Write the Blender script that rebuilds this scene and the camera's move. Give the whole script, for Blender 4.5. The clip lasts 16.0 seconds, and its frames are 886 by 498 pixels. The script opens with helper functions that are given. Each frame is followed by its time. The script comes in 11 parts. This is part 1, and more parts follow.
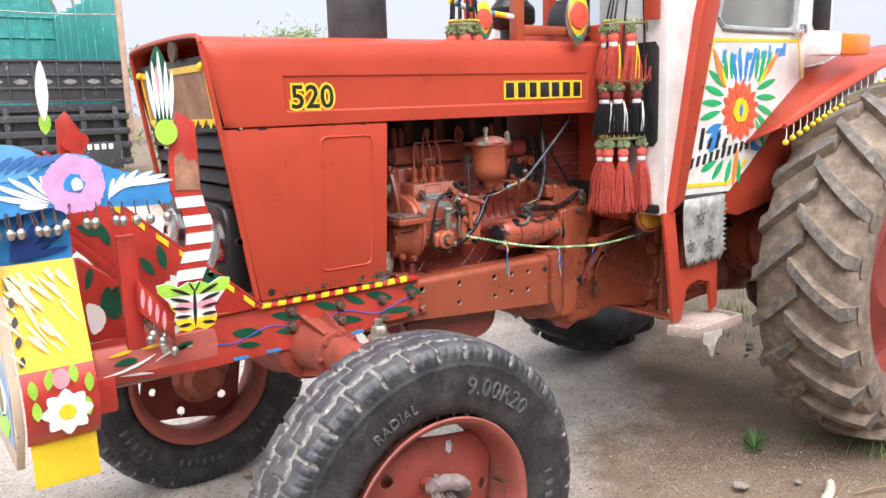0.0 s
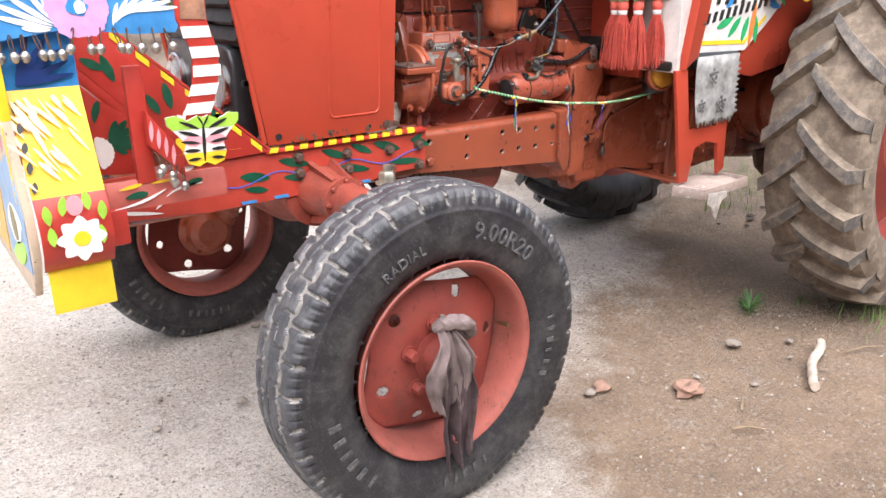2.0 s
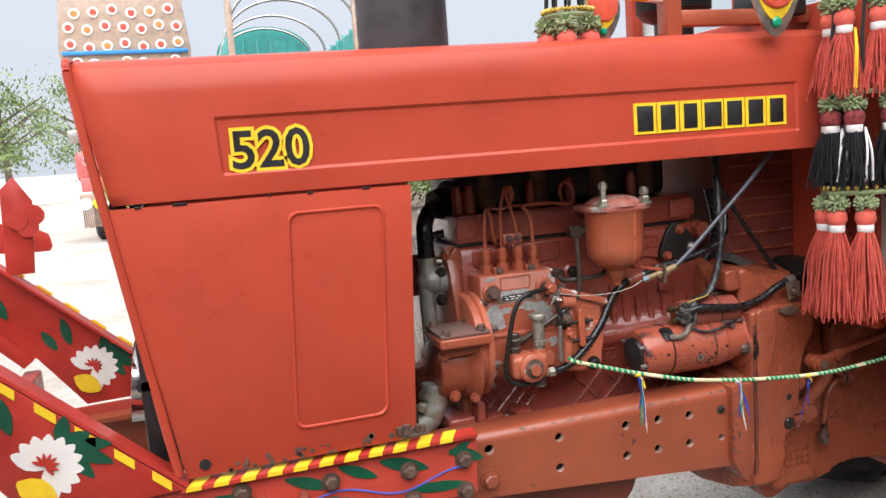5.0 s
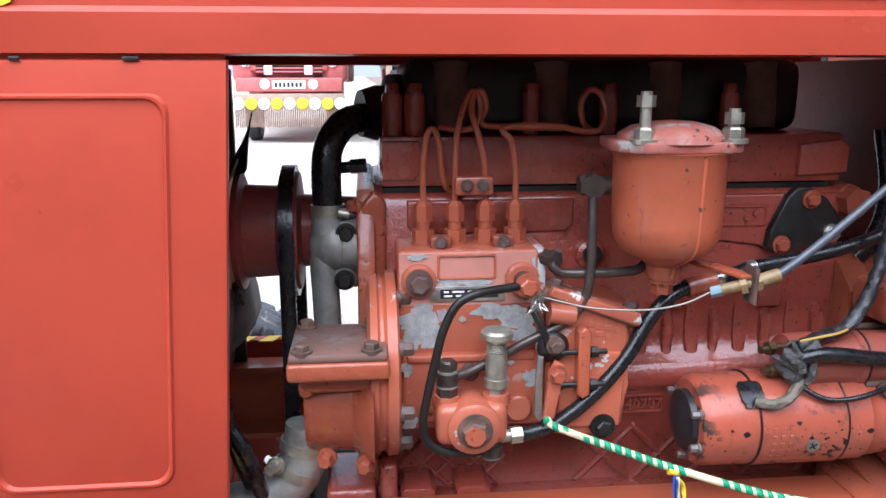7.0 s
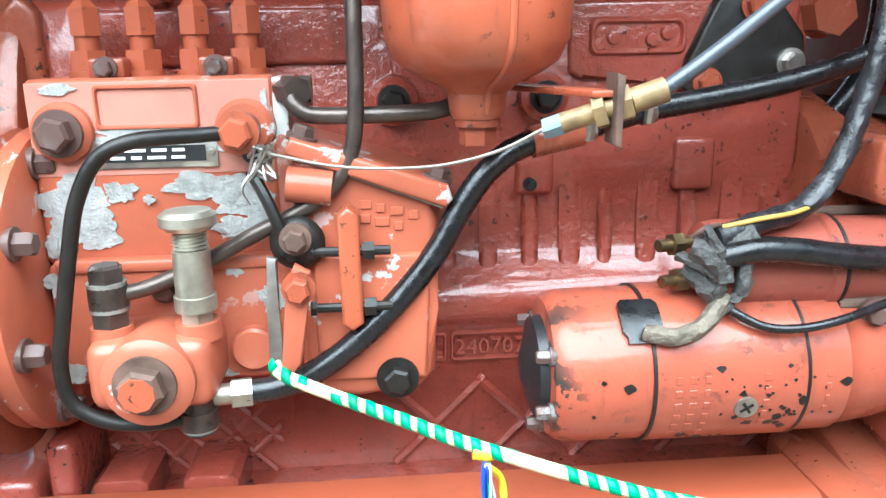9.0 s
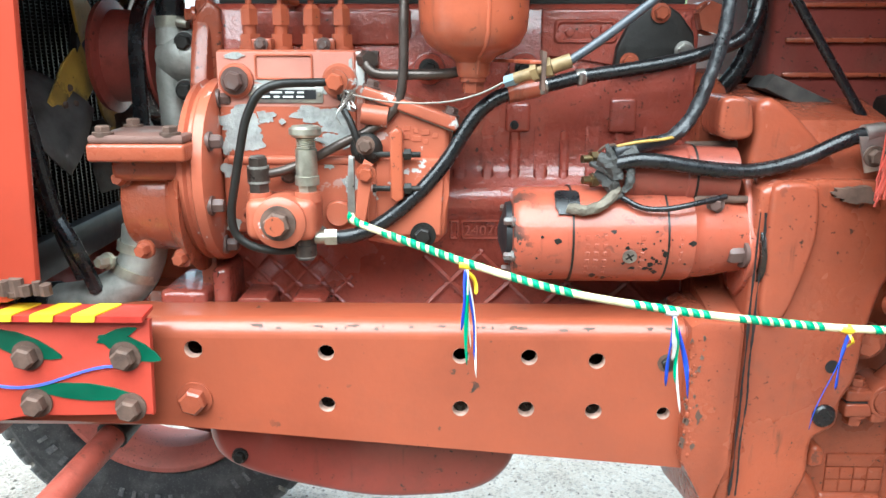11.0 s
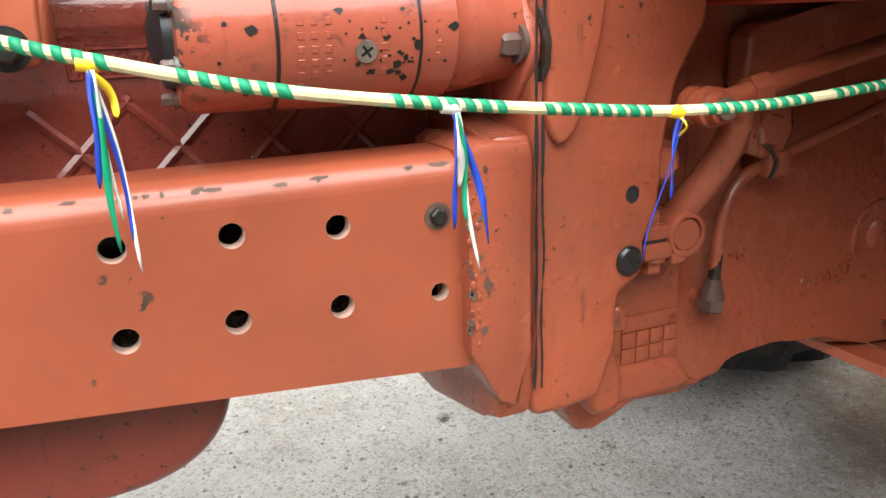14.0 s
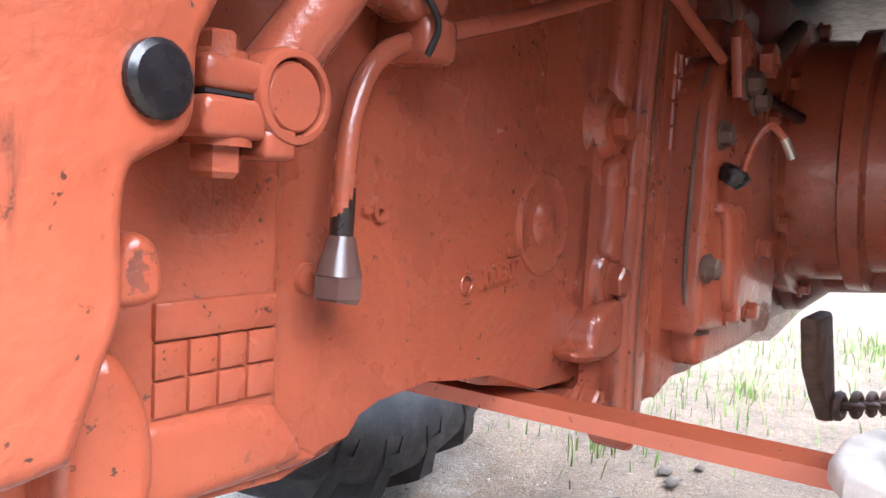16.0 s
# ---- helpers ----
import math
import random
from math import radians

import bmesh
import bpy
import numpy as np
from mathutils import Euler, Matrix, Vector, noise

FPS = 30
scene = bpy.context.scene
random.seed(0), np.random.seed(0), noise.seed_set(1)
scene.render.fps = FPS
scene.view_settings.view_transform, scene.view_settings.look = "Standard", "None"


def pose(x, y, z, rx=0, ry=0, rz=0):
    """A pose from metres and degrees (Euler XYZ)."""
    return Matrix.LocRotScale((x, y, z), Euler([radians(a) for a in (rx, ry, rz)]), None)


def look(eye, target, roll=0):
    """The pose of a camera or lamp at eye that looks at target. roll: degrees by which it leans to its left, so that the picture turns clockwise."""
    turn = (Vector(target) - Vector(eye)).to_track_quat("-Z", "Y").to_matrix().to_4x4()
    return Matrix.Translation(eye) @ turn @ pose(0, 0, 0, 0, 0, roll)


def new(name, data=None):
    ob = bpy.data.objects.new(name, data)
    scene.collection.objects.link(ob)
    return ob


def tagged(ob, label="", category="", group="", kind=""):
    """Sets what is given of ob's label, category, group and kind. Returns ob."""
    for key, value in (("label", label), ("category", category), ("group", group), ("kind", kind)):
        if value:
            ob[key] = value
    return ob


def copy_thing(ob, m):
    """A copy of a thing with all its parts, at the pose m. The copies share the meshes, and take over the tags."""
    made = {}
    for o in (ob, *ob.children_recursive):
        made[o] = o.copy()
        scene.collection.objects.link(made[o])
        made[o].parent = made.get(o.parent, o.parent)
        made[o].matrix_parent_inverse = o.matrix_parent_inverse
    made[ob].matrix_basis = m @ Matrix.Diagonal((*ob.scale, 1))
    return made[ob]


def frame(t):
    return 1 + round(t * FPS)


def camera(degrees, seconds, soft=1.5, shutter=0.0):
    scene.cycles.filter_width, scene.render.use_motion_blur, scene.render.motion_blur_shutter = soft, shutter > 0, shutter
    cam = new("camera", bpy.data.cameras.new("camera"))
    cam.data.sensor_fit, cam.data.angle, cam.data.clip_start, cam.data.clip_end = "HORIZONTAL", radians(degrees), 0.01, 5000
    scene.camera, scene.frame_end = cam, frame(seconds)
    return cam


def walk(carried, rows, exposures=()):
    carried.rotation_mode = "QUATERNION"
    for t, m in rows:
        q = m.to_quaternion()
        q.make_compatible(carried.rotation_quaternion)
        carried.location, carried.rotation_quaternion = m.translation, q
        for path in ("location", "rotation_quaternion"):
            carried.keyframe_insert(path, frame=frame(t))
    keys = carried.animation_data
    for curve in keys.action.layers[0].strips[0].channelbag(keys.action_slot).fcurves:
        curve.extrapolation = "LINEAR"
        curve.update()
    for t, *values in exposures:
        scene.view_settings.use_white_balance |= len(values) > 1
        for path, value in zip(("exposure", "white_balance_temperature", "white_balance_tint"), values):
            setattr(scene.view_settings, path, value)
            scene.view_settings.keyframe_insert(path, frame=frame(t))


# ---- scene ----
cam = camera(59.3, 16.0, soft=1.5)
PATH = [
    (0, (-1.546, -2.385, 1.509), (-0.381, -0.8, 1.147), -1.8),
    (0.5, (-1.583, -2.402, 1.47), (-0.449, -0.81, 1.045), -1.7),
    (1, (-1.596, -2.4, 1.439), (-0.485, -0.823, 0.91), -1.4),
    (1.5, (-1.591, -2.396, 1.425), (-0.488, -0.846, 0.808), -1.1),
    (2, (-1.58, -2.386, 1.419), (-0.465, -0.861, 0.762), -0.8),
    (2.5, (-1.545, -2.361, 1.435), (-0.384, -0.852, 0.821), -0.6),
    (3, (-1.497, -2.327, 1.475), (-0.311, -0.809, 0.939), -1.1),
    (3.5, (-1.335, -2.239, 1.479), (-0.185, -0.668, 1.018), -2.2),
    (4, (-1.088, -2.123, 1.524), (-0.086, -0.435, 1.143), -3.2),
    (4.5, (-0.864, -1.919, 1.529), (-0.062, -0.111, 1.235), -4.0),
    (4.7, (-0.765, -1.841, 1.528), (-0.053, 0.01, 1.271), -4.3),
    (6.8, (-0.13, -1.178, 1.467), (0.094, 0.765, 1.05), -0.1),
    (7, (-0.11, -1.098, 1.447), (0.085, 0.845, 1.014), -0.0),
    (7.5, (-0.004, -0.924, 1.368), (0.166, 1.011, 0.891), 0.6),
    (8, (0.085, -0.807, 1.321), (0.263, 1.117, 0.806), 0.5),
    (8.5, (0.14, -0.769, 1.282), (0.308, 1.155, 0.761), -0.2),
    (8.7, (0.152, -0.765, 1.27), (0.316, 1.162, 0.761), -0.7),
    (10.8, (0.197, -1.118, 1.263), (0.18, 0.82, 0.768), -0.1),
    (11, (0.206, -1.159, 1.259), (0.176, 0.774, 0.747), 0.1),
    (11.5, (0.204, -1.2, 1.214), (0.165, 0.717, 0.646), 0.5),
    (12, (0.179, -1.213, 1.15), (0.147, 0.688, 0.528), 1.1),
    (12.5, (0.132, -1.22, 1.113), (0.059, 0.665, 0.447), 1.5),
    (13, (0.105, -1.169, 1.089), (0.112, 0.716, 0.422), 0.9),
    (13.5, (0.145, -1.037, 1.079), (0.479, 0.83, 0.445), -0.5),
    (14, (0.224, -0.865, 1.047), (0.968, 0.902, 0.478), -1.9),
    (14.5, (0.327, -0.711, 1.026), (1.475, 0.852, 0.535), -1.1),
    (15, (0.444, -0.596, 0.933), (1.849, 0.793, 0.623), 0.8),
    (15.5, (0.512, -0.528, 0.835), (2.038, 0.746, 0.622), 2.2),
    (16, (0.489, -0.539, 0.788), (2.104, 0.631, 0.643), 2.8),
]
EXPOSURES = [(0, 0.92, 6200, 15), (2, 1.06, 6200, 16), (4.0, 0.82, 6200, 13), (4.7, 0.70, 6200, 12), (7, 1.0, 5350, 12), (8.0, 2.05, 5300, 0), (11, 1.82, 5450, -3), (12.5, 1.55, 5750, 2), (14.0, 1.42, 6150, 5), (14.5, 1.62, 6100, 0), (15, 2.4, 6750, 4), (15.5, 2.72, 6000, 4), (16, 2.68, 5450, 12)]
walk(cam, [(t, look(eye, target, roll)) for t, eye, target, roll in PATH], EXPOSURES)

# ---- light ----
world = bpy.data.worlds.new("overcast_sky")
scene.world = world
world.use_nodes = True
wn = world.node_tree.nodes
wl = world.node_tree.links
sky = wn.new("ShaderNodeTexSky")
sky.sky_type, sky.sun_disc = "NISHITA", False
sky.sun_elevation, sky.sun_rotation = radians(61), radians(203)
sky.air_density, sky.dust_density, sky.ozone_density = 1.6, 6.0, 1.0
haze = wn.new("ShaderNodeMix")
haze.data_type = "RGBA"
haze.inputs[0].default_value = 0.8
haze.inputs[7].default_value = (6.9, 7.2, 7.7, 1)
wl.new(sky.outputs[0], haze.inputs[6])
wl.new(haze.outputs[2], wn["Background"].inputs[0])
wn["Background"].inputs[1].default_value = 0.078
sun_data = bpy.data.lights.new("sun", "SUN")
sun_data.energy, sun_data.angle, sun_data.color = 4.4, radians(80), (1.0, 0.97, 0.93)
sun = new("sun", sun_data)
sun.matrix_world = look((-1.6, -3.8, 7.5), (0, 0, 0))

# ---- materials ----


class Nodes:
    """A small wrapper round a material's node tree."""

    def __init__(self, name):
        self.mat = bpy.data.materials.new(name)
        self.mat.use_nodes = True
        self.n, self.l = self.mat.node_tree.nodes, self.mat.node_tree.links
        self.b = self.n["Principled BSDF"]
        co = self.n.new("ShaderNodeTexCoord")
        self.co = co.outputs["Object"]

    def noise(self, scale, detail=4, rough=0.6, stretch=None):
        t = self.n.new("ShaderNodeTexNoise")
        t.inputs["Scale"].default_value, t.inputs["Detail"].default_value, t.inputs["Roughness"].default_value = scale, detail, rough
        if stretch:
            m = self.n.new("ShaderNodeMapping")
            m.inputs["Scale"].default_value = stretch
            self.l.new(self.co, m.inputs[0])
            self.l.new(m.outputs[0], t.inputs[0])
        else:
            self.l.new(self.co, t.inputs[0])
        return t.outputs[0]

    def voronoi(self, scale, feature="F1"):
        t = self.n.new("ShaderNodeTexVoronoi")
        t.feature = feature
        t.inputs["Scale"].default_value = scale
        self.l.new(self.co, t.inputs[0])
        return t.outputs[0]

    def cells(self, scale):
        """A random value for every cell of a grain."""
        t = self.n.new("ShaderNodeTexVoronoi")
        t.inputs["Scale"].default_value = scale
        self.l.new(self.co, t.inputs[0])
        s = self.n.new("ShaderNodeSeparateColor")
        self.l.new(t.outputs["Color"], s.inputs[0])
        return s.outputs[0]

    def ramp(self, fac, lo, hi, a=0.0, b=1.0):
        r = self.n.new("ShaderNodeMapRange")
        r.inputs[1].default_value, r.inputs[2].default_value, r.inputs[3].default_value, r.inputs[4].default_value = lo, hi, a, b
        self.l.new(fac, r.inputs[0])
        return r.outputs[0]

    def mul(self, a, b, op="MULTIPLY"):
        m = self.n.new("ShaderNodeMath")
        m.operation = op
        for i, v in enumerate((a, b)):
            if isinstance(v, (int, float)):
                m.inputs[i].default_value = v
            else:
                self.l.new(v, m.inputs[i])
        return m.outputs[0]

    def mix(self, fac, a, b):
        m = self.n.new("ShaderNodeMix")
        m.data_type = "RGBA"
        for i, v in ((0, fac), (6, a), (7, b)):
            if isinstance(v, (int, float)):
                m.inputs[i].default_value = v
            elif isinstance(v, tuple):
                m.inputs[i].default_value = (*v, 1)
            else:
                self.l.new(v, m.inputs[i])
        return m.outputs[2]

    def done(self, colour, rough=0.5, metal=0.0, bump=None, strength=0.3, distance=0.002, spec=0.5, coat=0.0):
        b = self.b
        b.inputs["Coat Weight"].default_value, b.inputs["Coat Roughness"].default_value = coat, 0.06
        for key, v in (("Base Color", colour), ("Roughness", rough), ("Metallic", metal), ("Specular IOR Level", spec)):
            if isinstance(v, tuple):
                b.inputs[key].default_value = (*v, 1)
            elif isinstance(v, (int, float)):
                b.inputs[key].default_value = v
            else:
                self.l.new(v, b.inputs[key])
        if bump is not None:
            k = self.n.new("ShaderNodeBump")
            k.inputs["Strength"].default_value, k.inputs["Distance"].default_value = strength, distance
            self.l.new(bump, k.inputs["Height"])
            self.l.new(k.outputs[0], b.inputs["Normal"])
        return self.mat


def paint(name, colour, rough=0.35, chips=0.5, grime=0.25, lump=0.15, lump_scale=60, under=(0.038, 0.029, 0.024), coat=0.35, tone=1.0, spec=0.3):
    """Brushed enamel over metal: slight tone changes, dust, chips down to the dark ground coat, and an uneven skin."""
    m = Nodes(name)
    big, fine = m.noise(5, 5), m.noise(90, 3)
    dull = tuple(c + tone * (0.02 - 0.25 * c) for c in colour)
    pale = tuple(min(1, c + tone * (0.12 * c + 0.015)) for c in colour)
    col = m.mix(m.ramp(big, 0.35, 0.7), dull, pale)
    col = m.mix(m.mul(m.ramp(m.noise(14, 6, 0.7), 0.55, 0.8), grime), col, (0.10, 0.064, 0.044))
    spots = m.mul(m.ramp(m.noise(38, 5, 0.65), 0.70 - 0.06 * chips, 0.73 - 0.06 * chips), m.ramp(m.noise(6, 3), 0.5, 0.6))
    col = m.mix(spots if chips > 0 else 0.0, col, under)
    film = m.mul(m.ramp(m.noise(9, 8, 0.72), 0.50, 0.74), m.ramp(m.noise(2.6, 3), 0.35, 0.62))
    col = m.mix(m.mul(film, min(0.75, 1.5 * grime)), col, tuple(0.22 * c + 0.006 for c in colour))
    if grime > 0.25:
        specks = m.mul(m.ramp(m.noise(130, 3, 0.6), 0.64, 0.68), m.ramp(m.noise(11, 4), 0.44, 0.56))
        col = m.mix(m.mul(specks, 0.9), col, (0.030, 0.018, 0.013))
        runs = m.mul(m.ramp(m.noise(1, 5, 0.6, (70, 70, 9)), 0.60, 0.70), m.ramp(m.noise(7, 3), 0.48, 0.62))
        col = m.mix(m.mul(runs, 0.55), col, (0.045, 0.024, 0.016))
    r = m.ramp(big, 0.3, 0.7, rough - 0.06, rough + 0.12)
    skin = m.mul(m.mul(m.noise(lump_scale, 4), m.mul(spots, -0.5), "ADD"), m.mul(m.noise(1, 3, 0.6, (240, 240, 60)), 0.12), "ADD")
    return m.done(col, r, 0.0, skin, lump, 0.004, spec, coat)


def plain(name, colour, rough=0.5, metal=0.0, var=0.25, scale=25, bump=0.1, bscale=120, distance=0.002):
    m = Nodes(name)
    lo, hi = tuple(c * (1 - var) for c in colour), tuple(min(1, c * (1 + var)) for c in colour)
    col = m.mix(m.ramp(m.noise(scale, 6, 0.65), 0.3, 0.7), lo, hi)
    return m.done(col, m.ramp(m.noise(scale * 2, 4), 0.3, 0.7, max(0.05, rough - 0.08), rough + 0.1), metal, m.noise(bscale, 4), bump, distance)


RED = (0.41, 0.050, 0.022)
M_HOOD = paint("hood_red_enamel", RED, 0.30, 0.0, 0.10, 0.02, 12, coat=0.10, tone=0.45, spec=0.22)
M_RED = paint("red_enamel", (0.340, 0.070, 0.024), 0.32, 0.7, 0.3, 0.12, 70, coat=0.35, tone=0.8, spec=0.45)
M_RAIL = paint("red_rail_enamel", (0.285, 0.055, 0.0175), 0.33, 0.8, 0.16, 0.10, 60, coat=0.25, tone=0.8, spec=0.45)
M_CAST = paint("red_painted_casting", (0.270, 0.050, 0.0145), 0.24, 0.8, 0.36, 0.34, 95, coat=0.30, spec=0.35)
M_BLOCK = paint("red_painted_block", (0.29, 0.042, 0.020), 0.19, 0.5, 0.5, 0.55, 130, coat=0.65, spec=0.45)
M_RIM = paint("dusty_red_rim", (0.26, 0.040, 0.025), 0.5, 0.6, 0.55, 0.2, 50, coat=0.1)
M_OILY = paint("oily_red_casting", (0.17, 0.034, 0.020), 0.38, 1.0, 0.8, 0.6, 45, coat=0.25)
M_OIL_AND_SHADE = plain("black_oil_and_shade", (0.020, 0.014, 0.011), 0.22, 0, 0.4, 40, 0.1)
M_BLACK = plain("black_rubber_hose", (0.008, 0.008, 0.009), 0.26, 0, 0.4, 40, 0.2)
M_DARK = plain("dark_oily_and_shaded_steel", (0.016, 0.014, 0.012), 0.42, 0.3, 0.5, 30, 0.3)
M_STEEL = plain("bare_steel", (0.42, 0.40, 0.37), 0.35, 0.9, 0.35, 30, 0.2)
M_ZINC = plain("yellowed_zinc", (0.40, 0.38, 0.31), 0.38, 0.8, 0.3, 40, 0.1)
M_ALU = plain("oxidised_aluminium", (0.30, 0.29, 0.26), 0.55, 0.6, 0.4, 25, 0.5, 90)
M_BRASS = plain("brass", (0.22, 0.165, 0.085), 0.35, 0.9, 0.3, 40, 0.2)
M_CHROME = plain("chrome", (0.75, 0.75, 0.75), 0.12, 1.0, 0.1, 40, 0.02)
M_RUST = plain("rusty_steel", (0.11, 0.066, 0.048), 0.7, 0.3, 0.5, 40, 0.4)
M_WHITE = plain("white_paint", (0.78, 0.76, 0.72), 0.45, 0, 0.06, 20, 0.08)
M_YELLOW = plain("yellow_paint", (0.80, 0.55, 0.02), 0.4, 0, 0.12, 20, 0.08)
M_BLUE = plain("blue_paint", (0.03, 0.22, 0.55), 0.4, 0, 0.2, 20, 0.08)
M_LBLUE = plain("light_blue_paint", (0.05, 0.25, 0.56), 0.4, 0, 0.2, 20, 0.08)
M_PINK = plain("pink_paint", (0.75, 0.32, 0.36), 0.4, 0, 0.15, 20, 0.08)
M_GREEN = plain("dark_green_paint", (0.005, 0.075, 0.038), 0.4, 0, 0.3, 20, 0.08)
M_LGREEN = plain("light_green_paint", (0.33, 0.60, 0.06), 0.4, 0, 0.2, 20, 0.08)
M_ORANGE = plain("orange_paint", (0.80, 0.22, 0.05), 0.4, 0, 0.15, 20, 0.08)
M_INK = plain("black_paint", (0.015, 0.015, 0.016), 0.4, 0, 0.3, 20, 0.08)
M_MAROON = plain("bright_red_paint", (0.42, 0.036, 0.024), 0.38, 0, 0.2, 12, 0.08)


def tyre_rubber(name, colour, dust, amount, rough=0.55, big=9):
    m = Nodes(name)
    col = m.mix(m.ramp(m.noise(big, 7, 0.7), 0.45, 0.72, 0, amount), colour, dust)
    col = m.mix(m.ramp(m.noise(160, 4, 0.7), 0.56, 0.70, 0, 0.5), col, dust)
    return m.done(col, m.ramp(m.noise(30, 4), 0.3, 0.7, rough - 0.1, rough + 0.15), 0, m.noise(220, 4), 0.3, 0.002, 0.45)


M_TYRE = tyre_rubber("worn_black_rubber", (0.020, 0.020, 0.023), (0.13, 0.125, 0.12), 0.45, 0.46, 14)
M_TREAD = tyre_rubber("worn_tread_rubber", (0.042, 0.044, 0.050), (0.19, 0.185, 0.18), 0.5, 0.46, 14)
M_GROOVE = tyre_rubber("dust_filled_groove", (0.17, 0.16, 0.145), (0.38, 0.355, 0.32), 1.0, 0.85, 30)
M_LETTER = tyre_rubber("dusty_raised_rubber", (0.062, 0.062, 0.066), (0.21, 0.20, 0.19), 0.7, 0.7, 40)
M_BOLT = paint("grimy_painted_bolt", (0.085, 0.042, 0.032), 0.40, 2.4, 0.4, 0.2, 70, (0.16, 0.15, 0.14), coat=0.1)
M_PIPE = plain("dull_pipe_steel", (0.085, 0.066, 0.056), 0.34, 0.6, 0.35, 40, 0.15)
M_MUDTYRE = tyre_rubber("muddy_rubber", (0.15, 0.118, 0.088), (0.36, 0.29, 0.215), 0.9, 0.85, 16)
M_LUG = tyre_rubber("rubbed_lug_rubber", (0.095, 0.088, 0.082), (0.30, 0.25, 0.19), 0.9, 0.7, 22)


def ground_dirt():
    m = Nodes("dry_dirt")
    sep = m.n.new("ShaderNodeSeparateXYZ")
    m.l.new(m.co, sep.inputs[0])
    wob = m.mul(m.mul(m.noise(1.7, 6, 0.7), 1.9), m.mul(m.mul(m.noise(0.7, 3, 0.5), 2.4), -1.5, "ADD"), "ADD")
    damp = m.ramp(m.mul(m.mul(sep.outputs[0], 0.9), m.mul(m.mul(sep.outputs[1], -1.25), wob, "ADD"), "ADD"), 1.50, 2.10)
    damp = m.mul(damp, m.ramp(m.mul(sep.outputs[0], m.noise(1.7, 6, 0.7), "ADD"), 2.3, 3.0), "MAXIMUM")
    far = m.mul(m.ramp(m.noise(0.55, 5, 0.6), 0.48, 0.62, 0, 0.4), damp, "MAXIMUM")
    col = m.mix(m.ramp(m.noise(6, 7, 0.7), 0.32, 0.7), (0.62, 0.545, 0.465), (0.82, 0.755, 0.67))
    col = m.mix(m.mul(far, 0.93), col, m.mix(m.ramp(m.noise(3.5, 6, 0.7), 0.35, 0.68), (0.39, 0.268, 0.170), (0.255, 0.175, 0.112)))
    dry = m.ramp(damp, 0.2, 0.9, 1.0, 0.28)
    col = m.mix(m.ramp(m.noise(2.6, 6, 0.7), 0.55, 0.72, 0, 0.5), col, (0.36, 0.31, 0.26))
    col = m.mix(m.mul(dry, m.ramp(m.voronoi(75), 0.02, 0.22, 0.5, 0.0)), col, (0.68, 0.65, 0.60))
    col = m.mix(m.ramp(m.noise(70, 5, 0.75), 0.62, 0.70, 0, 0.7), col, (0.20, 0.165, 0.13))
    col = m.mix(m.ramp(m.noise(210, 3, 0.7), 0.57, 0.68, 0, 0.5), col, (0.20, 0.17, 0.145))
    col = m.mix(m.mul(dry, m.ramp(m.noise(150, 3, 0.7), 0.60, 0.68, 0, 0.85)), col, (0.80, 0.77, 0.72))
    grain = m.cells(150)
    col = m.mix(m.ramp(grain, 0.20, 0.14, 0, 0.35), col, (0.17, 0.145, 0.12))
    col = m.mix(m.mul(dry, m.ramp(grain, 0.84, 0.88, 0, 0.5)), col, (0.80, 0.77, 0.71))
    pebble = m.cells(74)
    col = m.mix(m.ramp(pebble, 0.040, 0.030, 0, 0.4), col, (0.16, 0.13, 0.115))
    col = m.mix(m.mul(dry, m.ramp(pebble, 0.96, 0.97, 0, 0.55)), col, (0.80, 0.77, 0.72))
    rear = m.mul(m.ramp(m.mul(sep.outputs[0], m.mul(m.noise(0.9, 6, 0.7), 3.0), "ADD"), 3.2, 4.4), m.ramp(m.noise(4.5, 6, 0.75), 0.35, 0.62, 0.45, 0.95))
    col = m.mix(rear, col, m.mix(m.ramp(m.noise(60, 5, 0.75), 0.4, 0.65), (0.115, 0.088, 0.066), (0.24, 0.195, 0.155)))
    h = m.mul(m.noise(130, 5, 0.75), m.mul(m.noise(18, 6, 0.7), 2.0), "ADD")
    return m.done(col, 0.95, 0, h, 1.0, 0.02, 0.2)


M_GROUND = ground_dirt()

# ---- mesh helpers ----


LIFT = [0.0]  # height added to the chassis group, in metres


def part(name, bm, material, parent=None, label="", sharp=35):
    """One bmesh as one mesh object, under a thing or a part."""
    if LIFT[0]:
        bmesh.ops.translate(bm, vec=(0, 0, LIFT[0]), verts=bm.verts)
    me = bpy.data.meshes.new(name)
    bmesh.ops.recalc_face_normals(bm, faces=bm.faces)
    for f in bm.faces:
        f.smooth = True
    bm.to_mesh(me)
    bm.free()
    me.set_sharp_from_angle(angle=radians(sharp))
    for m in material if isinstance(material, (list, tuple)) else [material]:
        me.materials.append(m)
    ob = new(name, me)
    if parent is not None:
        ob.parent = parent
    if label:
        tagged(ob, label)
    return ob


def thing(name, label, category, at=(0, 0, 0), group="", kind=""):
    e = new(name)
    e.empty_display_size = 0.05
    e.location = at
    return tagged(e, label, category, group, kind)


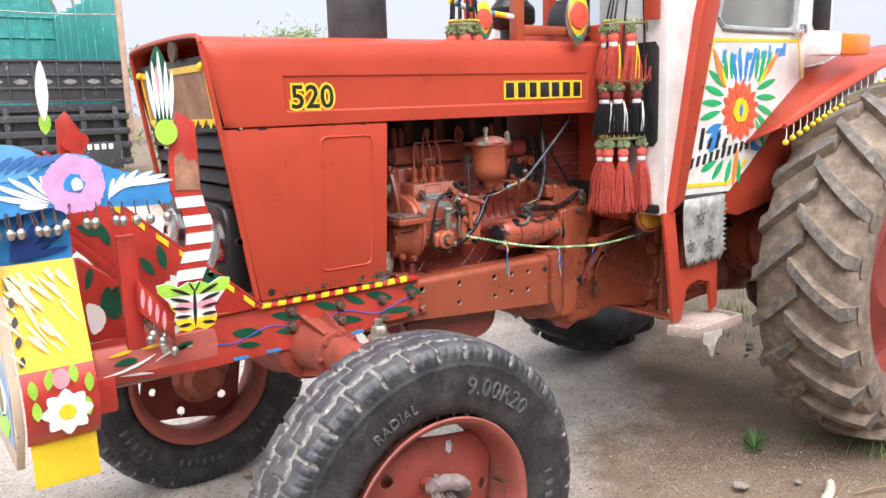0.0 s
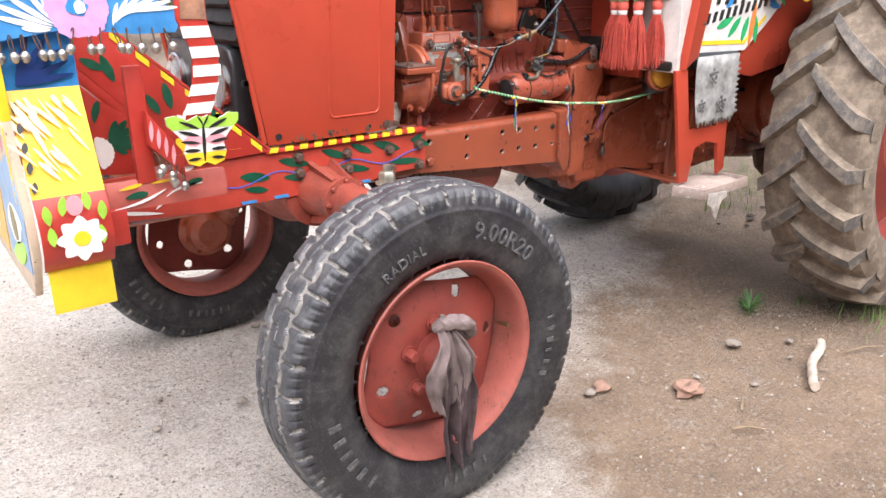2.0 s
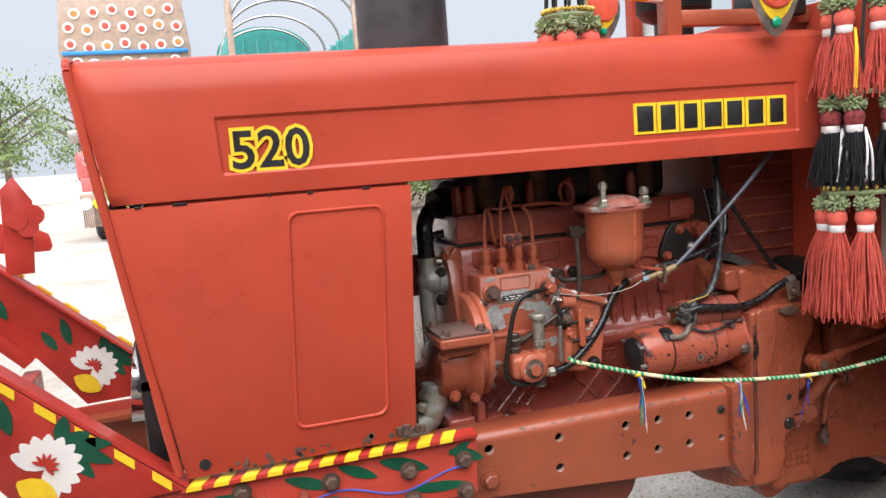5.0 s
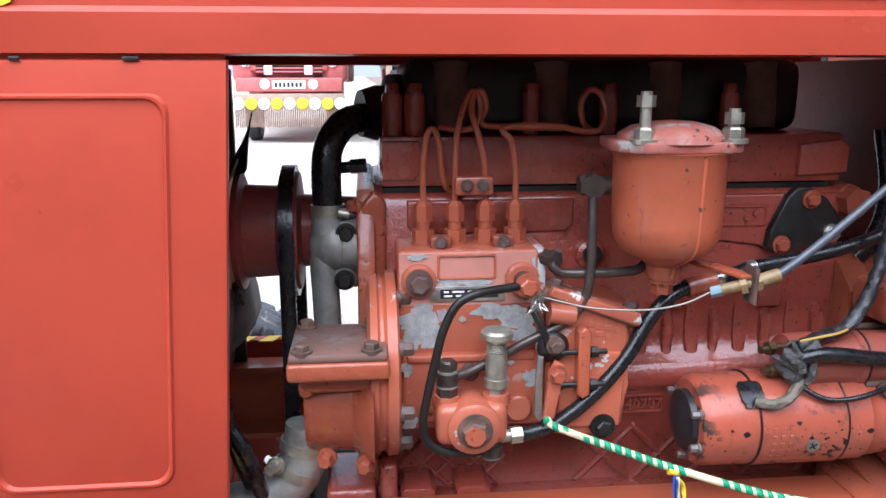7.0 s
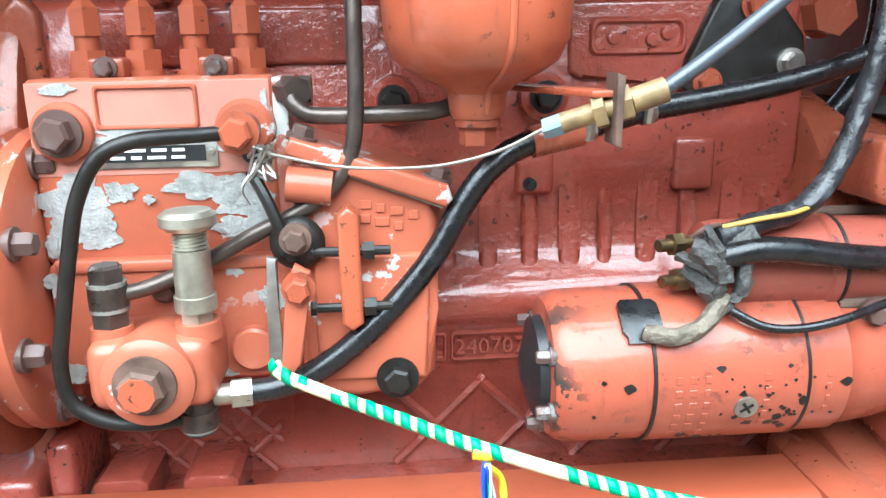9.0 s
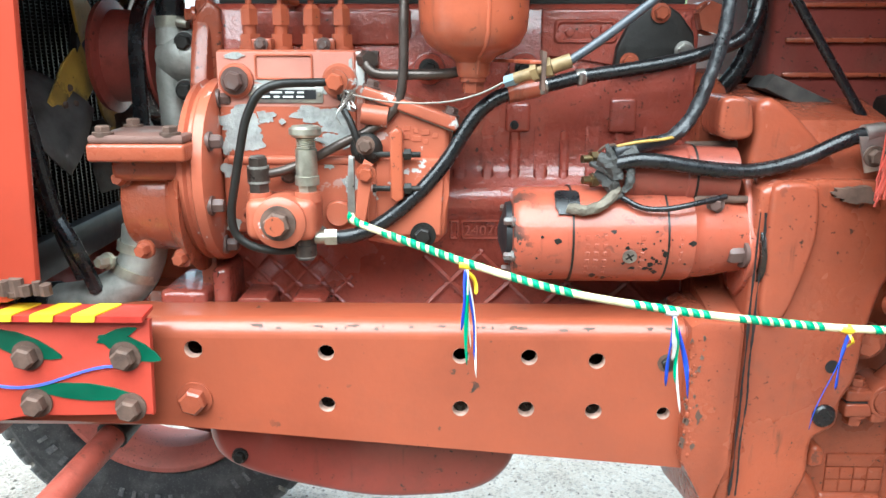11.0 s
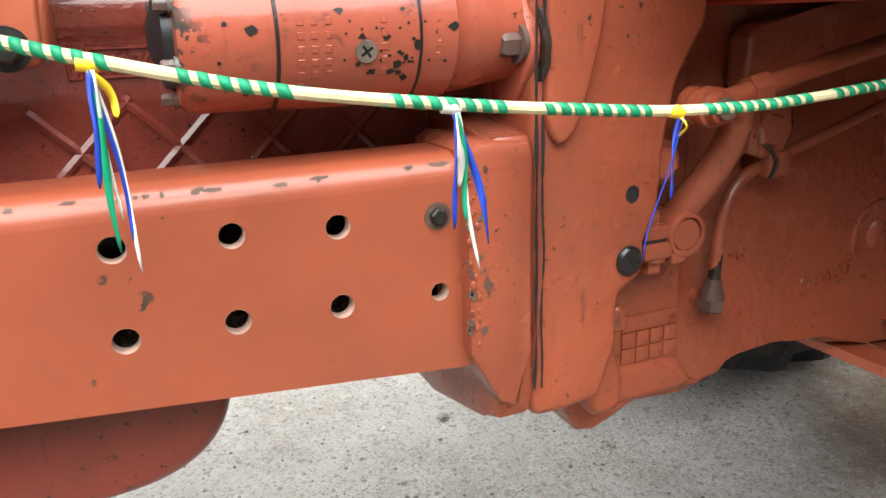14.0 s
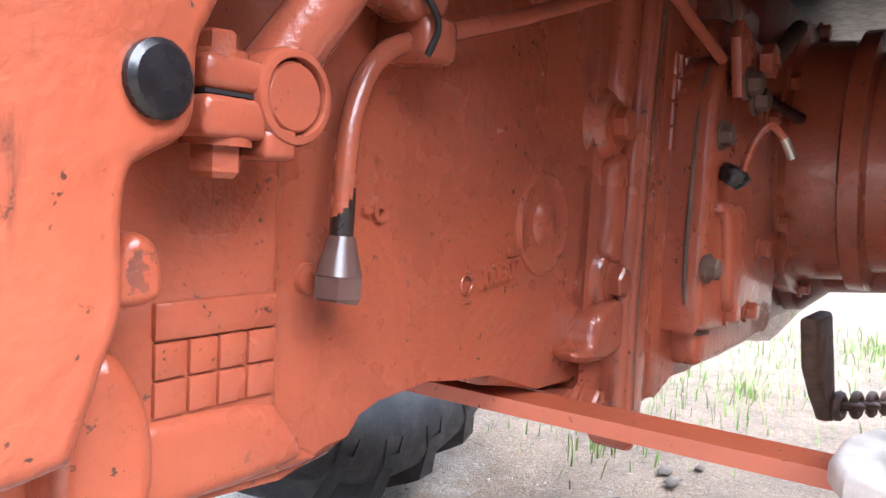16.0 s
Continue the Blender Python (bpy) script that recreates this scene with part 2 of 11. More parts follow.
def box(bm, x0, x1, y0, y1, z0, z1, bevel=0.0, m=None, seg=2):
    r = bmesh.ops.create_cube(bm, size=1)
    vs = r["verts"]
    t = Matrix.Translation(((x0 + x1) / 2, (y0 + y1) / 2, (z0 + z1) / 2)) @ Matrix.Diagonal((x1 - x0, y1 - y0, z1 - z0, 1))
    bmesh.ops.transform(bm, matrix=t, verts=vs)
    if bevel:
        es = list({e for v in vs for e in v.link_edges})
        r = bmesh.ops.bevel(bm, geom=es, offset=bevel, segments=seg, affect="EDGES", profile=0.5)
        vs = list({v for f in r["faces"] for v in f.verts} | {v for v in vs if v.is_valid})
    if m is not None:
        bmesh.ops.transform(bm, matrix=m, verts=vs)
    return bm


def prism(bm, pts, d0, d1, axis="y", bevel=0.0, seg=2):
    """A polygon in the plane across an axis, given depth along it. y: pts are (x, z); x: (y, z); z: (x, y)."""
    def at(p, d):
        return {"y": (p[0], d, p[1]), "x": (d, p[0], p[1]), "z": (p[0], p[1], d)}[axis]
    lo, hi = [bm.verts.new(at(p, d0)) for p in pts], [bm.verts.new(at(p, d1)) for p in pts]
    fs = [bm.faces.new(lo), bm.faces.new(hi[::-1])]
    n = len(pts)
    for i in range(n):
        fs.append(bm.faces.new((lo[i], hi[i], hi[(i + 1) % n], lo[(i + 1) % n])))
    if bevel:
        es = list({e for f in fs[:2] for e in f.edges})
        bmesh.ops.bevel(bm, geom=es, offset=bevel, segments=seg, affect="EDGES", profile=0.5)
    return bm


def casting(bm, pts, y0, y1, r=0.01, steps=5, seg=5):
    """A cast body across y: a smooth closed outline (x, z) whose near rim is rounded off."""
    n = len(pts)
    line = []
    for i in range(n):
        p0, p1, p2, p3 = (Vector(pts[(i + k) % n]) for k in (-1, 0, 1, 2))
        for k in range(steps):
            t = k / steps
            line.append(0.5 * (2 * p1 + (p2 - p0) * t + (2 * p0 - 5 * p1 + 4 * p2 - p3) * t * t + (3 * p1 - p0 - 3 * p2 + p3) * t ** 3))
    n = len(line)
    turn = 1 if sum(line[i].x * line[(i + 1) % n].y - line[(i + 1) % n].x * line[i].y for i in range(n)) > 0 else -1
    rings = []
    for d, inset in [(y0 + r * (1 - math.sin(radians(a))), r * (1 - math.cos(radians(a)))) for a in (90 * k / seg for k in range(seg, -1, -1))] + [(y1, 0.0)]:
        flat = []
        for i, p in enumerate(line):
            q = line[(i + 1) % n] - line[i - 1]
            flat.append(p + inset * turn * Vector((-q.y, q.x)).normalized())
        for _ in range(60):  # take out the small loops that an inset makes at tight corners
            bad = [i for i in range(n) if (flat[(i + 1) % n] - flat[i]).dot(line[(i + 1) % n] - line[i]) < 0.02 * (line[(i + 1) % n] - line[i]).length_squared]
            for i in bad:
                a, b = flat[i - 1], flat[(i + 2) % n]
                flat[i], flat[(i + 1) % n] = a.lerp(b, 0.35), a.lerp(b, 0.65)
            if not bad:
                break
        rings.append([bm.verts.new((p.x, d, p.y)) for p in flat])
    for a, b in zip(rings, rings[1:]):
        for i in range(n):
            bm.faces.new((a[i], a[(i + 1) % n], b[(i + 1) % n], b[i]))
    bm.faces.new(rings[-1])
    es = [bm.edges.get((rings[0][i], rings[0][(i + 1) % n])) for i in range(n)]
    bmesh.ops.triangle_fill(bm, use_beauty=True, use_dissolve=False, edges=es)
    bmesh.ops.recalc_face_normals(bm, faces=bm.faces)
    return bm


def frame_of(d):
    d = Vector(d).normalized()
    u = d.orthogonal().normalized()
    return d, u, d.cross(u)


def cyl(bm, p0, p1, r0, r1=None, n=20, caps=True):
    r1 = r0 if r1 is None else r1
    p0, p1 = Vector(p0), Vector(p1)
    d, u, v = frame_of(p1 - p0)
    rings = []
    for p, r in ((p0, r0), (p1, r1)):
        rings.append([bm.verts.new(p + r * (math.cos(a) * u + math.sin(a) * v)) for a in (2 * math.pi * i / n for i in range(n))])
    for i in range(n):
        bm.faces.new((rings[0][i], rings[0][(i + 1) % n], rings[1][(i + 1) % n], rings[1][i]))
    if caps:
        bm.faces.new(rings[0][::-1])
        bm.faces.new(rings[1])
    return bm


def lathe(bm, profile, origin, axis, n=32, closed=False, a0=0.0, a1=2 * math.pi):
    """profile: (distance along the axis, radius) turned about the axis."""
    o = Vector(origin)
    d, u, v = frame_of(axis)
    full = abs(a1 - a0 - 2 * math.pi) < 1e-6
    count = n if full else n + 1
    rings = []
    for h, r in profile:
        rings.append([bm.verts.new(o + h * d + r * (math.cos(a) * u + math.sin(a) * v)) for a in (a0 + (a1 - a0) * i / n for i in range(count))])
    pairs = list(zip(rings, rings[1:])) + ([(rings[-1], rings[0])] if closed else [])
    for a, b in pairs:
        for i in range(n):
            j = (i + 1) % count
            bm.faces.new((a[i], a[j], b[j], b[i]))
    if not closed:
        for ring, (h, r) in ((rings[0], profile[0]), (rings[-1], profile[-1])):
            if r > 1e-5 and full:
                bm.faces.new(ring)
    bmesh.ops.remove_doubles(bm, verts=bm.verts, dist=1e-6)
    return bm


def spline(pts, steps=8):
    """Catmull-Rom through the points."""
    p = [Vector(q) for q in pts]
    p = [2 * p[0] - p[1], *p, 2 * p[-1] - p[-2]]
    out = []
    for i in range(1, len(p) - 2):
        a, b, c, d = p[i - 1:i + 3]
        for k in range(steps):
            t = k / steps
            out.append(0.5 * (2 * b + (c - a) * t + (2 * a - 5 * b + 4 * c - d) * t * t + (3 * b - a - 3 * c + d) * t ** 3))
    out.append(p[-2])
    return out


def tube(bm, pts, r, n=10, steps=8, smooth=True, taper=None):
    line = spline(pts, steps) if smooth and len(pts) > 2 else [Vector(q) for q in pts]
    d, u, v = frame_of(line[1] - line[0])
    rings = []
    for i, p in enumerate(line):
        t = (line[min(i + 1, len(line) - 1)] - line[max(i - 1, 0)]).normalized()
        u = (u - u.dot(t) * t).normalized()
        w = t.cross(u)
        k = r if taper is None else r * (1 + (taper - 1) * i / (len(line) - 1))
        rings.append([bm.verts.new(p + k * (math.cos(a) * u + math.sin(a) * w)) for a in (2 * math.pi * j / n for j in range(n))])
    for a, b in zip(rings, rings[1:]):
        for i in range(n):
            bm.faces.new((a[i], a[(i + 1) % n], b[(i + 1) % n], b[i]))
    bm.faces.new(rings[0][::-1])
    bm.faces.new(rings[-1])
    return bm


def hexbolt(bm, p, d, r=0.011, h=0.009, washer=True):
    """A hexagon head on a washer in one skin, standing on p along d."""
    p = Vector(p)
    d, u, v = frame_of(d)
    n = 24
    rings = []
    for k, hexed, rr in ((-0.002, 0, 1.35), (0.0028, 0, 1.35), (0.003, 1, 1.0), (0.003 + 0.8 * h, 1, 1.0), (0.003 + h, 1, 0.8)):
        ring = []
        for i in range(n):
            a = 2 * math.pi * i / n
            q = r * rr * (math.cos(math.pi / 6) / math.cos((a % (math.pi / 3)) - math.pi / 6) if hexed else 1)
            ring.append(bm.verts.new(p + k * d + q * (math.cos(a) * u + math.sin(a) * v)))
        rings.append(ring)
    for a, b in zip(rings, rings[1:]):
        for i in range(n):
            bm.faces.new((a[i], a[(i + 1) % n], b[(i + 1) % n], b[i]))
    bm.faces.new(rings[0][::-1])
    bm.faces.new(rings[-1])
    return bm


def slab(bm, pts, m, depth=0.0012, lift=0.0):
    lo = [bm.verts.new(m @ Vector((p[0], p[1], lift - 0.0005))) for p in pts]
    hi = [bm.verts.new(m @ Vector((p[0], p[1], lift + depth))) for p in pts]
    bm.faces.new(lo[::-1])
    bm.faces.new(hi)
    for i in range(len(pts)):
        j = (i + 1) % len(pts)
        bm.faces.new((lo[i], lo[j], hi[j], hi[i]))


def part_each(name, bm, material, parent=None, label="", sharp=35):
    """One object for every loose piece of a bmesh."""
    bm.verts.ensure_lookup_table()
    seen, out = set(), []
    for start in bm.verts:
        if start in seen:
            continue
        stack, group = [start], []
        seen.add(start)
        while stack:
            v = stack.pop()
            group.append(v)
            for e in v.link_edges:
                w = e.other_vert(v)
                if w not in seen:
                    seen.add(w)
                    stack.append(w)
        piece = bmesh.new()
        new_of = {v: piece.verts.new(v.co) for v in group}
        for f in {f for v in group for f in v.link_faces}:
            piece.faces.new([new_of[v] for v in f.verts]).material_index = f.material_index
        out.append(part(name, piece, material, parent, label, sharp))
    bm.free()
    return out


def B():
    return bmesh.new()


def text_mesh(words, size, depth=0.002, offset=0.0, space=1.0):
    """Built-in font as bare mesh data in the xy plane, left end at 0."""
    cu = bpy.data.curves.new("text", "FONT")
    cu.body, cu.size, cu.extrude, cu.offset, cu.space_character, cu.resolution_u = words, size, depth, offset, space, 3
    ob = bpy.data.objects.new("text", cu)
    scene.collection.objects.link(ob)
    bpy.context.view_layer.update()
    me = bpy.data.meshes.new_from_object(ob.evaluated_get(bpy.context.evaluated_depsgraph_get()))
    bpy.data.objects.remove(ob)
    bpy.data.curves.remove(cu)
    bm = B()
    bm.from_mesh(me)
    bpy.data.meshes.remove(me)
    return bm


def put_text(name, words, size, m, mat, parent, depth=0.002, offset=0.0, space=1.0, label=""):
    bm = text_mesh(words, size, depth, offset, space)
    bmesh.ops.transform(bm, matrix=m, verts=bm.verts)
    return part(name, bm, mat, parent, label)


SIDE = Matrix(((1, 0, 0, 0), (0, 0, -1, 0), (0, 1, 0, 0), (0, 0, 0, 1)))  # text stands upright and faces the near side


def on_side(x, y, z, turn=0):
    return Matrix.Translation((x, y, z)) @ SIDE @ Matrix.Rotation(radians(turn), 4, "Z")


# ---- ground ----


def build_ground():
    bm = B()
    xs = [-3000, -300, -60, -20] + [-8 + 0.2 * i for i in range(81)] + [20, 60, 300, 3000]
    ys = [-3000, -300, -60, -20] + [-6 + 0.2 * i for i in range(81)] + [20, 60, 300, 3000]
    grid = []
    for y in ys:
        row = []
        for x in xs:
            z = 0.0
            if abs(x) < 9 and -7 < y < 11:
                z = 0.022 * noise.noise((x * 0.8, y * 0.8, 0)) + 0.012 * noise.noise((x * 2.4, y * 2.4, 4)) - 0.010
            row.append(bm.verts.new((x, y, z)))
        grid.append(row)
    for a, b in zip(grid, grid[1:]):
        for i in range(len(xs) - 1):
            bm.faces.new((a[i], a[i + 1], b[i + 1], b[i]))
    return tagged(part("ground", bm, M_GROUND), "dry compacted grey-brown dirt yard with small gravel", "ground", kind="structure")


build_ground()


def sky_blocking_wall():
    """An unseen wall, added to block low sky light and darken reflections."""
    bm = box(B(), -14, 14, -7.3, -7.0, -0.1, 4.4, 0.02)
    for x in range(-14, 15, 4):
        box(bm, x - 0.2, x + 0.2, -7.02, -6.9, -0.1, 4.3, 0.01)
    box(bm, -14.1, 14.1, -7.36, -6.94, 4.4, 4.5, 0.02)
    tagged(part("unseen_wall_south", bm, plain("unseen_wall_render", (0.20, 0.185, 0.165), 0.9, 0, 0.3, 1.2, 0.4, 30)), "plain unseen wall with piers, added to block low sky light", "wall", kind="structure")


sky_blocking_wall()

# ---- tractor: sheet metal ----
tractor = thing("tractor", "red farm tractor with painted decoration and open engine bay", "tractor")


def embossed(bm, x0, x1, z0, z1, y, r=0.018, w=0.007, h=0.003):
    """A raised rounded frame line pressed into a sheet that faces the near side."""
    pts = []
    for cx, cz, a in ((x1 - r, z1 - r, 0), (x0 + r, z1 - r, 90), (x0 + r, z0 + r, 180), (x1 - r, z0 + r, 270)):
        for k in range(5):
            t = radians(a + 22.5 * k)
            pts.append((cx + r * math.cos(t), cz + r * math.sin(t)))
    n = len(pts)
    mid = Vector(((x0 + x1) / 2, (z0 + z1) / 2))
    rings = []
    for off, d in ((0, 0.001), (w * 0.35, -h), (w * 0.65, -h), (w, 0.001)):
        ring = []
        for p in pts:
            v = mid - Vector(p)
            q = Vector(p) + Vector((math.copysign(min(off, abs(v.x)), v.x), math.copysign(min(off, abs(v.y)), v.y)))
            ring.append(bm.verts.new((q.x, y + d, q.y)))
        rings.append(ring)
    for a, b in zip(rings, rings[1:]):
        for i in range(n):
            bm.faces.new((a[i], a[(i + 1) % n], b[(i + 1) % n], b[i]))
    return bm


def build_hood():
    bm = B()
    half = [(-0.322, 1.466), (-0.335, 1.468), (-0.336, 1.488), (-0.336, 1.5035), (-0.336, 1.509), (-0.3345, 1.555), (-0.3335, 1.5985), (-0.333, 1.604), (-0.331, 1.645), (-0.328, 1.672), (-0.318, 1.694), (-0.300, 1.706), (-0.26, 1.714), (-0.12, 1.722)]
    sec = half + [(-y, z) for y, z in half[::-1]]
    rings = []
    stations = sorted([-0.80 + 1.55 * i / 32 for i in range(33)] + [-0.582, -0.577, 0.648, 0.653])
    for x in stations:
        i = (x + 0.80) / 1.55 * 32
        lean = 0.05 * (1.70 - 1.466) / 0.24
        ring = []
        for j, (y, z) in enumerate(sec):
            k = max(0.0, 1 - i / 6)
            xx = x + 0.045 * k * (1.71 - z) / 0.24
            dent = 0.0025 * noise.noise((x * 9, 0, z * 14)) if z < 1.51 else 0.001 * noise.noise((x * 4, y * 4, z * 5))
            if -0.579 < x < 0.650 and 1.507 < z < 1.600:
                dent += math.copysign(0.0048, -y)
            ring.append(bm.verts.new((xx, y + dent, z + 0.02 * (x + 0.8) / 1.55 * (z - 1.466) / 0.25)))
        rings.append(ring)
    for a, b in zip(rings, rings[1:]):
        for i in range(len(sec) - 1):
            bm.faces.new((a[i], a[i + 1], b[i + 1], b[i]))
    hood = part("hood", bm, M_HOOD, tractor, "smooth brick-red bonnet with a recessed side panel", 24)
    hood.modifiers.new("thickness", "SOLIDIFY").thickness = 0.004
    bm = B()
    cyl(bm, (-0.803, -0.10, 1.685), (-0.795, -0.10, 1.685), 0.032, n=24)
    part("emblem_disc", bm, M_RUST, hood, "plain worn round badge")
    # front frame lip of the hood
    bm = B()
    for s in (-1, 1):
        tube(bm, [(-0.798, s * 0.322, 1.69), (-0.768, s * 0.333, 1.466), (-0.70, s * 0.335, 0.985)], 0.008, 8, 6)
    tube(bm, [(-0.798, -0.322, 1.69), (-0.80, -0.28, 1.712), (-0.80, 0.0, 1.72), (-0.80, 0.28, 1.712), (-0.798, 0.322, 1.69)], 0.007, 8, 6)
    part_each("hood_edge", bm, M_HOOD, hood)
    # number and maker's mark on the flank
    for words_off, dep, mat, lab in ((0.006, 0.0005, M_YELLOW, "yellow sticker outline"), (0.0, 0.001, M_INK, "black number 520")):
        put_text("number_sticker", "520", 0.092, on_side(-0.556, -0.3325 - dep, 1.515), mat, hood, 0.0006, words_off + 0.0015, 1.02, lab)
    bm = B()
    for i, w in enumerate((0.037, 0.033, 0.032, 0.040, 0.037, 0.036, 0.034)):
        x = 0.248 + 0.0545 * i
        prism(bm, [(x - 0.004, 1.523), (x + 0.0475, 1.523), (x + 0.0475, 1.586), (x - 0.004, 1.586)], -0.3325, -0.3295, "y")
    part_each("maker_mark_backing", bm, M_YELLOW, hood, "yellow backing of the maker's mark")
    bm = B()
    for i, w in enumerate((0.030, 0.028, 0.026, 0.034, 0.030, 0.030, 0.028)):
        x = 0.248 + 0.0545 * i + (0.036 - w) / 2
        box(bm, x, x + w * 1.25, -0.3338, -0.332, 1.529, 1.580, 0.0006)
    part_each("maker_mark", bm, M_INK, hood, "seven plain black bars")
    for s in (-1,):
        bm = B()
        prism(bm, [(-0.765, 1.462), (-0.236, 1.462), (-0.262, 0.99), (-0.30, 0.974), (-0.688, 0.975)], s * 0.322, s * 0.335, "y", 0.004)
        panel = part("side_panel", bm, M_HOOD, tractor, "brick-red bonnet side panel with pressed frame")
        if s < 0:
            part("joint_backing", box(B(), -0.70, -0.24, -0.326, -0.320, 1.452, 1.478), M_HOOD, panel)
            bm = embossed(B(), -0.470, -0.291, 1.030, 1.432, -0.3355)
            for v in bm.verts:
                v.co.x -= 0.022 * (1.432 - v.co.z) / 0.40
            part("pressed_frame", bm, M_HOOD, panel)
            bm = B()
            for x, z, w in ((-0.655, 0.998, 0.010), (-0.742, 1.155, 0.010), (-0.728, 1.155, 0.010), (-0.735, 1.155, 0.010)):
                cyl(bm, (x, -0.338, z), (x, -0.334, z), w, n=14)
            part_each("slot", bm, M_INK, panel, "dark open slot")
            bm = B()
            for i in range(26):
                x = -0.30 - 0.38 * random.random() ** 1.4
                z = 0.978 + 0.018 * random.random() ** 2
                cyl(bm, (x, -0.3362, z), (x, -0.335, z), 0.002 + 0.005 * random.random(), n=6)
            for i in range(14):
                x = -0.25 - 0.05 * random.random()
                cyl(bm, (x, -0.3362, 0.985 + 0.02 * random.random()), (x, -0.335, 0.985), 0.003 + 0.006 * random.random(), n=7)
            tagged(part("rust_edge", bm, M_RUST, panel, "bare rusty lower edge"), kind="stuff")
            bm = B()
            for x, z, l in ((-0.66, 1.463, 0.05), (-0.43, 1.464, 0.02), (-0.33, 1.464, 0.03), (-0.72, 1.463, 0.02), (-0.50, 1.465, 0.012)):
                box(bm, x, x + 0.5 * l, -0.3372, -0.3345, z - 0.003, z + 0.001, 0.001)
            part_each("chipped_edge", bm, M_DARK, panel)


def build_grille():
    """Nose: screen picture, louvred grille, headlamps in a dark lower mask."""
    def lean(z):
        return -0.785 + 0.135 * (1.69 - z)
    bm = B()
    for y0, y1 in ((-0.318, -0.296), (0.296, 0.318), (-0.01, 0.01)):
        prism(bm, [(lean(1.66), 1.66), (lean(1.66) + 0.02, 1.66), (lean(1.14) + 0.02, 1.14), (lean(1.14), 1.14)], y0, y1, "y", 0.003)
    for z in (1.65, 1.49, 1.26):
        box(bm, lean(z) - 0.002, lean(z) + 0.02, -0.318, 0.318, z - 0.012, z + 0.012, 0.003)
    grille = part("grille", bm, M_DARK, tractor, "black louvred nose grille")
    for i in range(5):
        z = 1.278 + 0.048 * i
        bm = B()
        prism(bm, [(lean(z) - 0.012, z - 0.012), (lean(z) + 0.004, z + 0.022), (lean(z) + 0.012, z + 0.022), (lean(z) - 0.004, z - 0.012)], -0.30, 0.30, "y", 0.002)
        part("louvre", bm, M_DARK, grille)
    bm = B()
    box(bm, -0.705, -0.699, -0.30, 0.30, 1.25, 1.50)
    part("mesh_screen", bm, M_DARK, grille)
    bm = B()
    prism(bm, [(lean(1.64) - 0.004, 1.64), (lean(1.64) + 0.006, 1.64), (lean(1.475) + 0.006, 1.475), (lean(1.475) - 0.004, 1.475)], -0.296, 0.296, "y")
    pic = part("sun_screen", bm, plain("brown_printed_cloth", (0.30, 0.17, 0.10), 0.7, 0, 0.45, 14, 0.2), grille, "brown patterned cloth over the upper grille")
    bm = B()
    for y0, y1, z0, z1 in ((-0.296, -0.284, 1.475, 1.64), (0.284, 0.296, 1.475, 1.64), (-0.296, 0.296, 1.622, 1.64)):
        prism(bm, [(lean(z1) - 0.007, z1), (lean(z1) - 0.004, z1), (lean(z0) - 0.004, z0), (lean(z0) - 0.007, z0)], y0, y1, "y")
    for i in range(9):
        y = -0.26 + 0.065 * i
        prism(bm, [(y - 0.033, 1.492), (y, 1.465), (y + 0.033, 1.492)], lean(1.48) - 0.008, lean(1.48) - 0.003, "x")
    part_each("yellow_trim", bm, M_YELLOW, pic)
    bm = B()
    for y in (-0.285, 0.285):
        lathe(bm, [(0, 0.012), (0.008, 0.012), (0.014, 0.006), (0.015, 0.0)], (lean(1.635) - 0.006, y, 1.632), (-1, 0, 0.13), 14)
    part_each("flower_button", bm, M_YELLOW, pic)
    bm = B()
    prism(bm, [(-0.265, 0.99), (-0.272, 1.20), (-0.255, 1.238), (-0.22, 1.252), (0.22, 1.252), (0.255, 1.238), (0.272, 1.20), (0.265, 0.99)], -0.752, -0.68, "x", 0.012, 3)
    mask = part("lamp_mask", bm, M_INK, tractor, "glossy black lower nose")
    for y in (-0.178, 0.178):
        o = (-0.756, y, 1.127)
        d = (-1, 0, 0.13)
        lamp = part("headlamp", lathe(B(), [(-0.02, 0.078), (0.012, 0.08), (0.014, 0.072), (0.004, 0.068)], o, d, 32), M_CHROME, mask, "round chrome-rimmed headlamp")
        part("reflector", lathe(B(), [(0.002, 0.069), (-0.015, 0.05), (-0.03, 0.012)], o, d, 32), M_CHROME, lamp)
        glass = Nodes("lamp_glass")
        glass.b.inputs["Transmission Weight"].default_value = 0.85
        g = part("lens", lathe(B(), [(0.004, 0.07), (0.010, 0.05), (0.014, 0.02), (0.015, 0.0)], o, d, 32), glass.done((0.9, 0.92, 0.92), 0.08, 0, glass.voronoi(70), 0.15, 0.002), lamp)
        g.visible_shadow = False


build_hood()
build_grille()


def sheet_with_holes(bm, outline, holes, y0, y1, n=18):
    """A plate across y with round through-holes: outline and rims bridged by a triangle fill."""
    for y, flip in ((y0, False), (y1, True)):
        vs, es = [], []
        loops = [outline] + [[(cx + r * math.cos(2 * math.pi * i / n), cz + r * math.sin(2 * math.pi * i / n)) for i in range(n)] for cx, cz, r in holes]
        for lp in loops:
            ring = [bm.verts.new((px, y, pz)) for px, pz in lp]
            vs.append(ring)
            es += [bm.edges.new((ring[i], ring[(i + 1) % len(ring)])) for i in range(len(ring))]
        bmesh.ops.triangle_fill(bm, use_beauty=True, use_dissolve=False, edges=es)
        if not flip:
            first = vs
        else:
            for a, b in zip(first, vs):
                for i in range(len(a)):
                    j = (i + 1) % len(a)
                    bm.faces.new((a[i], a[j], b[j], b[i]))
    return bm


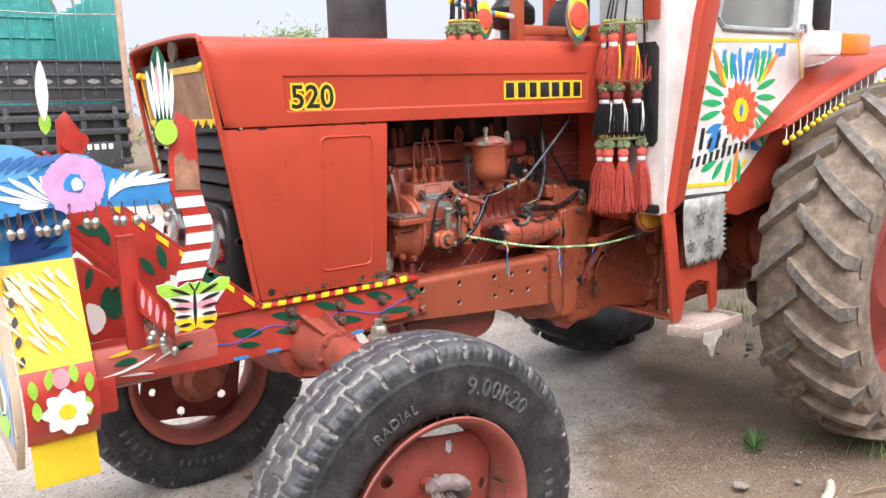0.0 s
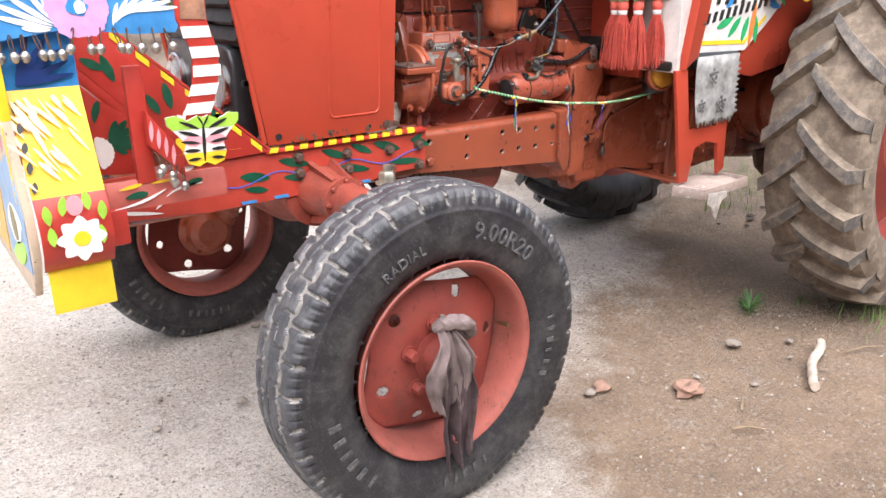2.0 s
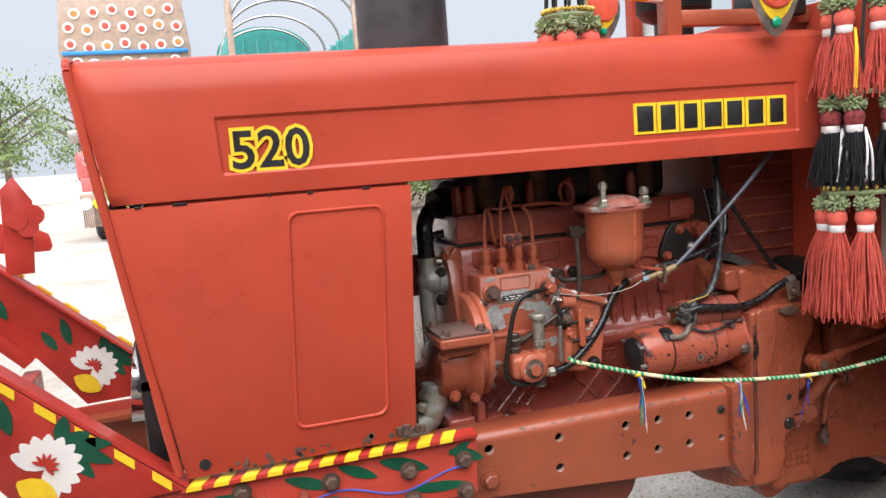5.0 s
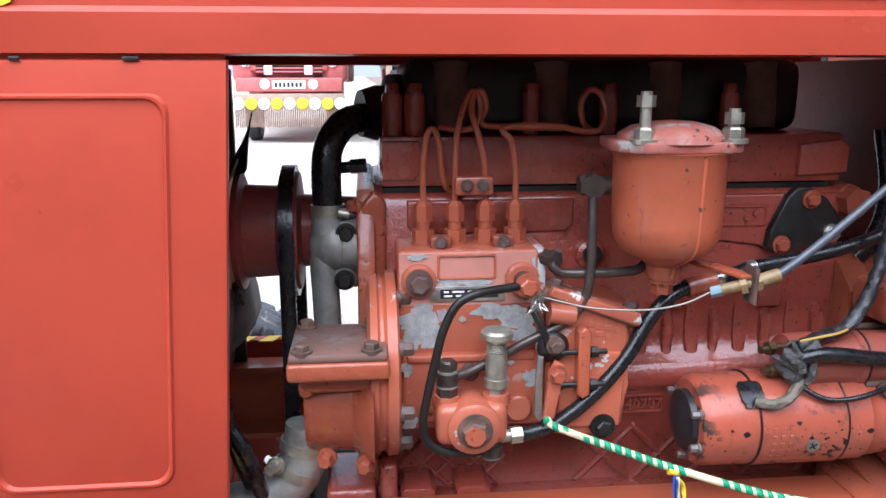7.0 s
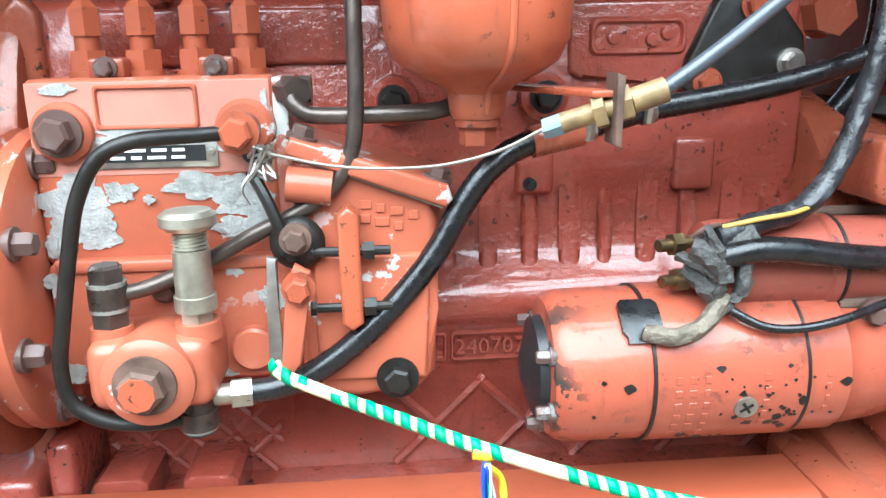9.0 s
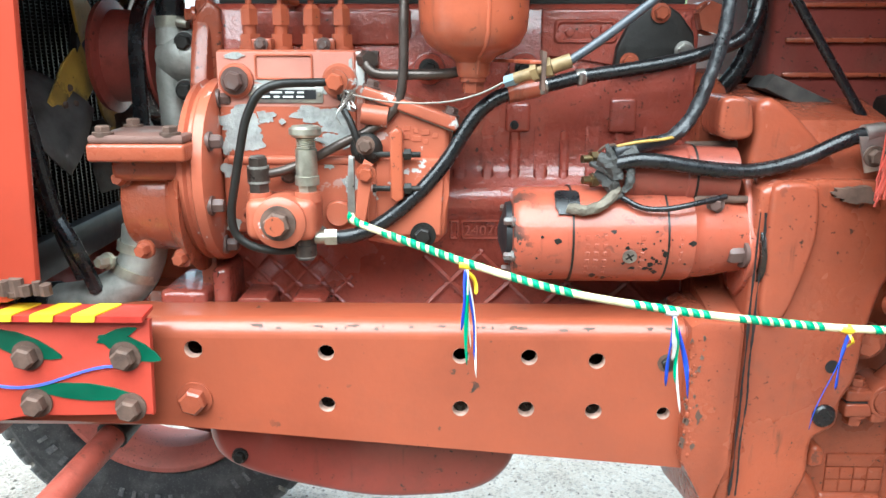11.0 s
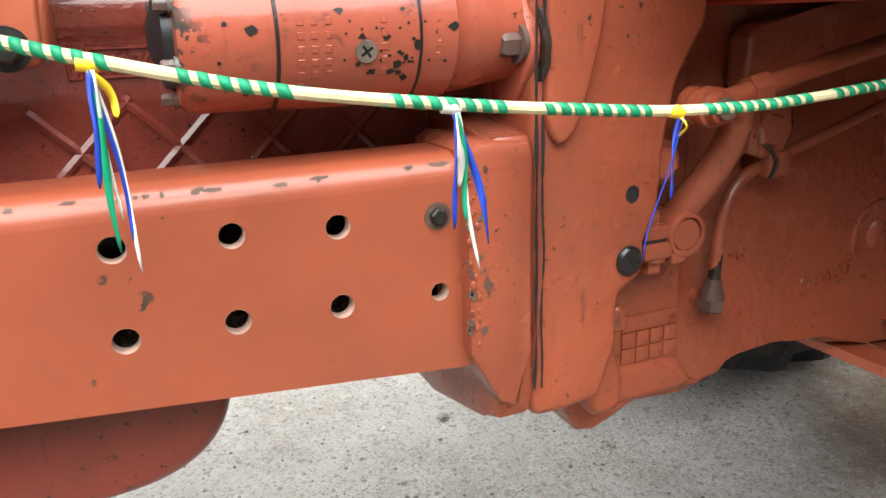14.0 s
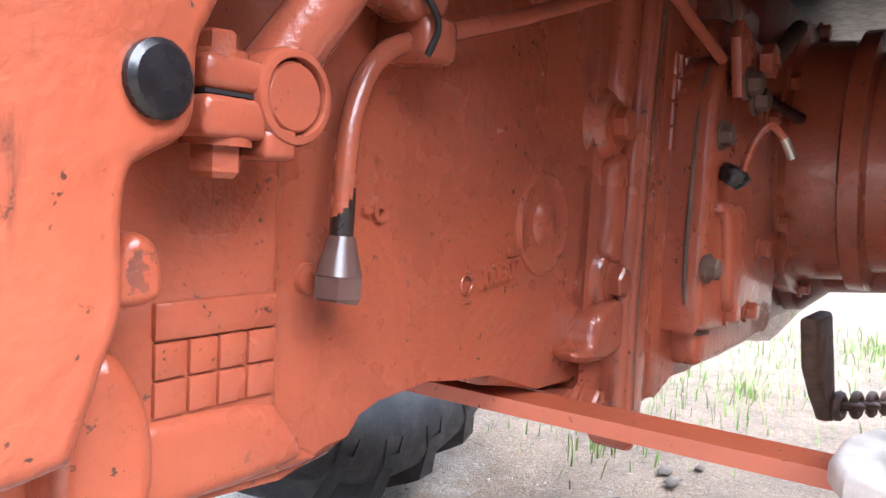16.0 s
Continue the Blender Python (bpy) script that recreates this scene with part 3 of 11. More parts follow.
def chip(bm, x, z, r, y):
    """A flaked spot of ragged outline on a side face."""
    pts = [(x + 0.8 * r * random.uniform(0.4, 1.3) * math.cos(2 * math.pi * i / 12), z + 1.3 * r * random.uniform(0.4, 1.3) * math.sin(2 * math.pi * i / 12)) for i in range(12)]
    prism(bm, pts, y - math.copysign(0.001, y), y + math.copysign(0.0005, y), "y")


M_CUT = plain("rubbed_primer_edge", (0.36, 0.23, 0.18), 0.5, 0.1, 0.35, 60, 0.3)


def build_rails():
    holes = [(-0.104, 0.900, 0.011), (0.054, 0.897, 0.010), (0.053, 0.830, 0.010), (0.214, 0.894, 0.010), (0.214, 0.826, 0.010), (0.295, 0.893, 0.010), (0.293, 0.826, 0.010), (0.375, 0.889, 0.010), (0.374, 0.824, 0.010), (0.458, 0.822, 0.008)]
    for s in (-1, 1):
        bm = sheet_with_holes(B(), [(-1.10, 0.914), (0.485, 0.914), (0.485, 0.749), (-0.15, 0.801), (-1.10, 0.83)], holes, s * 0.30, s * 0.288)
        rail = part("frame_rail", bm, M_RAIL, tractor, "red drilled chassis rail")
        bm = B()
        arc = [(s * (0.278 + 0.022 * math.cos(radians(a))), 0.914 + 0.022 * math.sin(radians(a))) for a in range(0, 91, 9)]
        prism(bm, arc + [(s * 0.23, 0.936), (s * 0.23, 0.925), (s * 0.276, 0.925), (s * 0.288, 0.914)], -1.10, 0.485, "x")
        prism(bm, [(s * 0.30, 0.805), (s * 0.291, 0.796), (s * 0.24, 0.796), (s * 0.24, 0.806), (s * 0.288, 0.808)], -1.10, -0.17, "x")
        part_each("flange", bm, M_RAIL, rail, "", 50)
        bm = B()
        prism(bm, [(0.478, 0.938), (0.49, 0.945), (0.535, 0.942), (0.540, 0.93), (0.535, 0.76), (0.525, 0.705), (0.505, 0.715), (0.478, 0.768)], s * 0.315, s * 0.20, "y", 0.006)
        cap = part("rail_end", bm, M_CAST, rail, "cast rail end with chipped edge")
        bm = B()
        for i in range(26):
            z = 0.78 + 0.155 * random.random()
            x = 0.476 + 0.020 * random.random()
            chip(bm, x, z, 0.0012 + 0.0055 * random.random() ** 2, s * 0.3152)
        part_each("chipped_paint", bm, M_RUST, cap)
        for i in range(34):
            z = 0.762 + 0.165 * random.random()
            r = 0.0010 + 0.0024 * random.random() ** 2
            bead = B()
            bmesh.ops.create_icosphere(bead, subdivisions=1, radius=r, matrix=Matrix.Translation((0.479 + 0.012 * random.random() ** 2, s * 0.3150, z)) @ Matrix.Diagonal((1, 0.7, 1.4, 1)))
            part("paint_lump", bead, M_CAST, cap)
        part("round_plug", hexbolt(B(), (0.458, s * 0.297, 0.887), (0, s, 0), 0.0075, 0.006), M_DARK, rail, "dark bolt head sunk in its hole")
        part("plug_ring", lathe(B(), [(0, 0.0115), (0.0006, 0.0115), (0.0006, 0.0)], (0.458, s * 0.300, 0.887), (0, s, 0), 20), M_RUST, rail, "rusty ring round the bolt")
        for x, z, r in holes:
            part("hole_rim", lathe(B(), [(0.0002, r - 0.0001), (-0.0015, r - 0.0008), (-0.0118, r - 0.0008), (-0.0118, r)], (x, s * 0.30, z), (0, s, 0), 24, True), M_CUT, rail, "pale cut edge of the hole")
        bolt = hexbolt(B(), (-0.107, s * 0.30, 0.836), (0, s, 0), 0.016, 0.014)
        part("bolt", bolt, M_CAST, rail)
        bm = B()
        hexbolt(bm, (0.528, s * 0.27, 0.735), (0, s, -0.2), 0.015, 0.014)
        part("bolt", bm, M_CAST, rail)
        # edge wear along the top
        bm = B()
        for i in range(26):
            x, z = -0.10 + 0.57 * random.random(), 0.9255 + 0.0035 * random.random()
            w, n = 0.0018 + 0.0065 * random.random() ** 2, 9
            a = math.asin((z - 0.914) / 0.022)
            ring = []
            for k in range(n):
                u, q = 2 * math.pi * k / n, random.uniform(0.6, 1.3)
                b = a + 0.09 * q * math.sin(u)
                ring.append(bm.verts.new((x + w * q * math.cos(u), s * (0.278 + 0.0223 * math.cos(b)), 0.914 + 0.0223 * math.sin(b))))
            bm.faces.new(ring if s > 0 else ring[::-1])
        part_each("worn_edge", bm, M_RUST, rail)


LIFT[0] = 0.0065
build_rails()
LIFT[0] = 0.0


def bend_text(words, size, o, side, radius, angle, depth, space=1.05):
    """Raised lettering round a tyre's side wall; angle: of the middle of the words, in degrees."""
    bm = text_mesh(words, size, depth, 0.0, space)
    xs = [v.co.x for v in bm.verts]
    mid = (min(xs) + max(xs)) / 2
    for v in bm.verts:
        r = radius + v.co.y
        a = radians(angle) + side * (v.co.x - mid) / (radius + size * 0.3)
        bulge = 0.004 * math.sin((r - 0.30) / 0.12 * math.pi) if 0.30 < r < 0.42 else 0
        v.co = Vector((o[0] + r * math.cos(a), o[1] + side * (bulge + v.co.z), o[2] + r * math.sin(a)))
    return bm


M_DUSTRIM = paint("rim_red_under_dust", (0.335, 0.082, 0.058), 0.6, 0.4, 0.8, 0.2, 50, under=(0.30, 0.25, 0.21), coat=0.0)


def bend_bars(count, size, o, side, radius, angle, depth):
    """Raised bars in place of lettering round a tyre's side wall."""
    bm = B()
    for i in range(count):
        w = size * (0.42 + 0.25 * ((i * 7) % 3) / 2)
        x0 = i * size * 0.95
        box(bm, x0, x0 + 0.62 * w, 0.1 * size, 0.9 * size, 0, depth, 0.0008, seg=1)
    mid = count * size * 0.475
    for v in bm.verts:
        r = radius + v.co.y
        a = radians(angle) + side * (v.co.x - mid) / (radius + size * 0.3)
        v.co = Vector((o[0] + r * math.cos(a), o[1] + side * (0.004 * math.sin((r - 0.30) / 0.12 * math.pi) + v.co.z), o[2] + r * math.sin(a)))
    return bm


def step01(x):
    x = max(0.0, min(1.0, x))
    return x * x * (3 - 2 * x)


def front_tyre_mesh(o, R=0.478, n=720):
    """Block tread: two rows of middle blocks between wavy dusty grooves, notched shoulder blocks, ribbed side walls."""
    prof = []  # offset across, radius
    for s, r in ((-0.088, 0.285), (-0.100, 0.300), (-0.106, 0.312), (-0.110, 0.325), (-0.114, 0.340), (-0.116, 0.355), (-0.1175, 0.370), (-0.118, 0.385), (-0.117, 0.400), (-0.116, 0.412), (-0.1155, 0.416), (-0.115, 0.420), (-0.1145, 0.424), (-0.113, 0.430), (-0.112, 0.437), (-0.111, 0.444), (-0.108, 0.452), (-0.104, 0.460), (-0.098, 0.466)):
        prof.append((s, r))
    side_rows = len(prof)
    for i in range(45):
        s = -0.094 + 0.188 * i / 44
        prof.append((s, R - 0.008 * (s / 0.094) ** 2))
    prof += [(-s, r) for s, r in prof[:side_rows][::-1]]
    count = 34
    verts, faces, deep = [], [], []
    for s, r in prof:
        q, sg = abs(s), (1 if s >= 0 else -1)
        for i in range(n):
            a = 2 * math.pi * i / n
            turn = a / (2 * math.pi) * count + (0.5 if sg > 0 else 0)
            u = turn % 1.0
            wob = 0.15 * noise.noise((math.cos(a) * 7, math.sin(a) * 7, sg * 3))
            wave = step01((abs(2 * u - 1) - 0.25) / 0.5) - 0.5
            d = 0.0
            if q <= 0.0945:
                for c, amp, w in ((0.0, 0.008, 0.0032), (0.049, 0.015, 0.0085)):
                    line = c + amp * wave * (1 if c else sg) + 0.002 * wob
                    d = min(d, -0.010 * step01(1.6 - 1.1 * abs((s if c == 0 else q) - line) / w))
                if q > 0.049:
                    d = min(d, -0.011 * step01(1.6 - 1.1 * abs(u - 0.5 + wob * 0.3) / 0.055))
                elif q > 0.004:
                    d = min(d, -0.006 * step01(1.6 - 1.1 * abs((u + 0.25) % 1.0 - 0.5 + wob * 0.3) / 0.045))
            elif r > 0.434:
                edge = step01((r - 0.434) / 0.01)
                d = -0.011 * edge * step01(1.6 - 1.1 * abs(u - 0.5 + wob * 0.3) / 0.075)
                for c in (0.14, 0.82):
                    d = min(d, -0.006 * edge * step01(1.6 - 1.1 * abs(u - c) / 0.035))
            elif 0.312 < r < 0.412:
                d = 0.0016 * step01(1.5 - abs((a / (2 * math.pi) * 26) % 1.0 - 0.5) / 0.02)
            elif 0.415 < r < 0.4215:
                d = 0.0022
            rr = r + (d if q < 0.1 else 0.35 * d)
            ss = s if q < 0.1 else s + sg * 0.9 * d
            rr += 0.0012 * noise.noise((math.cos(a) * 22, math.sin(a) * 22, s * 60))
            verts.append((o[0] + rr * math.cos(a), o[1] + ss * 0.92, max(o[2] + rr * math.sin(a), 0.0)))
            deep.append(d)
    m = len(prof)
    kinds = []
    for k in range(m - 1):
        for i in range(n):
            j = (i + 1) % n
            f = (k * n + i, k * n + j, (k + 1) * n + j, (k + 1) * n + i)
            faces.append(f)
            low = sum(deep[q] for q in f) / 4
            kinds.append(2 if low < -0.0058 else 1 if prof[k][1] > 0.45 else 0)
    me = bpy.data.meshes.new("tyre")
    me.from_pydata(verts, [], faces)
    me.polygons.foreach_set("material_index", kinds)
    me.polygons.foreach_set("use_smooth", [True] * len(faces))
    for mat in (M_TYRE, M_TREAD, M_GROOVE):
        me.materials.append(mat)
    return me


def wheel_disc_mesh(o, side, holes, n=240):
    """A pressed disc with four flattened edges that leave slots against the rim, and round holes."""
    ox, oy, oz = o
    bm = B()
    rs = [0.0, 0.03, 0.06, 0.09, 0.11, 0.13, 0.145] + [0.158 + 0.003 * i for i in range(17)] + [0.215, 0.225, 0.235, 0.246]
    rings = []
    for r in rs:
        ring = []
        for i in range(n):
            a = 2 * math.pi * i / n
            lim = min([0.246] + [0.208 / max(0.2, math.cos(a - radians(k))) for k in (80, 170, 260, 350)])
            q = r * (1 - (1 - lim / 0.246) * step01((r - 0.10) / 0.146))
            h = 0.046 if r < 0.1 else 0.046 - 0.03 * step01((q - 0.12) / 0.12)
            ring.append(bm.verts.new((ox + q * math.cos(a), oy + side * h, oz + q * math.sin(a))))
        rings.append(ring)
    for k in range(len(rs) - 1):
        for i in range(n):
            f = (rings[k][i], rings[k][(i + 1) % n], rings[k + 1][(i + 1) % n], rings[k + 1][i])
            cx = sum(v.co.x for v in f) / 4 - ox
            cz = sum(v.co.z for v in f) / 4 - oz
            if k and any((cx - hx) ** 2 + (cz - hz) ** 2 < hr ** 2 for hx, hz, hr in holes):
                continue
            bm.faces.new(f)
    bmesh.ops.remove_doubles(bm, verts=bm.verts, dist=1e-5)
    return bm


def front_wheel(o, side):
    """side: -1 when the outer face looks towards -y."""
    ox, oy, oz = o
    holes = [(0.182 * math.cos(radians(a)), 0.182 * math.sin(radians(a)), 0.0165) for a in (8, 66, 134, 200, 250, 310)]
    wheel = part("front_wheel", wheel_disc_mesh(o, side, holes), M_RIM, tractor, "front wheel with slotted red disc and worn road tyre")
    wheel.modifiers.new("thickness", "SOLIDIFY").thickness = 0.007
    prof = [(0.98 * h, r) for h, r in [(0.104, 0.284), (0.108, 0.280), (0.104, 0.270), (0.094, 0.262), (0.070, 0.256), (0.03, 0.246), (0.0, 0.240), (-0.05, 0.240), (-0.07, 0.256), (-0.094, 0.262), (-0.106, 0.272), (-0.108, 0.282), (-0.100, 0.288), (-0.09, 0.272), (-0.06, 0.264), (-0.04, 0.25), (0.03, 0.254), (0.09, 0.270)]]
    part("rim", lathe(B(), prof, o, (0, side, 0), 96, True), M_DUSTRIM, wheel, "dusty red steel rim")
    ty = new("tyre", front_tyre_mesh(o))
    ty.parent = wheel
    tagged(ty, "worn black block-tread road tyre with dusty grooves")
    out = (ox, oy + side * 0.1058, oz)
    for a, words, size, rad in ((60, "9.00R20", 0.066, 0.343), (114, "RADIAL", 0.038, 0.335)):
        part_each("raised_lettering", bend_text(words, size, out, side, rad, 180 - a if side > 0 else a, 0.0035), M_LETTER, wheel)
    for a, count, size in ((205, 6, 0.044), (350, 6, 0.036), (275, 5, 0.036)):
        part_each("raised_mark", bend_bars(count, size, out, side, 0.342, a, 0.002), M_LETTER, wheel)
    back = (ox, oy - side * 0.1058, oz)
    for a, count, size in ((215, 5, 0.05), (262, 6, 0.042), (310, 5, 0.046), (20, 6, 0.05)):
        part_each("raised_mark", bend_bars(count, 0.8 * size, back, -side, 0.342, a, 0.0018), M_LETTER, wheel)
    hub = lathe(B(), [(-0.06, 0.06), (0.02, 0.075), (0.05, 0.078), (0.056, 0.06), (0.075, 0.055), (0.10, 0.045), (0.105, 0.035), (0.106, 0.0)], o, (0, side, 0), 32)
    part("hub", hub, M_RIM, wheel)
    part("hub_cap", lathe(B(), [(0.100, 0.042), (0.110, 0.040), (0.118, 0.030), (0.121, 0.0)], o, (0, side, 0), 28), M_YELLOW, wheel, "yellow painted hub cap")
    for i in range(6):
        a = radians(40 + 60 * i)
        p = (ox + 0.105 * math.cos(a), oy + side * 0.05, oz + 0.105 * math.sin(a))
        part("wheel_nut", hexbolt(B(), p, (0, side, 0), 0.016, 0.03), M_RIM, wheel)
    part("valve_stem", cyl(B(), (ox + 0.20, oy + side * 0.06, oz + 0.05), (ox + 0.205, oy + side * 0.10, oz + 0.05), 0.006), M_BRASS, wheel)
    drum = lathe(B(), [(-0.02, 0.09), (-0.06, 0.115), (-0.075, 0.115), (-0.085, 0.09), (-0.13, 0.085), (-0.15, 0.06)], o, (0, side, 0), 32)
    part("hub_carrier", drum, M_CAST, wheel)
    for i in range(8):
        a = radians(20 + 45 * i)
        part("carrier_bolt", hexbolt(B(), (ox + 0.10 * math.cos(a), oy - side * 0.078, oz + 0.10 * math.sin(a)), (0, -side, 0), 0.010, 0.012), M_CAST, wheel)
    return wheel


NEAR_WHEEL = (-0.468, -0.790, 0.450)
FAR_WHEEL = (-0.550, 0.760, 0.450)
front_wheel(NEAR_WHEEL, -1)
front_wheel(FAR_WHEEL, 1)


def rear_wheel(o, side, rubber, crest):
    ox, oy, oz = o
    R, half = 0.735, 0.205
    prof = [(-0.15, 0.49), (-0.185, 0.53), (-0.205, 0.60), (-0.20, 0.66), (-0.185, 0.695)]
    prof += [(-0.17 + 0.34 * i / 12, R - 0.030 * ((-0.17 + 0.34 * i / 12) / 0.17) ** 2) for i in range(13)]
    prof += [(-s, r) for s, r in prof[:5][::-1]]
    carcass = lathe(B(), prof, o, (0, 1, 0), 96, True)
    bm = B()
    count = 23
    for sd in (-1, 1):
        for k in range(count):
            a0 = 2 * math.pi * (k + (0.5 if sd > 0 else 0)) / count
            rows = []
            m = 9
            for i in range(m):
                t = i / (m - 1)
                s = sd * (-0.018 + 0.225 * t)
                base = R - 0.030 * (min(abs(s), 0.19) / 0.17) ** 2 - (0.09 * max(0, abs(s) - 0.185) / 0.02)
                a = a0 + 0.30 * t - 0.05 * t * t
                wtop, wbot = 0.021 + 0.006 * t, 0.031 + 0.008 * t
                hgt = 0.046 - (0.012 * max(0, t - 0.9) / 0.1)
                row = []
                for w, r in ((-wbot, base - 0.01), (-wtop, base + hgt), (wtop, base + hgt), (wbot, base - 0.01)):
                    aa = a + w / R + 0.002 * noise.noise((k, i, sd))
                    rr = r + 0.003 * noise.noise((k * 3.1, i * 0.7, w * 30))
                    row.append(bm.verts.new((ox + rr * math.cos(aa), oy + s, max(0.0, oz + rr * math.sin(aa)))))
                rows.append(row)
            for a, b in zip(rows, rows[1:]):
                for i in range(3):
                    bm.faces.new((a[i], a[i + 1], b[i + 1], b[i])).material_index = 1 if i == 1 else 0
            # the lug's foot runs down the shoulder
            foot = []
            for w, dr in ((-0.042, 0.06), (-0.028, 0.05), (0.028, 0.05), (0.042, 0.06)):
                aa = a0 + 0.26 + w / R
                rr = 0.735 - dr - 0.02
                foot.append(bm.verts.new((ox + rr * math.cos(aa), oy + sd * 0.206, max(0.0, oz + rr * math.sin(aa)))))
            for i in range(3):
                bm.faces.new((rows[-1][i], rows[-1][i + 1], foot[i + 1], foot[i]))
            bm.faces.new(rows[0])
    bm.normal_update()
    wheel_disc = lathe(B(), [(0.02, 0.0), (0.03, 0.12), (0.05, 0.2), (0.0, 0.3), (-0.04, 0.42), (-0.035, 0.45)], o, (0, side, 0), 48)
    wheel = part("rear_wheel", wheel_disc, M_RIM, tractor, "tall rear wheel with deep muddy lugged tyre")
    tyre = part("tyre", carcass, rubber, wheel, "mud-coated lugged tractor tyre" if side < 0 else "black lugged tractor tyre", 30)
    part_each("lug", bm, [rubber, crest], tyre, "", 30)
    rim = [(0.16, 0.50), (0.165, 0.515), (0.15, 0.49), (0.08, 0.46), (-0.08, 0.46), (-0.15, 0.49), (-0.165, 0.515), (-0.15, 0.50), (-0.07, 0.47), (0.07, 0.47)]
    part("rim", lathe(B(), rim, o, (0, side, 0), 64, True), M_RIM, wheel)


rear_wheel((2.00, -0.84, 0.772), -1, M_MUDTYRE, M_LUG)
rear_wheel((2.00, 0.84, 0.772), 1, M_TYRE, M_TYRE)

# ---- tractor: engine ----


def lattice(bm, x0, x1, z0, z1, step, y, r=0.0045):
    """Crossing cast webs at 45 degrees, cut off at the edges of a field."""
    for s in (-1, 1):
        k = x0 - (z1 - z0)
        while k < x1 + (z1 - z0):
            a, b = (k, z0), (k + (z1 - z0), z1)
            if s < 0:
                a, b = (k, z1), (k + (z1 - z0), z0)
            lo, hi = max(a[0], x0), min(b[0], x1)
            if hi - lo > 0.012:
                f = (b[1] - a[1]) / (b[0] - a[0])
                tube(bm, [(lo, y, a[1] + f * (lo - a[0])), (hi, y, a[1] + f * (hi - a[0]))], r, 6, smooth=False)
            k += step
    return bm


def build_engine():
    # cylinder block: flat upper face, pockets between ribs, a rounded oil gallery, then a plain lower face
    bm = B()
    prism(bm, [(-0.148, 0.80), (-0.155, 0.93), (-0.157, 1.036), (-0.166, 1.044), (-0.174, 1.056), (-0.174, 1.068), (-0.166, 1.080), (-0.150, 1.092), (-0.1455, 1.108), (-0.1442, 1.130), (-0.1455, 1.146), (-0.1490, 1.156), (-0.151, 1.170), (-0.151, 1.298), (-0.145, 1.306), (0.17, 1.306), (0.17, 0.80)], -0.10, 0.508, "x", 0.003)
    block = part("engine_block", bm, M_BLOCK, tractor, "red painted cast engine block", 50)
    bm = B()
    for x, w, top in ((0.212, 0.009, 1.152), (0.248, 0.0075, 1.166), (0.283, 0.007, 1.150), (0.317, 0.009, 1.166), (0.347, 0.006, 1.150), (0.383, 0.0085, 1.168), (0.418, 0.007, 1.150), (0.456, 0.009, 1.166), (0.49, 0.008, 1.15)):
        prism(bm, [(-0.11, 1.078), (-0.158, 1.080), (-0.152, 1.10), (-0.1485, 1.125), (-0.149, top - 0.012), (-0.1508, top), (-0.11, top + 0.003)], x - w, x + w, "x", 0.006, 4)
    for x0, x1, z0, z1 in ((0.270, 0.302, 1.148, 1.186), (0.402, 0.437, 1.148, 1.192)):
        box(bm, x0, x1, -0.1555, -0.13, z0, z1, 0.005, seg=3)
    part_each("rib", bm, M_BLOCK, block)
    # broad step of the upper deck and a raised panel edge
    bm = B()
    prism(bm, [(0.312, 1.300), (0.312, 1.246), (0.322, 1.240), (0.39, 1.240), (0.402, 1.228), (0.49, 1.228), (0.498, 1.236), (0.498, 1.300)], -0.156, -0.145, "y", 0.004, 3)
    prism(bm, [(-0.06, 1.298), (-0.06, 1.265), (-0.05, 1.256), (0.14, 1.256), (0.15, 1.265), (0.15, 1.298)], -0.156, -0.145, "y", 0.004, 3)
    part_each("cast_panel", bm, M_BLOCK, block)
    bm = embossed(B(), 0.327, 0.406, 1.258, 1.288, -0.1565, 0.006, 0.006, 0.003)
    embossed(bm, 0.214, 0.280, 1.007, 1.034, -0.1575, 0.003, 0.004, 0.003)
    embossed(bm, 0.199, 0.212, 1.007, 1.034, -0.1575, 0.002, 0.004, 0.003)
    part_each("cast_frame", bm, M_BLOCK, block)
    for i, digit in enumerate("240707"):
        put_text("cast_digit", digit, 0.020, on_side(0.2175 + 0.0102 * i, -0.158, 1.0135), M_BLOCK, block, 0.0028, 0, 1.0)
    for i, (x, z) in enumerate(((0.336, 1.268), (0.347, 1.272), (0.378, 1.270), (0.390, 1.275))):
        part("cast_blob", lathe(B(), [(0, 0.006), (0.003, 0.005), (0.004, 0.0)], (x, -0.156, z), (0, -1, 0), 10), M_BLOCK, block)
    bm = lattice(B(), -0.075, 0.068, 0.912, 0.982, 0.034, -0.156, 0.0034)
    lattice(bm, 0.165, 0.50, 0.905, 0.992, 0.079, -0.156, 0.0046)
    part_each("diamond_web", bm, M_BLOCK, block)
    for x, z in ((0.173, 1.227), (0.292, 1.228)):
        part("bolt_boss", lathe(B(), [(-0.01, 0.022), (0.010, 0.019), (0.014, 0.014)], (x, -0.152, z), (0, -1, 0), 22), M_BLOCK, block)
        part("bolt", hexbolt(B(), (x, -0.166, z), (0, -1, 0), 0.0095, 0.009), M_DARK, block)
    part("bolt", hexbolt(B(), (0.281, -0.159, 1.158), (0, -1, 0), 0.004, 0.004), M_INK, block)
    for x in (-0.052, 0.018):
        bm = B()
        prism(bm, [(x - 0.022, 0.90), (x - 0.022, 0.938), (x - 0.016, 0.943), (x + 0.016, 0.943), (x + 0.022, 0.938), (x + 0.022, 0.90)], -0.214, -0.15, "y", 0.004)
        pad = part("foot_pad", bm, M_BLOCK, block)
        part("bore", cyl(B(), (x, -0.2155, 0.922), (x, -0.205, 0.922), 0.006, n=14), M_INK, pad)
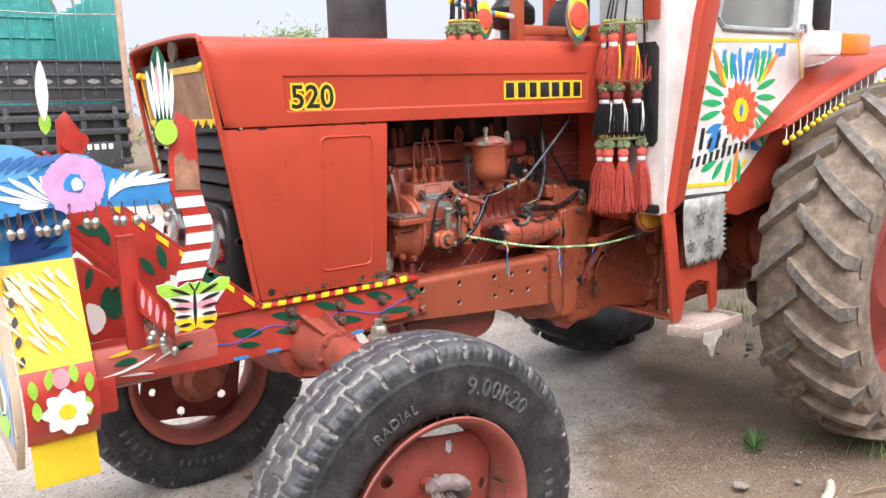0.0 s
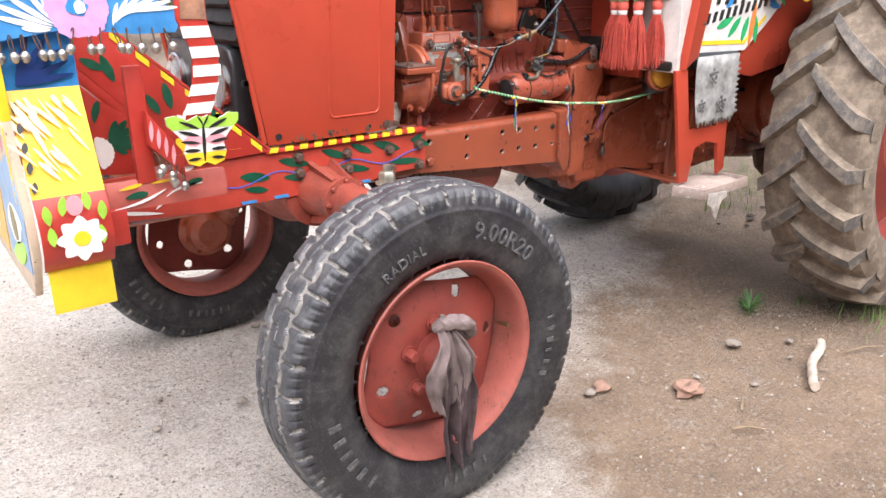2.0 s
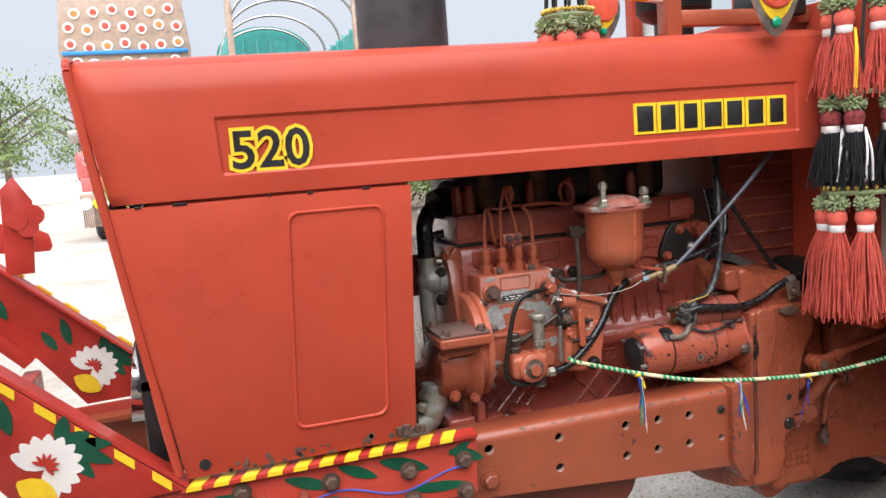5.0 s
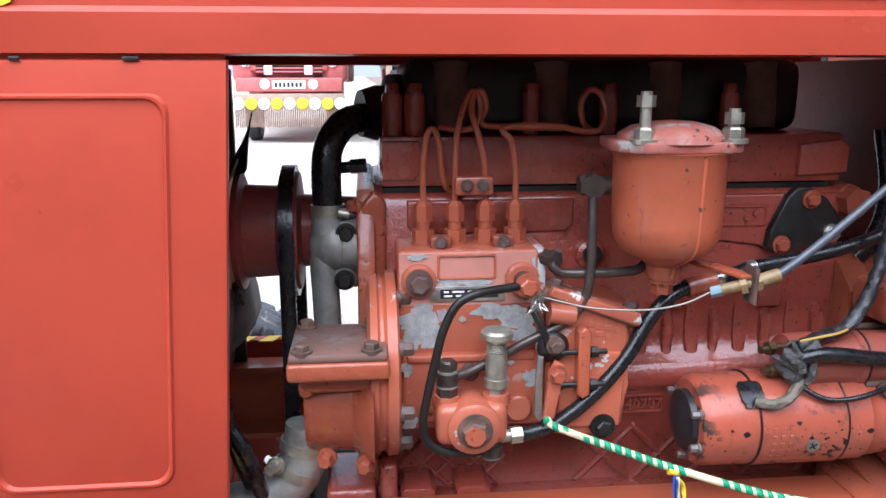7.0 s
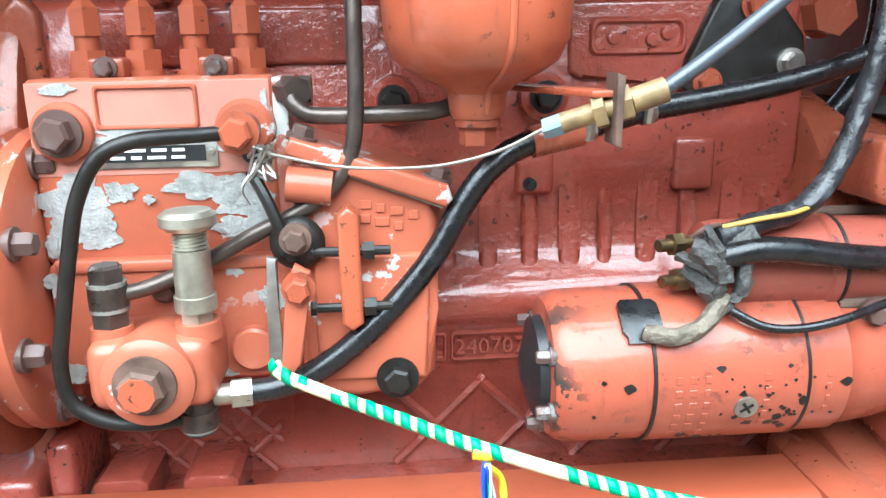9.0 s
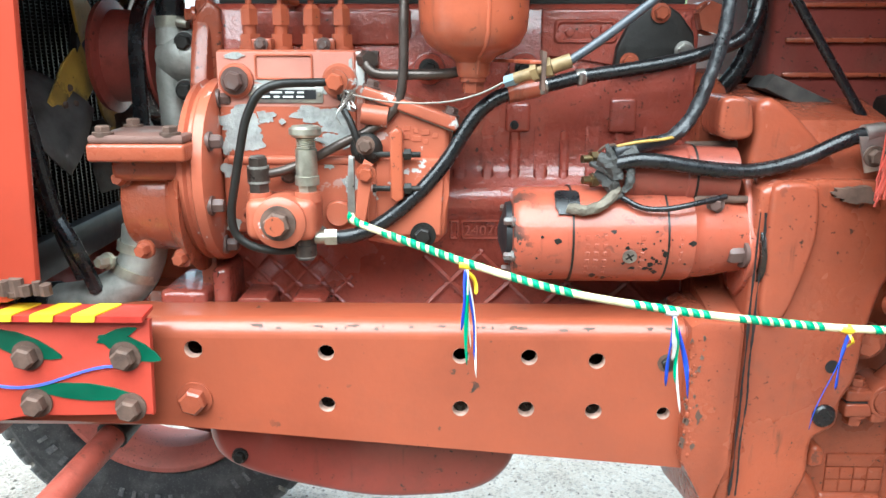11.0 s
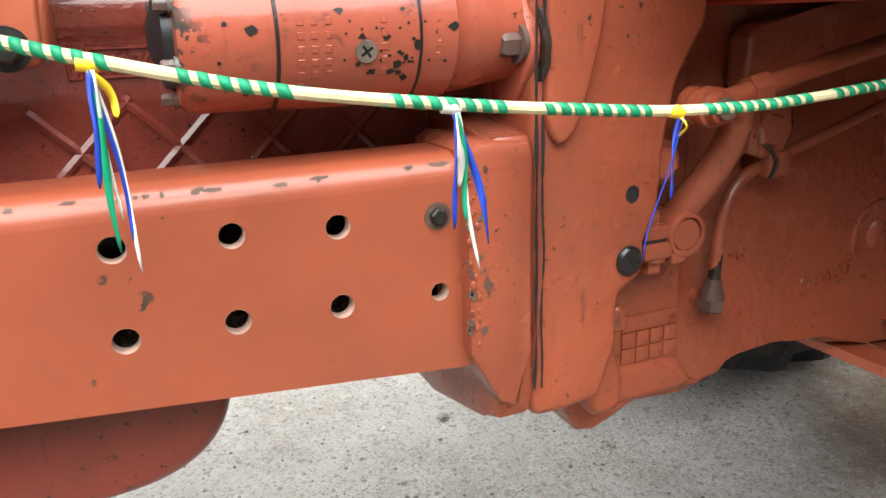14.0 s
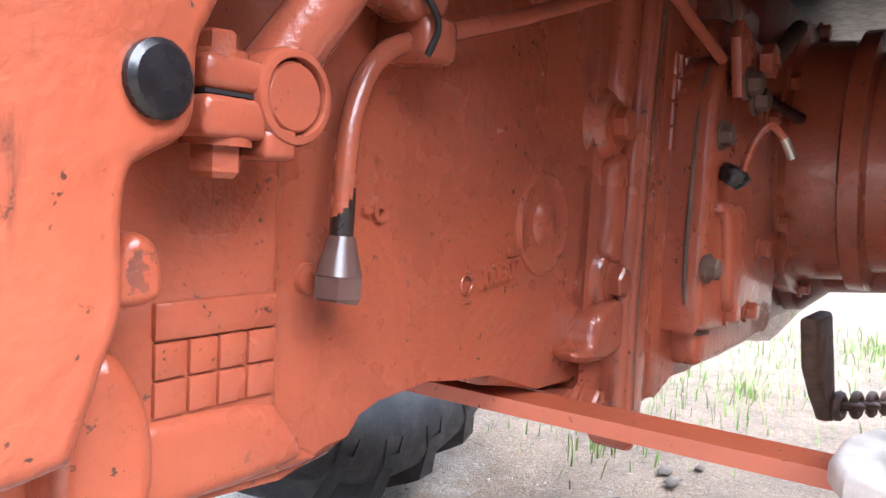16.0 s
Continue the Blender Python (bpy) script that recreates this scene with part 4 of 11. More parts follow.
    part("block_foot", box(box(B(), -0.165, -0.105, -0.235, -0.13, 0.925, 0.958, 0.008, seg=3), -0.100, -0.078, -0.228, -0.13, 0.925, 0.985, 0.008, seg=3), M_BLOCK, block)
    part("sump_rail", box(B(), -0.09, 0.50, -0.195, -0.14, 0.890, 0.912, 0.006, seg=3), M_BLOCK, block)
    # head, rocker cover, manifold stubs
    head = part("cylinder_head", box(B(), -0.092, 0.508, -0.142, 0.16, 1.313, 1.376, 0.005), M_BLOCK, tractor, "red cylinder head")
    bm = B()
    prism(bm, [(0.445, 1.322), (0.445, 1.362), (0.50, 1.368), (0.512, 1.36), (0.512, 1.325)], -0.150, -0.13, "y", 0.004)
    prism(bm, [(-0.090, 1.322), (-0.090, 1.37), (-0.045, 1.37), (-0.035, 1.345), (-0.05, 1.322)], -0.150, -0.13, "y", 0.004)
    part_each("head_pad", bm, M_BLOCK, head)
    part("rocker_cover", box(B(), -0.06, 0.47, -0.10, 0.14, 1.376, 1.47, 0.02, seg=3), M_DARK, head, "dark oily rocker cover")
    for x, r in ((-0.075, 0.013), (-0.047, 0.014), (0.10, 0.011), (0.20, 0.012), (0.36, 0.012)):
        bm = B()
        cyl(bm, (x, -0.118, 1.374), (x, -0.118, 1.424), r, n=16)
        hexbolt(bm, (x, -0.118, 1.424), (0, 0, 1), 0.009, 0.012)
        part("stud", bm, M_BLOCK, head)
    for x in (0.0, 0.13, 0.28, 0.41):
        part("manifold_stub", cyl(B(), (x, -0.10, 1.378), (x, -0.08, 1.46), 0.022, 0.028, 18), M_RUST, head)
    part("head_gasket", box(B(), -0.09, 0.49, -0.1435, 0.165, 1.3065, 1.3125), M_DARK, head, "dark head gasket")
    # front: timing case, water pump elbow, pulley, belt, fan, radiator
    bm = B()
    prism(bm, [(-0.20, 0.94), (-0.20, 1.17), (-0.172, 1.26), (-0.145, 1.312), (0.15, 1.312), (0.22, 1.2), (0.22, 0.9)], -0.122, -0.099, "x", 0.006)
    case = part("timing_case", bm, M_CAST, tractor, "red timing gear case")
    part("bolt", hexbolt(B(), (-0.122, -0.150, 1.292), (-1, -0.4, 0), 0.008, 0.008), M_CAST, case)
    # cast elbow: a bulbous body on a two-bolt flange, with a short neck up and a pipe down
    bm = B()
    cyl(bm, (-0.157, -0.130, 1.255), (-0.157, -0.128, 1.284), 0.022, 0.020, 24)
    bmesh.ops.create_uvsphere(bm, u_segments=28, v_segments=18, radius=0.037, matrix=Matrix.Translation((-0.145, -0.128, 1.240)) @ Matrix.Diagonal((1.0, 0.85, 0.92, 1)))
    cyl(bm, (-0.145, -0.128, 1.240), (-0.100, -0.120, 1.236), 0.034, 0.040, 24)
    tube(bm, [(-0.160, -0.130, 1.245), (-0.164, -0.132, 1.215), (-0.163, -0.132, 1.18), (-0.160, -0.130, 1.08)], 0.0175, 18)
    for x, z in ((-0.135, 1.259), (-0.138, 1.200)):
        cyl(bm, (x, -0.152, z), (x, -0.10, z), 0.014, 0.018, 18)
    prism(bm, [(-0.158, 1.19), (-0.125, 1.184), (-0.106, 1.20), (-0.104, 1.262), (-0.122, 1.278), (-0.15, 1.272)], -0.140, -0.11, "y", 0.008, 3)
    elbow = part("water_elbow", bm, M_ALU, tractor, "grey oxidised cast water elbow")
    for x, z in ((-0.135, 1.259), (-0.138, 1.200)):
        part("bolt", hexbolt(B(), (x, -0.152, z), (0, -1, 0), 0.0095, 0.010), M_DARK, elbow)
    part("elbow_flange", prism(B(), [(-0.114, 1.178), (-0.096, 1.17), (-0.086, 1.185), (-0.086, 1.298), (-0.10, 1.312), (-0.118, 1.292)], -0.160, -0.10, "y", 0.006, 3), M_CAST, elbow, "red painted flange")
    hose = part("radiator_hose", tube(B(), [(-0.157, -0.128, 1.276), (-0.158, -0.127, 1.325), (-0.154, -0.120, 1.362), (-0.136, -0.105, 1.388), (-0.108, -0.08, 1.396), (-0.08, -0.05, 1.396)], 0.0185, 18), M_BLACK, tractor, "black rubber coolant hose")
    part("hose_clip", lathe(B(), [(-0.007, 0.0215), (0.007, 0.0215), (0.007, 0.018), (-0.007, 0.018)], (-0.157, -0.128, 1.284), (0, 0.03, 1), 28, True), M_ZINC, hose)
    part("clip_screw", cyl(B(), (-0.143, -0.148, 1.284), (-0.130, -0.150, 1.282), 0.006, n=12), M_ZINC, hose)
    part("thermostat_housing", lathe(B(), [(0.0, 0.03), (0.02, 0.036), (0.035, 0.036), (0.04, 0.05), (0.055, 0.05)], (-0.115, -0.06, 1.40), (1, 0.3, 0), 24), M_DARK, tractor, "dark oily thermostat housing")
    bm = B()
    cyl(bm, (-0.155, -0.10, 1.332), (-0.128, -0.105, 1.335), 0.0075, n=12)
    cyl(bm, (-0.128, -0.105, 1.335), (-0.108, -0.107, 1.337), 0.010, n=6)
    part("temperature_sender", bm, M_BLACK, tractor, "black plug-in temperature sender")
    pulley = part("fan_pulley", lathe(B(), [(-0.284, 0.076), (-0.276, 0.079), (-0.271, 0.064), (-0.228, 0.062), (-0.224, 0.080), (-0.217, 0.083), (-0.2115, 0.070), (-0.206, 0.083), (-0.199, 0.080), (-0.195, 0.05), (-0.12, 0.045)], (0, -0.03, 1.24), (1, 0, 0), 40), M_RIM, tractor, "red belt pulley")
    bm = B()
    for sy in (-1, 1):
        prism(bm, [(-0.03 + sy * 0.090, 1.25), (-0.03 + sy * 0.080, 1.25), (-0.03 + sy * 0.088, 0.95), (-0.03 + sy * 0.098, 0.95)], -0.222, -0.202, "x", 0.002)
    lathe(bm, [(-0.221, 0.080), (-0.203, 0.080), (-0.203, 0.090), (-0.221, 0.090)], (0, -0.03, 1.24), (1, 0, 0), 40, True)
    part("fan_belt", bm, M_BLACK, tractor, "black fan belt")
    fan = part("fan", lathe(B(), [(-0.318, 0.0), (-0.318, 0.05), (-0.312, 0.058), (-0.303, 0.058), (-0.303, 0.0)], (0, -0.03, 1.245), (1, 0, 0), 32), M_DARK, tractor, "grimy cooling fan with riveted yellow arms and steel blades")
    worn_yellow = paint("grimy_yellow", (0.40, 0.24, 0.03), 0.5, 4.0, 0.95, 0.3, 40, (0.03, 0.026, 0.022), coat=0.0)
    for k in range(4):
        rot = Matrix.Translation((-0.305, -0.03, 1.245)) @ Matrix.Rotation(radians(28 + 90 * k), 4, "X")
        bm = B()
        prism(bm, [(0.03, -0.034), (0.085, -0.030), (0.125, -0.018), (0.150, -0.014), (0.155, 0.010), (0.125, 0.020), (0.085, 0.030), (0.03, 0.034)], -0.002, 0.002, "x", 0.001)
        for v in bm.verts:
            v.co = rot @ (Matrix.Rotation(radians(200 * max(0.0, v.co.y - 0.03)), 4, "Y") @ v.co)
        part("fan_arm", bm, worn_yellow, fan, "flaking yellow fan arm")
        bm = B()
        rows = []
        for i in range(7):
            r = 0.10 + 0.02 * i
            half = 0.030 + 0.028 * math.sin(min(1.0, i / 4.5) * 1.5)
            row = []
            for j in range(5):
                f = (j - 2) / 2
                row.append(bm.verts.new(rot @ Vector((0.030 * f + 0.010 * (1 - f * f) - 0.006, r - 0.012 * f * f * (i / 6), half * f))))
            rows.append(row)
        for p, q in zip(rows, rows[1:]):
            for j in range(4):
                bm.faces.new((p[j], p[j + 1], q[j + 1], q[j]))
        blade = part("fan_blade", bm, plain("dull_blade_steel", (0.10, 0.095, 0.09), 0.5, 0.5, 0.5, 20, 0.3), fan)
        blade.modifiers.new("thickness", "SOLIDIFY").thickness = 0.0025
        for r, w in ((0.115, -0.012), (0.115, 0.012), (0.14, -0.002)):
            e = rot @ Vector((0.0, r, w))
            part("rivet", lathe(B(), [(0, 0.005), (0.003, 0.004), (0.0045, 0.0)], (e.x + 0.010, e.y, e.z), (1, 0, 0), 12), M_RUST, fan)
    # radiator: core with a fin pattern of its own, tanks, side frames
    bm = B()
    box(bm, -0.43, -0.37, -0.25, 0.25, 1.00, 1.42)
    rad = part("radiator", bm, plain("black_radiator_core", (0.012, 0.012, 0.012), 0.6, 0.3, 0.3), tractor, "black finned radiator core")
    fin = [box(B(), -0.370, -0.364, -0.25, 0.25, -0.0012, 0.0012), box(B(), -0.370, -0.366, -0.0012, 0.0012, 0.98, 1.42)]
    bm = B()
    for i in range(84):
        box(bm, -0.371, -0.365, -0.25, 0.25, 1.003 + 0.005 * i, 1.0045 + 0.005 * i)
    for i in range(34):
        box(bm, -0.371, -0.362, -0.25 + 0.015 * i, -0.2475 + 0.015 * i, 1.0, 1.42)
    for f in fin:
        f.free()
    tagged(part("fin", bm, M_DARK, rad), kind="stuff")
    bm = B()
    box(bm, -0.45, -0.35, -0.28, 0.28, 1.42, 1.49, 0.015)
    box(bm, -0.45, -0.35, -0.28, 0.28, 0.94, 1.0, 0.012)
    part_each("radiator_tank", bm, M_INK, rad)
    bm = B()
    box(bm, -0.44, -0.33, -0.275, -0.262, 0.94, 1.46, 0.004)
    box(bm, -0.44, -0.33, 0.262, 0.275, 0.94, 1.46, 0.004)
    part_each("side_frame", bm, M_INK, rad)
    bm = B()
    tube(bm, [(-0.335, -0.215, 0.930), (-0.285, -0.218, 0.934), (-0.245, -0.218, 0.943), (-0.208, -0.215, 0.964), (-0.190, -0.212, 0.995), (-0.184, -0.208, 1.035)], 0.0285, 16)
    low = part("lower_water_elbow", bm, M_ALU, tractor, "grey cast lower water elbow")
    part("lower_hose", tube(B(), [(-0.40, -0.20, 0.928), (-0.345, -0.214, 0.929), (-0.300, -0.218, 0.932)], 0.0315, 16), M_BLACK, low, "black rubber hose end")
    for p, d in (((-0.200, -0.214, 0.978), (0.45, 0.1, 1)), ((-0.190, -0.210, 1.008), (0.2, 0.1, 1))):
        part("hose_clip", lathe(B(), [(-0.006, 0.0305), (0.006, 0.0305), (0.006, 0.028), (-0.006, 0.028)], p, d, 24, True), M_ZINC, low)
    part("bolt", hexbolt(B(), (-0.222, -0.240, 0.998), (-0.4, -1, 0.1), 0.008, 0.014), M_ZINC, low)
    for pts in ([(-0.285, -0.28, 1.22), (-0.27, -0.26, 1.06), (-0.25, -0.25, 0.98)], [(-0.30, -0.25, 1.10), (-0.255, -0.26, 1.03), (-0.24, -0.24, 0.96)]):
        part("drain_hose", tube(B(), pts, 0.009, 10), M_BLACK, tractor, "thin black hose")


build_engine()


def ragged(cx, cz, w, h, seed, n=72):
    """An outline like a flake of missing paint."""
    out = []
    for i in range(n):
        a = 2 * math.pi * i / n
        k = 0.85 + 0.45 * noise.noise((1.6 * math.cos(a), 1.6 * math.sin(a), seed)) + 0.22 * noise.noise((4.5 * math.cos(a), 4.5 * math.sin(a), seed + 7))
        out.append((cx + w * k * math.cos(a), cz + h * k * math.sin(a)))
    return out


def build_pump():
    chipped = paint("pump_chipped_enamel", (0.40, 0.092, 0.040), 0.34, 1.6, 0.25, 0.15, 60, (0.52, 0.52, 0.50), coat=0.25)
    bm = B()
    box(bm, -0.075, 0.090, -0.228, -0.13, 1.122, 1.251, 0.005, seg=3)
    box(bm, -0.073, 0.100, -0.238, -0.13, 1.034, 1.126, 0.007, seg=3)
    prism(bm, [(-0.066, 1.128), (-0.066, 1.118), (0.086, 1.118), (0.086, 1.128)], -0.241, -0.225, "y", 0.004, 3)
    pump = part("injection_pump", bm, chipped, tractor, "chipped red and bare aluminium fuel injection pump")
    part("end_plate", box(B(), 0.0885, 0.0995, -0.2265, -0.135, 1.118, 1.2495, 0.002), paint("pale_chipped_enamel", (0.42, 0.13, 0.08), 0.4, 4.0, 0.3, 0.2, 60, (0.48, 0.47, 0.44), coat=0.1), pump, "end plate rubbed to bare metal")
    part("cast_frame", embossed(B(), -0.030, 0.040, 1.216, 1.247, -0.2285, 0.003, 0.004, 0.0025), chipped, pump)
    for x, tip in ((-0.051, 0), (0.070, 1)):
        cap = part("cap", lathe(B(), [(-0.004, 0.021), (0.006, 0.020), (0.009, 0.017), (0.010, 0.0)], (x, -0.228, 1.216), (0, -1, 0), 24), chipped, pump)
        if tip:
            bm = B()
            cyl(bm, (x, -0.236, 1.216), (x, -0.252, 1.216), 0.0115, n=20)
            cyl(bm, (x, -0.252, 1.216), (x, -0.262, 1.216), 0.0105, n=20)
            part("banjo_ring", bm, M_PIPE, cap)
            part("bolt", hexbolt(B(), (x, -0.262, 1.216), (0, -1, 0), 0.0105, 0.010, False), M_RED, cap, "red painted banjo bolt")
        else:
            part("bolt", hexbolt(B(), (x, -0.238, 1.216), (0, -1, 0), 0.0118, 0.012), M_BOLT, cap, "dark oily hexagon bolt")
    part("bore", cyl(B(), (0.074, -0.2386, 1.199), (0.074, -0.222, 1.199), 0.0065, n=16), M_INK, pump)
    plate = part("maker_plate", box(B(), -0.038, 0.050, -0.2305, -0.2285, 1.190, 1.209, 0.001), M_STEEL, pump, "small scratched metal data plate")
    part("plate_field", box(B(), -0.026, 0.042, -0.2313, -0.2303, 1.1945, 1.2055), M_INK, plate, "dark printed field")
    bm = B()
    for r, row in enumerate(((0.010, 0.007, 0.012, 0.009), (0.006, 0.014, 0.010, 0.008))):
        x = -0.022
        for w in row:
            box(bm, x, x + w, -0.2319, -0.2311, 1.1965 + 0.0050 * r, 1.1985 + 0.0050 * r)
            x += w + 0.004
    part_each("plate_bar", bm, M_WHITE, plate)
    for x in (-0.033, 0.046):
        part("rivet", lathe(B(), [(0, 0.0028), (0.0012, 0.002), (0.0016, 0)], (x, -0.2303, 1.200), (0, -1, 0), 10), M_ZINC, plate)
    # bare patches
    skin = plain("bare_aluminium_skin", (0.36, 0.36, 0.34), 0.6, 0.3, 0.3, 70, 0.8, 260)
    part("rubbed_face", box(B(), -0.0735, 0.0875, -0.2286, -0.2275, 1.1855, 1.2485, 0.0004, seg=1), paint("rubbed_pink_enamel", (0.50, 0.200, 0.145), 0.42, 0.8, 0.12, 0.15, 70, (0.48, 0.42, 0.36), coat=0.05), pump, "upper face rubbed to a pale pink")
    for i, (cx, cz, w, h) in enumerate(((-0.047, 1.168, 0.031, 0.019), (-0.060, 1.148, 0.013, 0.022), (-0.036, 1.146, 0.015, 0.015), (-0.020, 1.174, 0.012, 0.009), (0.034, 1.177, 0.024, 0.009), (0.062, 1.168, 0.026, 0.014), (0.074, 1.152, 0.015, 0.018), (0.060, 1.146, 0.020, 0.009), (0.006, 1.214, 0.034, 0.0065), (-0.020, 1.207, 0.016, 0.006), (0.056, 1.206, 0.014, 0.006), (-0.053, 1.244, 0.013, 0.0045), (0.083, 1.225, 0.005, 0.018), (-0.069, 1.136, 0.005, 0.012), (0.0, 1.168, 0.004, 0.004))):
        bm = B()
        prism(bm, ragged(cx, cz, w, h, 3.7 * i), -0.2288 - 0.00012 * i, -0.2275, "y")
        part("bare_patch", bm, skin, pump, "bare aluminium where paint flaked")
    for i, (cx, cz, w, h) in enumerate(((0.082, 1.095, 0.012, 0.013), (-0.066, 1.112, 0.008, 0.010), (-0.064, 1.045, 0.010, 0.010), (0.055, 1.118, 0.007, 0.006), (0.024, 1.040, 0.03, 0.004))):
        bm = B()
        prism(bm, ragged(cx, cz, w, h, 50 + 3.1 * i), -0.2388 - 0.00012 * i, -0.2375, "y")
        part("bare_patch", bm, skin, pump)
    # delivery unions and high-pressure pipes
    for x in (-0.0425, -0.0045, 0.0325, 0.0685):
        bm = B()
        cyl(bm, (x, -0.188, 1.249), (x, -0.188, 1.255), 0.0145, n=20)
        cyl(bm, (x, -0.188, 1.255), (x, -0.188, 1.269), 0.0135, n=6)
        cyl(bm, (x, -0.188, 1.269), (x, -0.188, 1.279), 0.0085, n=14)
        cyl(bm, (x, -0.188, 1.279), (x, -0.188, 1.298), 0.0112, n=6)
        cyl(bm, (x, -0.188, 1.298), (x, -0.188, 1.303), 0.0105, 0.006, n=6)
        part("delivery_union", bm, M_RED, pump)
    for x in (-0.0235, 0.0505):
        clamp = part("union_clamp", box(B(), x - 0.0125, x + 0.0125, -0.214, -0.192, 1.2495, 1.264, 0.003), M_CAST, pump)
        part("bolt", hexbolt(B(), (x, -0.214, 1.257), (0, -1, 0), 0.006, 0.006), M_BOLT, clamp)
    lines = ([(-0.0425, -0.188, 1.30), (-0.042, -0.187, 1.345), (-0.037, -0.184, 1.380), (-0.029, -0.180, 1.386), (-0.022, -0.178, 1.368), (-0.019, -0.176, 1.335), (-0.010, -0.168, 1.312), (0.010, -0.152, 1.306)],
             [(-0.0045, -0.188, 1.30), (-0.004, -0.187, 1.345), (-0.002, -0.185, 1.380), (0.006, -0.182, 1.412), (0.016, -0.178, 1.430), (0.026, -0.176, 1.420), (0.024, -0.174, 1.395), (0.008, -0.172, 1.385), (-0.02, -0.160, 1.388)],
             [(0.0325, -0.188, 1.30), (0.031, -0.187, 1.345), (0.024, -0.185, 1.378), (0.016, -0.182, 1.405), (0.018, -0.178, 1.425), (0.028, -0.175, 1.430), (0.034, -0.173, 1.412), (0.030, -0.171, 1.392), (0.07, -0.166, 1.388), (0.13, -0.16, 1.386)],
             [(0.0685, -0.188, 1.30), (0.068, -0.187, 1.34), (0.063, -0.185, 1.372), (0.052, -0.182, 1.386), (0.075, -0.178, 1.390), (0.12, -0.176, 1.389), (0.150, -0.174, 1.383), (0.172, -0.174, 1.384), (0.181, -0.173, 1.402), (0.174, -0.171, 1.425), (0.160, -0.170, 1.431), (0.150, -0.169, 1.415), (0.154, -0.168, 1.392), (0.17, -0.155, 1.382)])
    for pts in lines:
        part("injection_pipe", tube(B(), pts, 0.0038, 10), M_RED, pump, "thin red steel fuel pipe")
    br = part("pipe_bracket", box(B(), -0.006, 0.040, -0.202, -0.190, 1.3105, 1.3325, 0.004), M_RED, pump)
    for x in (0.008, 0.027):
        part("bolt", hexbolt(B(), (x, -0.202, 1.322), (0, -1, 0), 0.006, 0.005), M_BOLT, br)
    # drive: round flange, gear housing and its lidded box
    fl = part("pump_flange", lathe(B(), [(-0.112, 0.095), (-0.108, 0.108), (-0.100, 0.112), (-0.097, 0.107), (-0.093, 0.107), (-0.089, 0.113), (-0.078, 0.112), (-0.075, 0.105)], (0, -0.188, 1.104), (1, 0, 0), 44), chipped, tractor, "round cast pump flange")
    for a in (112, 152, 196, 240):
        p = (-0.075, -0.188 + 0.098 * math.cos(radians(a)), 1.104 + 0.098 * math.sin(radians(a)))
        part("bolt", hexbolt(B(), p, (1, 0, 0), 0.0085, 0.012), M_BOLT, fl)
    gear = part("drive_housing", box(lathe(B(), [(-0.186, 0.045), (-0.184, 0.060), (-0.178, 0.064), (-0.130, 0.066), (-0.122, 0.074), (-0.112, 0.086), (-0.106, 0.092)], (0, -0.213, 1.074), (1, 0, 0), 40), -0.186, -0.100, -0.290, -0.205, 1.105, 1.136, 0.010, seg=3), M_CAST, tractor, "red pump drive housing")
    part("box_rim", box(B(), -0.197, -0.088, -0.320, -0.205, 1.132, 1.152, 0.004, seg=3), M_CAST, gear)
    lid = part("filler_lid", box(B(), -0.195, -0.090, -0.317, -0.208, 1.152, 1.161, 0.003), paint("worn_lid", (0.14, 0.068, 0.050), 0.5, 4.0, 0.9, 0.3, 60, (0.16, 0.15, 0.14), coat=0.0), gear, "rust-worn flat lid")
    for x in (-0.181, -0.107):
        for y in (-0.306, -0.222):
            part("bolt", hexbolt(B(), (x, y, 1.161), (0, 0, 1), 0.0085, 0.007), M_RUST, lid)
    for x, z in ((-0.178, 1.108), (-0.160, 1.022), (-0.116, 1.012)):
        part("bolt", hexbolt(B(), (x, -0.272, z), (-0.2, -1, 0), 0.0085, 0.012), M_CAST, gear)
    # lift pump, priming knob, banjos
    bm = B()
    lathe(bm, [(-0.04, 0.027), (0.0, 0.031), (0.022, 0.030), (0.027, 0.022)], (0.006, -0.275, 1.060), (0, -1, 0), 28)
    box(bm, -0.036, 0.046, -0.292, -0.225, 1.036, 1.086, 0.012, seg=4)
    cyl(bm, (-0.022, -0.268, 1.08), (-0.022, -0.268, 1.091), 0.015, 0.014, 20)
    cyl(bm, (0.0345, -0.268, 1.08), (0.0345, -0.268, 1.092), 0.016, 0.015, 20)
    lift = part("lift_pump", bm, chipped, tractor, "small red fuel lift pump")
    part("plug", hexbolt(B(), (0.006, -0.302, 1.061), (0, -1, 0), 0.0150, 0.011), M_RUST, lift, "large worn hexagon plug")
    part("plug_paint", lathe(B(), [(0, 0.0120), (0.0012, 0.0115), (0.0014, 0.0)], (0.0045, -0.3155, 1.060), (0, -1, 0), 9), M_RED, lift, "scraped remains of red paint")
    bm = B()
    prof = [(0.009, 0.0105), (0.009, 0.0140), (0.019, 0.0140), (0.0195, 0.0126), (0.0500, 0.0124)]
    for i in range(5):
        prof += [(0.0505 + 0.0026 * i, 0.0100), (0.0518 + 0.0026 * i, 0.0116)]
    prof += [(0.0634, 0.0100), (0.0640, 0.0150), (0.0675, 0.0186), (0.0735, 0.0186), (0.0765, 0.0150), (0.0755, 0.0)]
    lathe(bm, prof, (0.0345, -0.268, 1.091), (0, 0, 1), 32)
    part("knob_nut", cyl(B(), (0.0345, -0.268, 1.091), (0.0345, -0.268, 1.1005), 0.0115, n=6), M_ZINC, lift)
    part("priming_knob", bm, M_ZINC, lift, "zinc-plated hand priming knob")
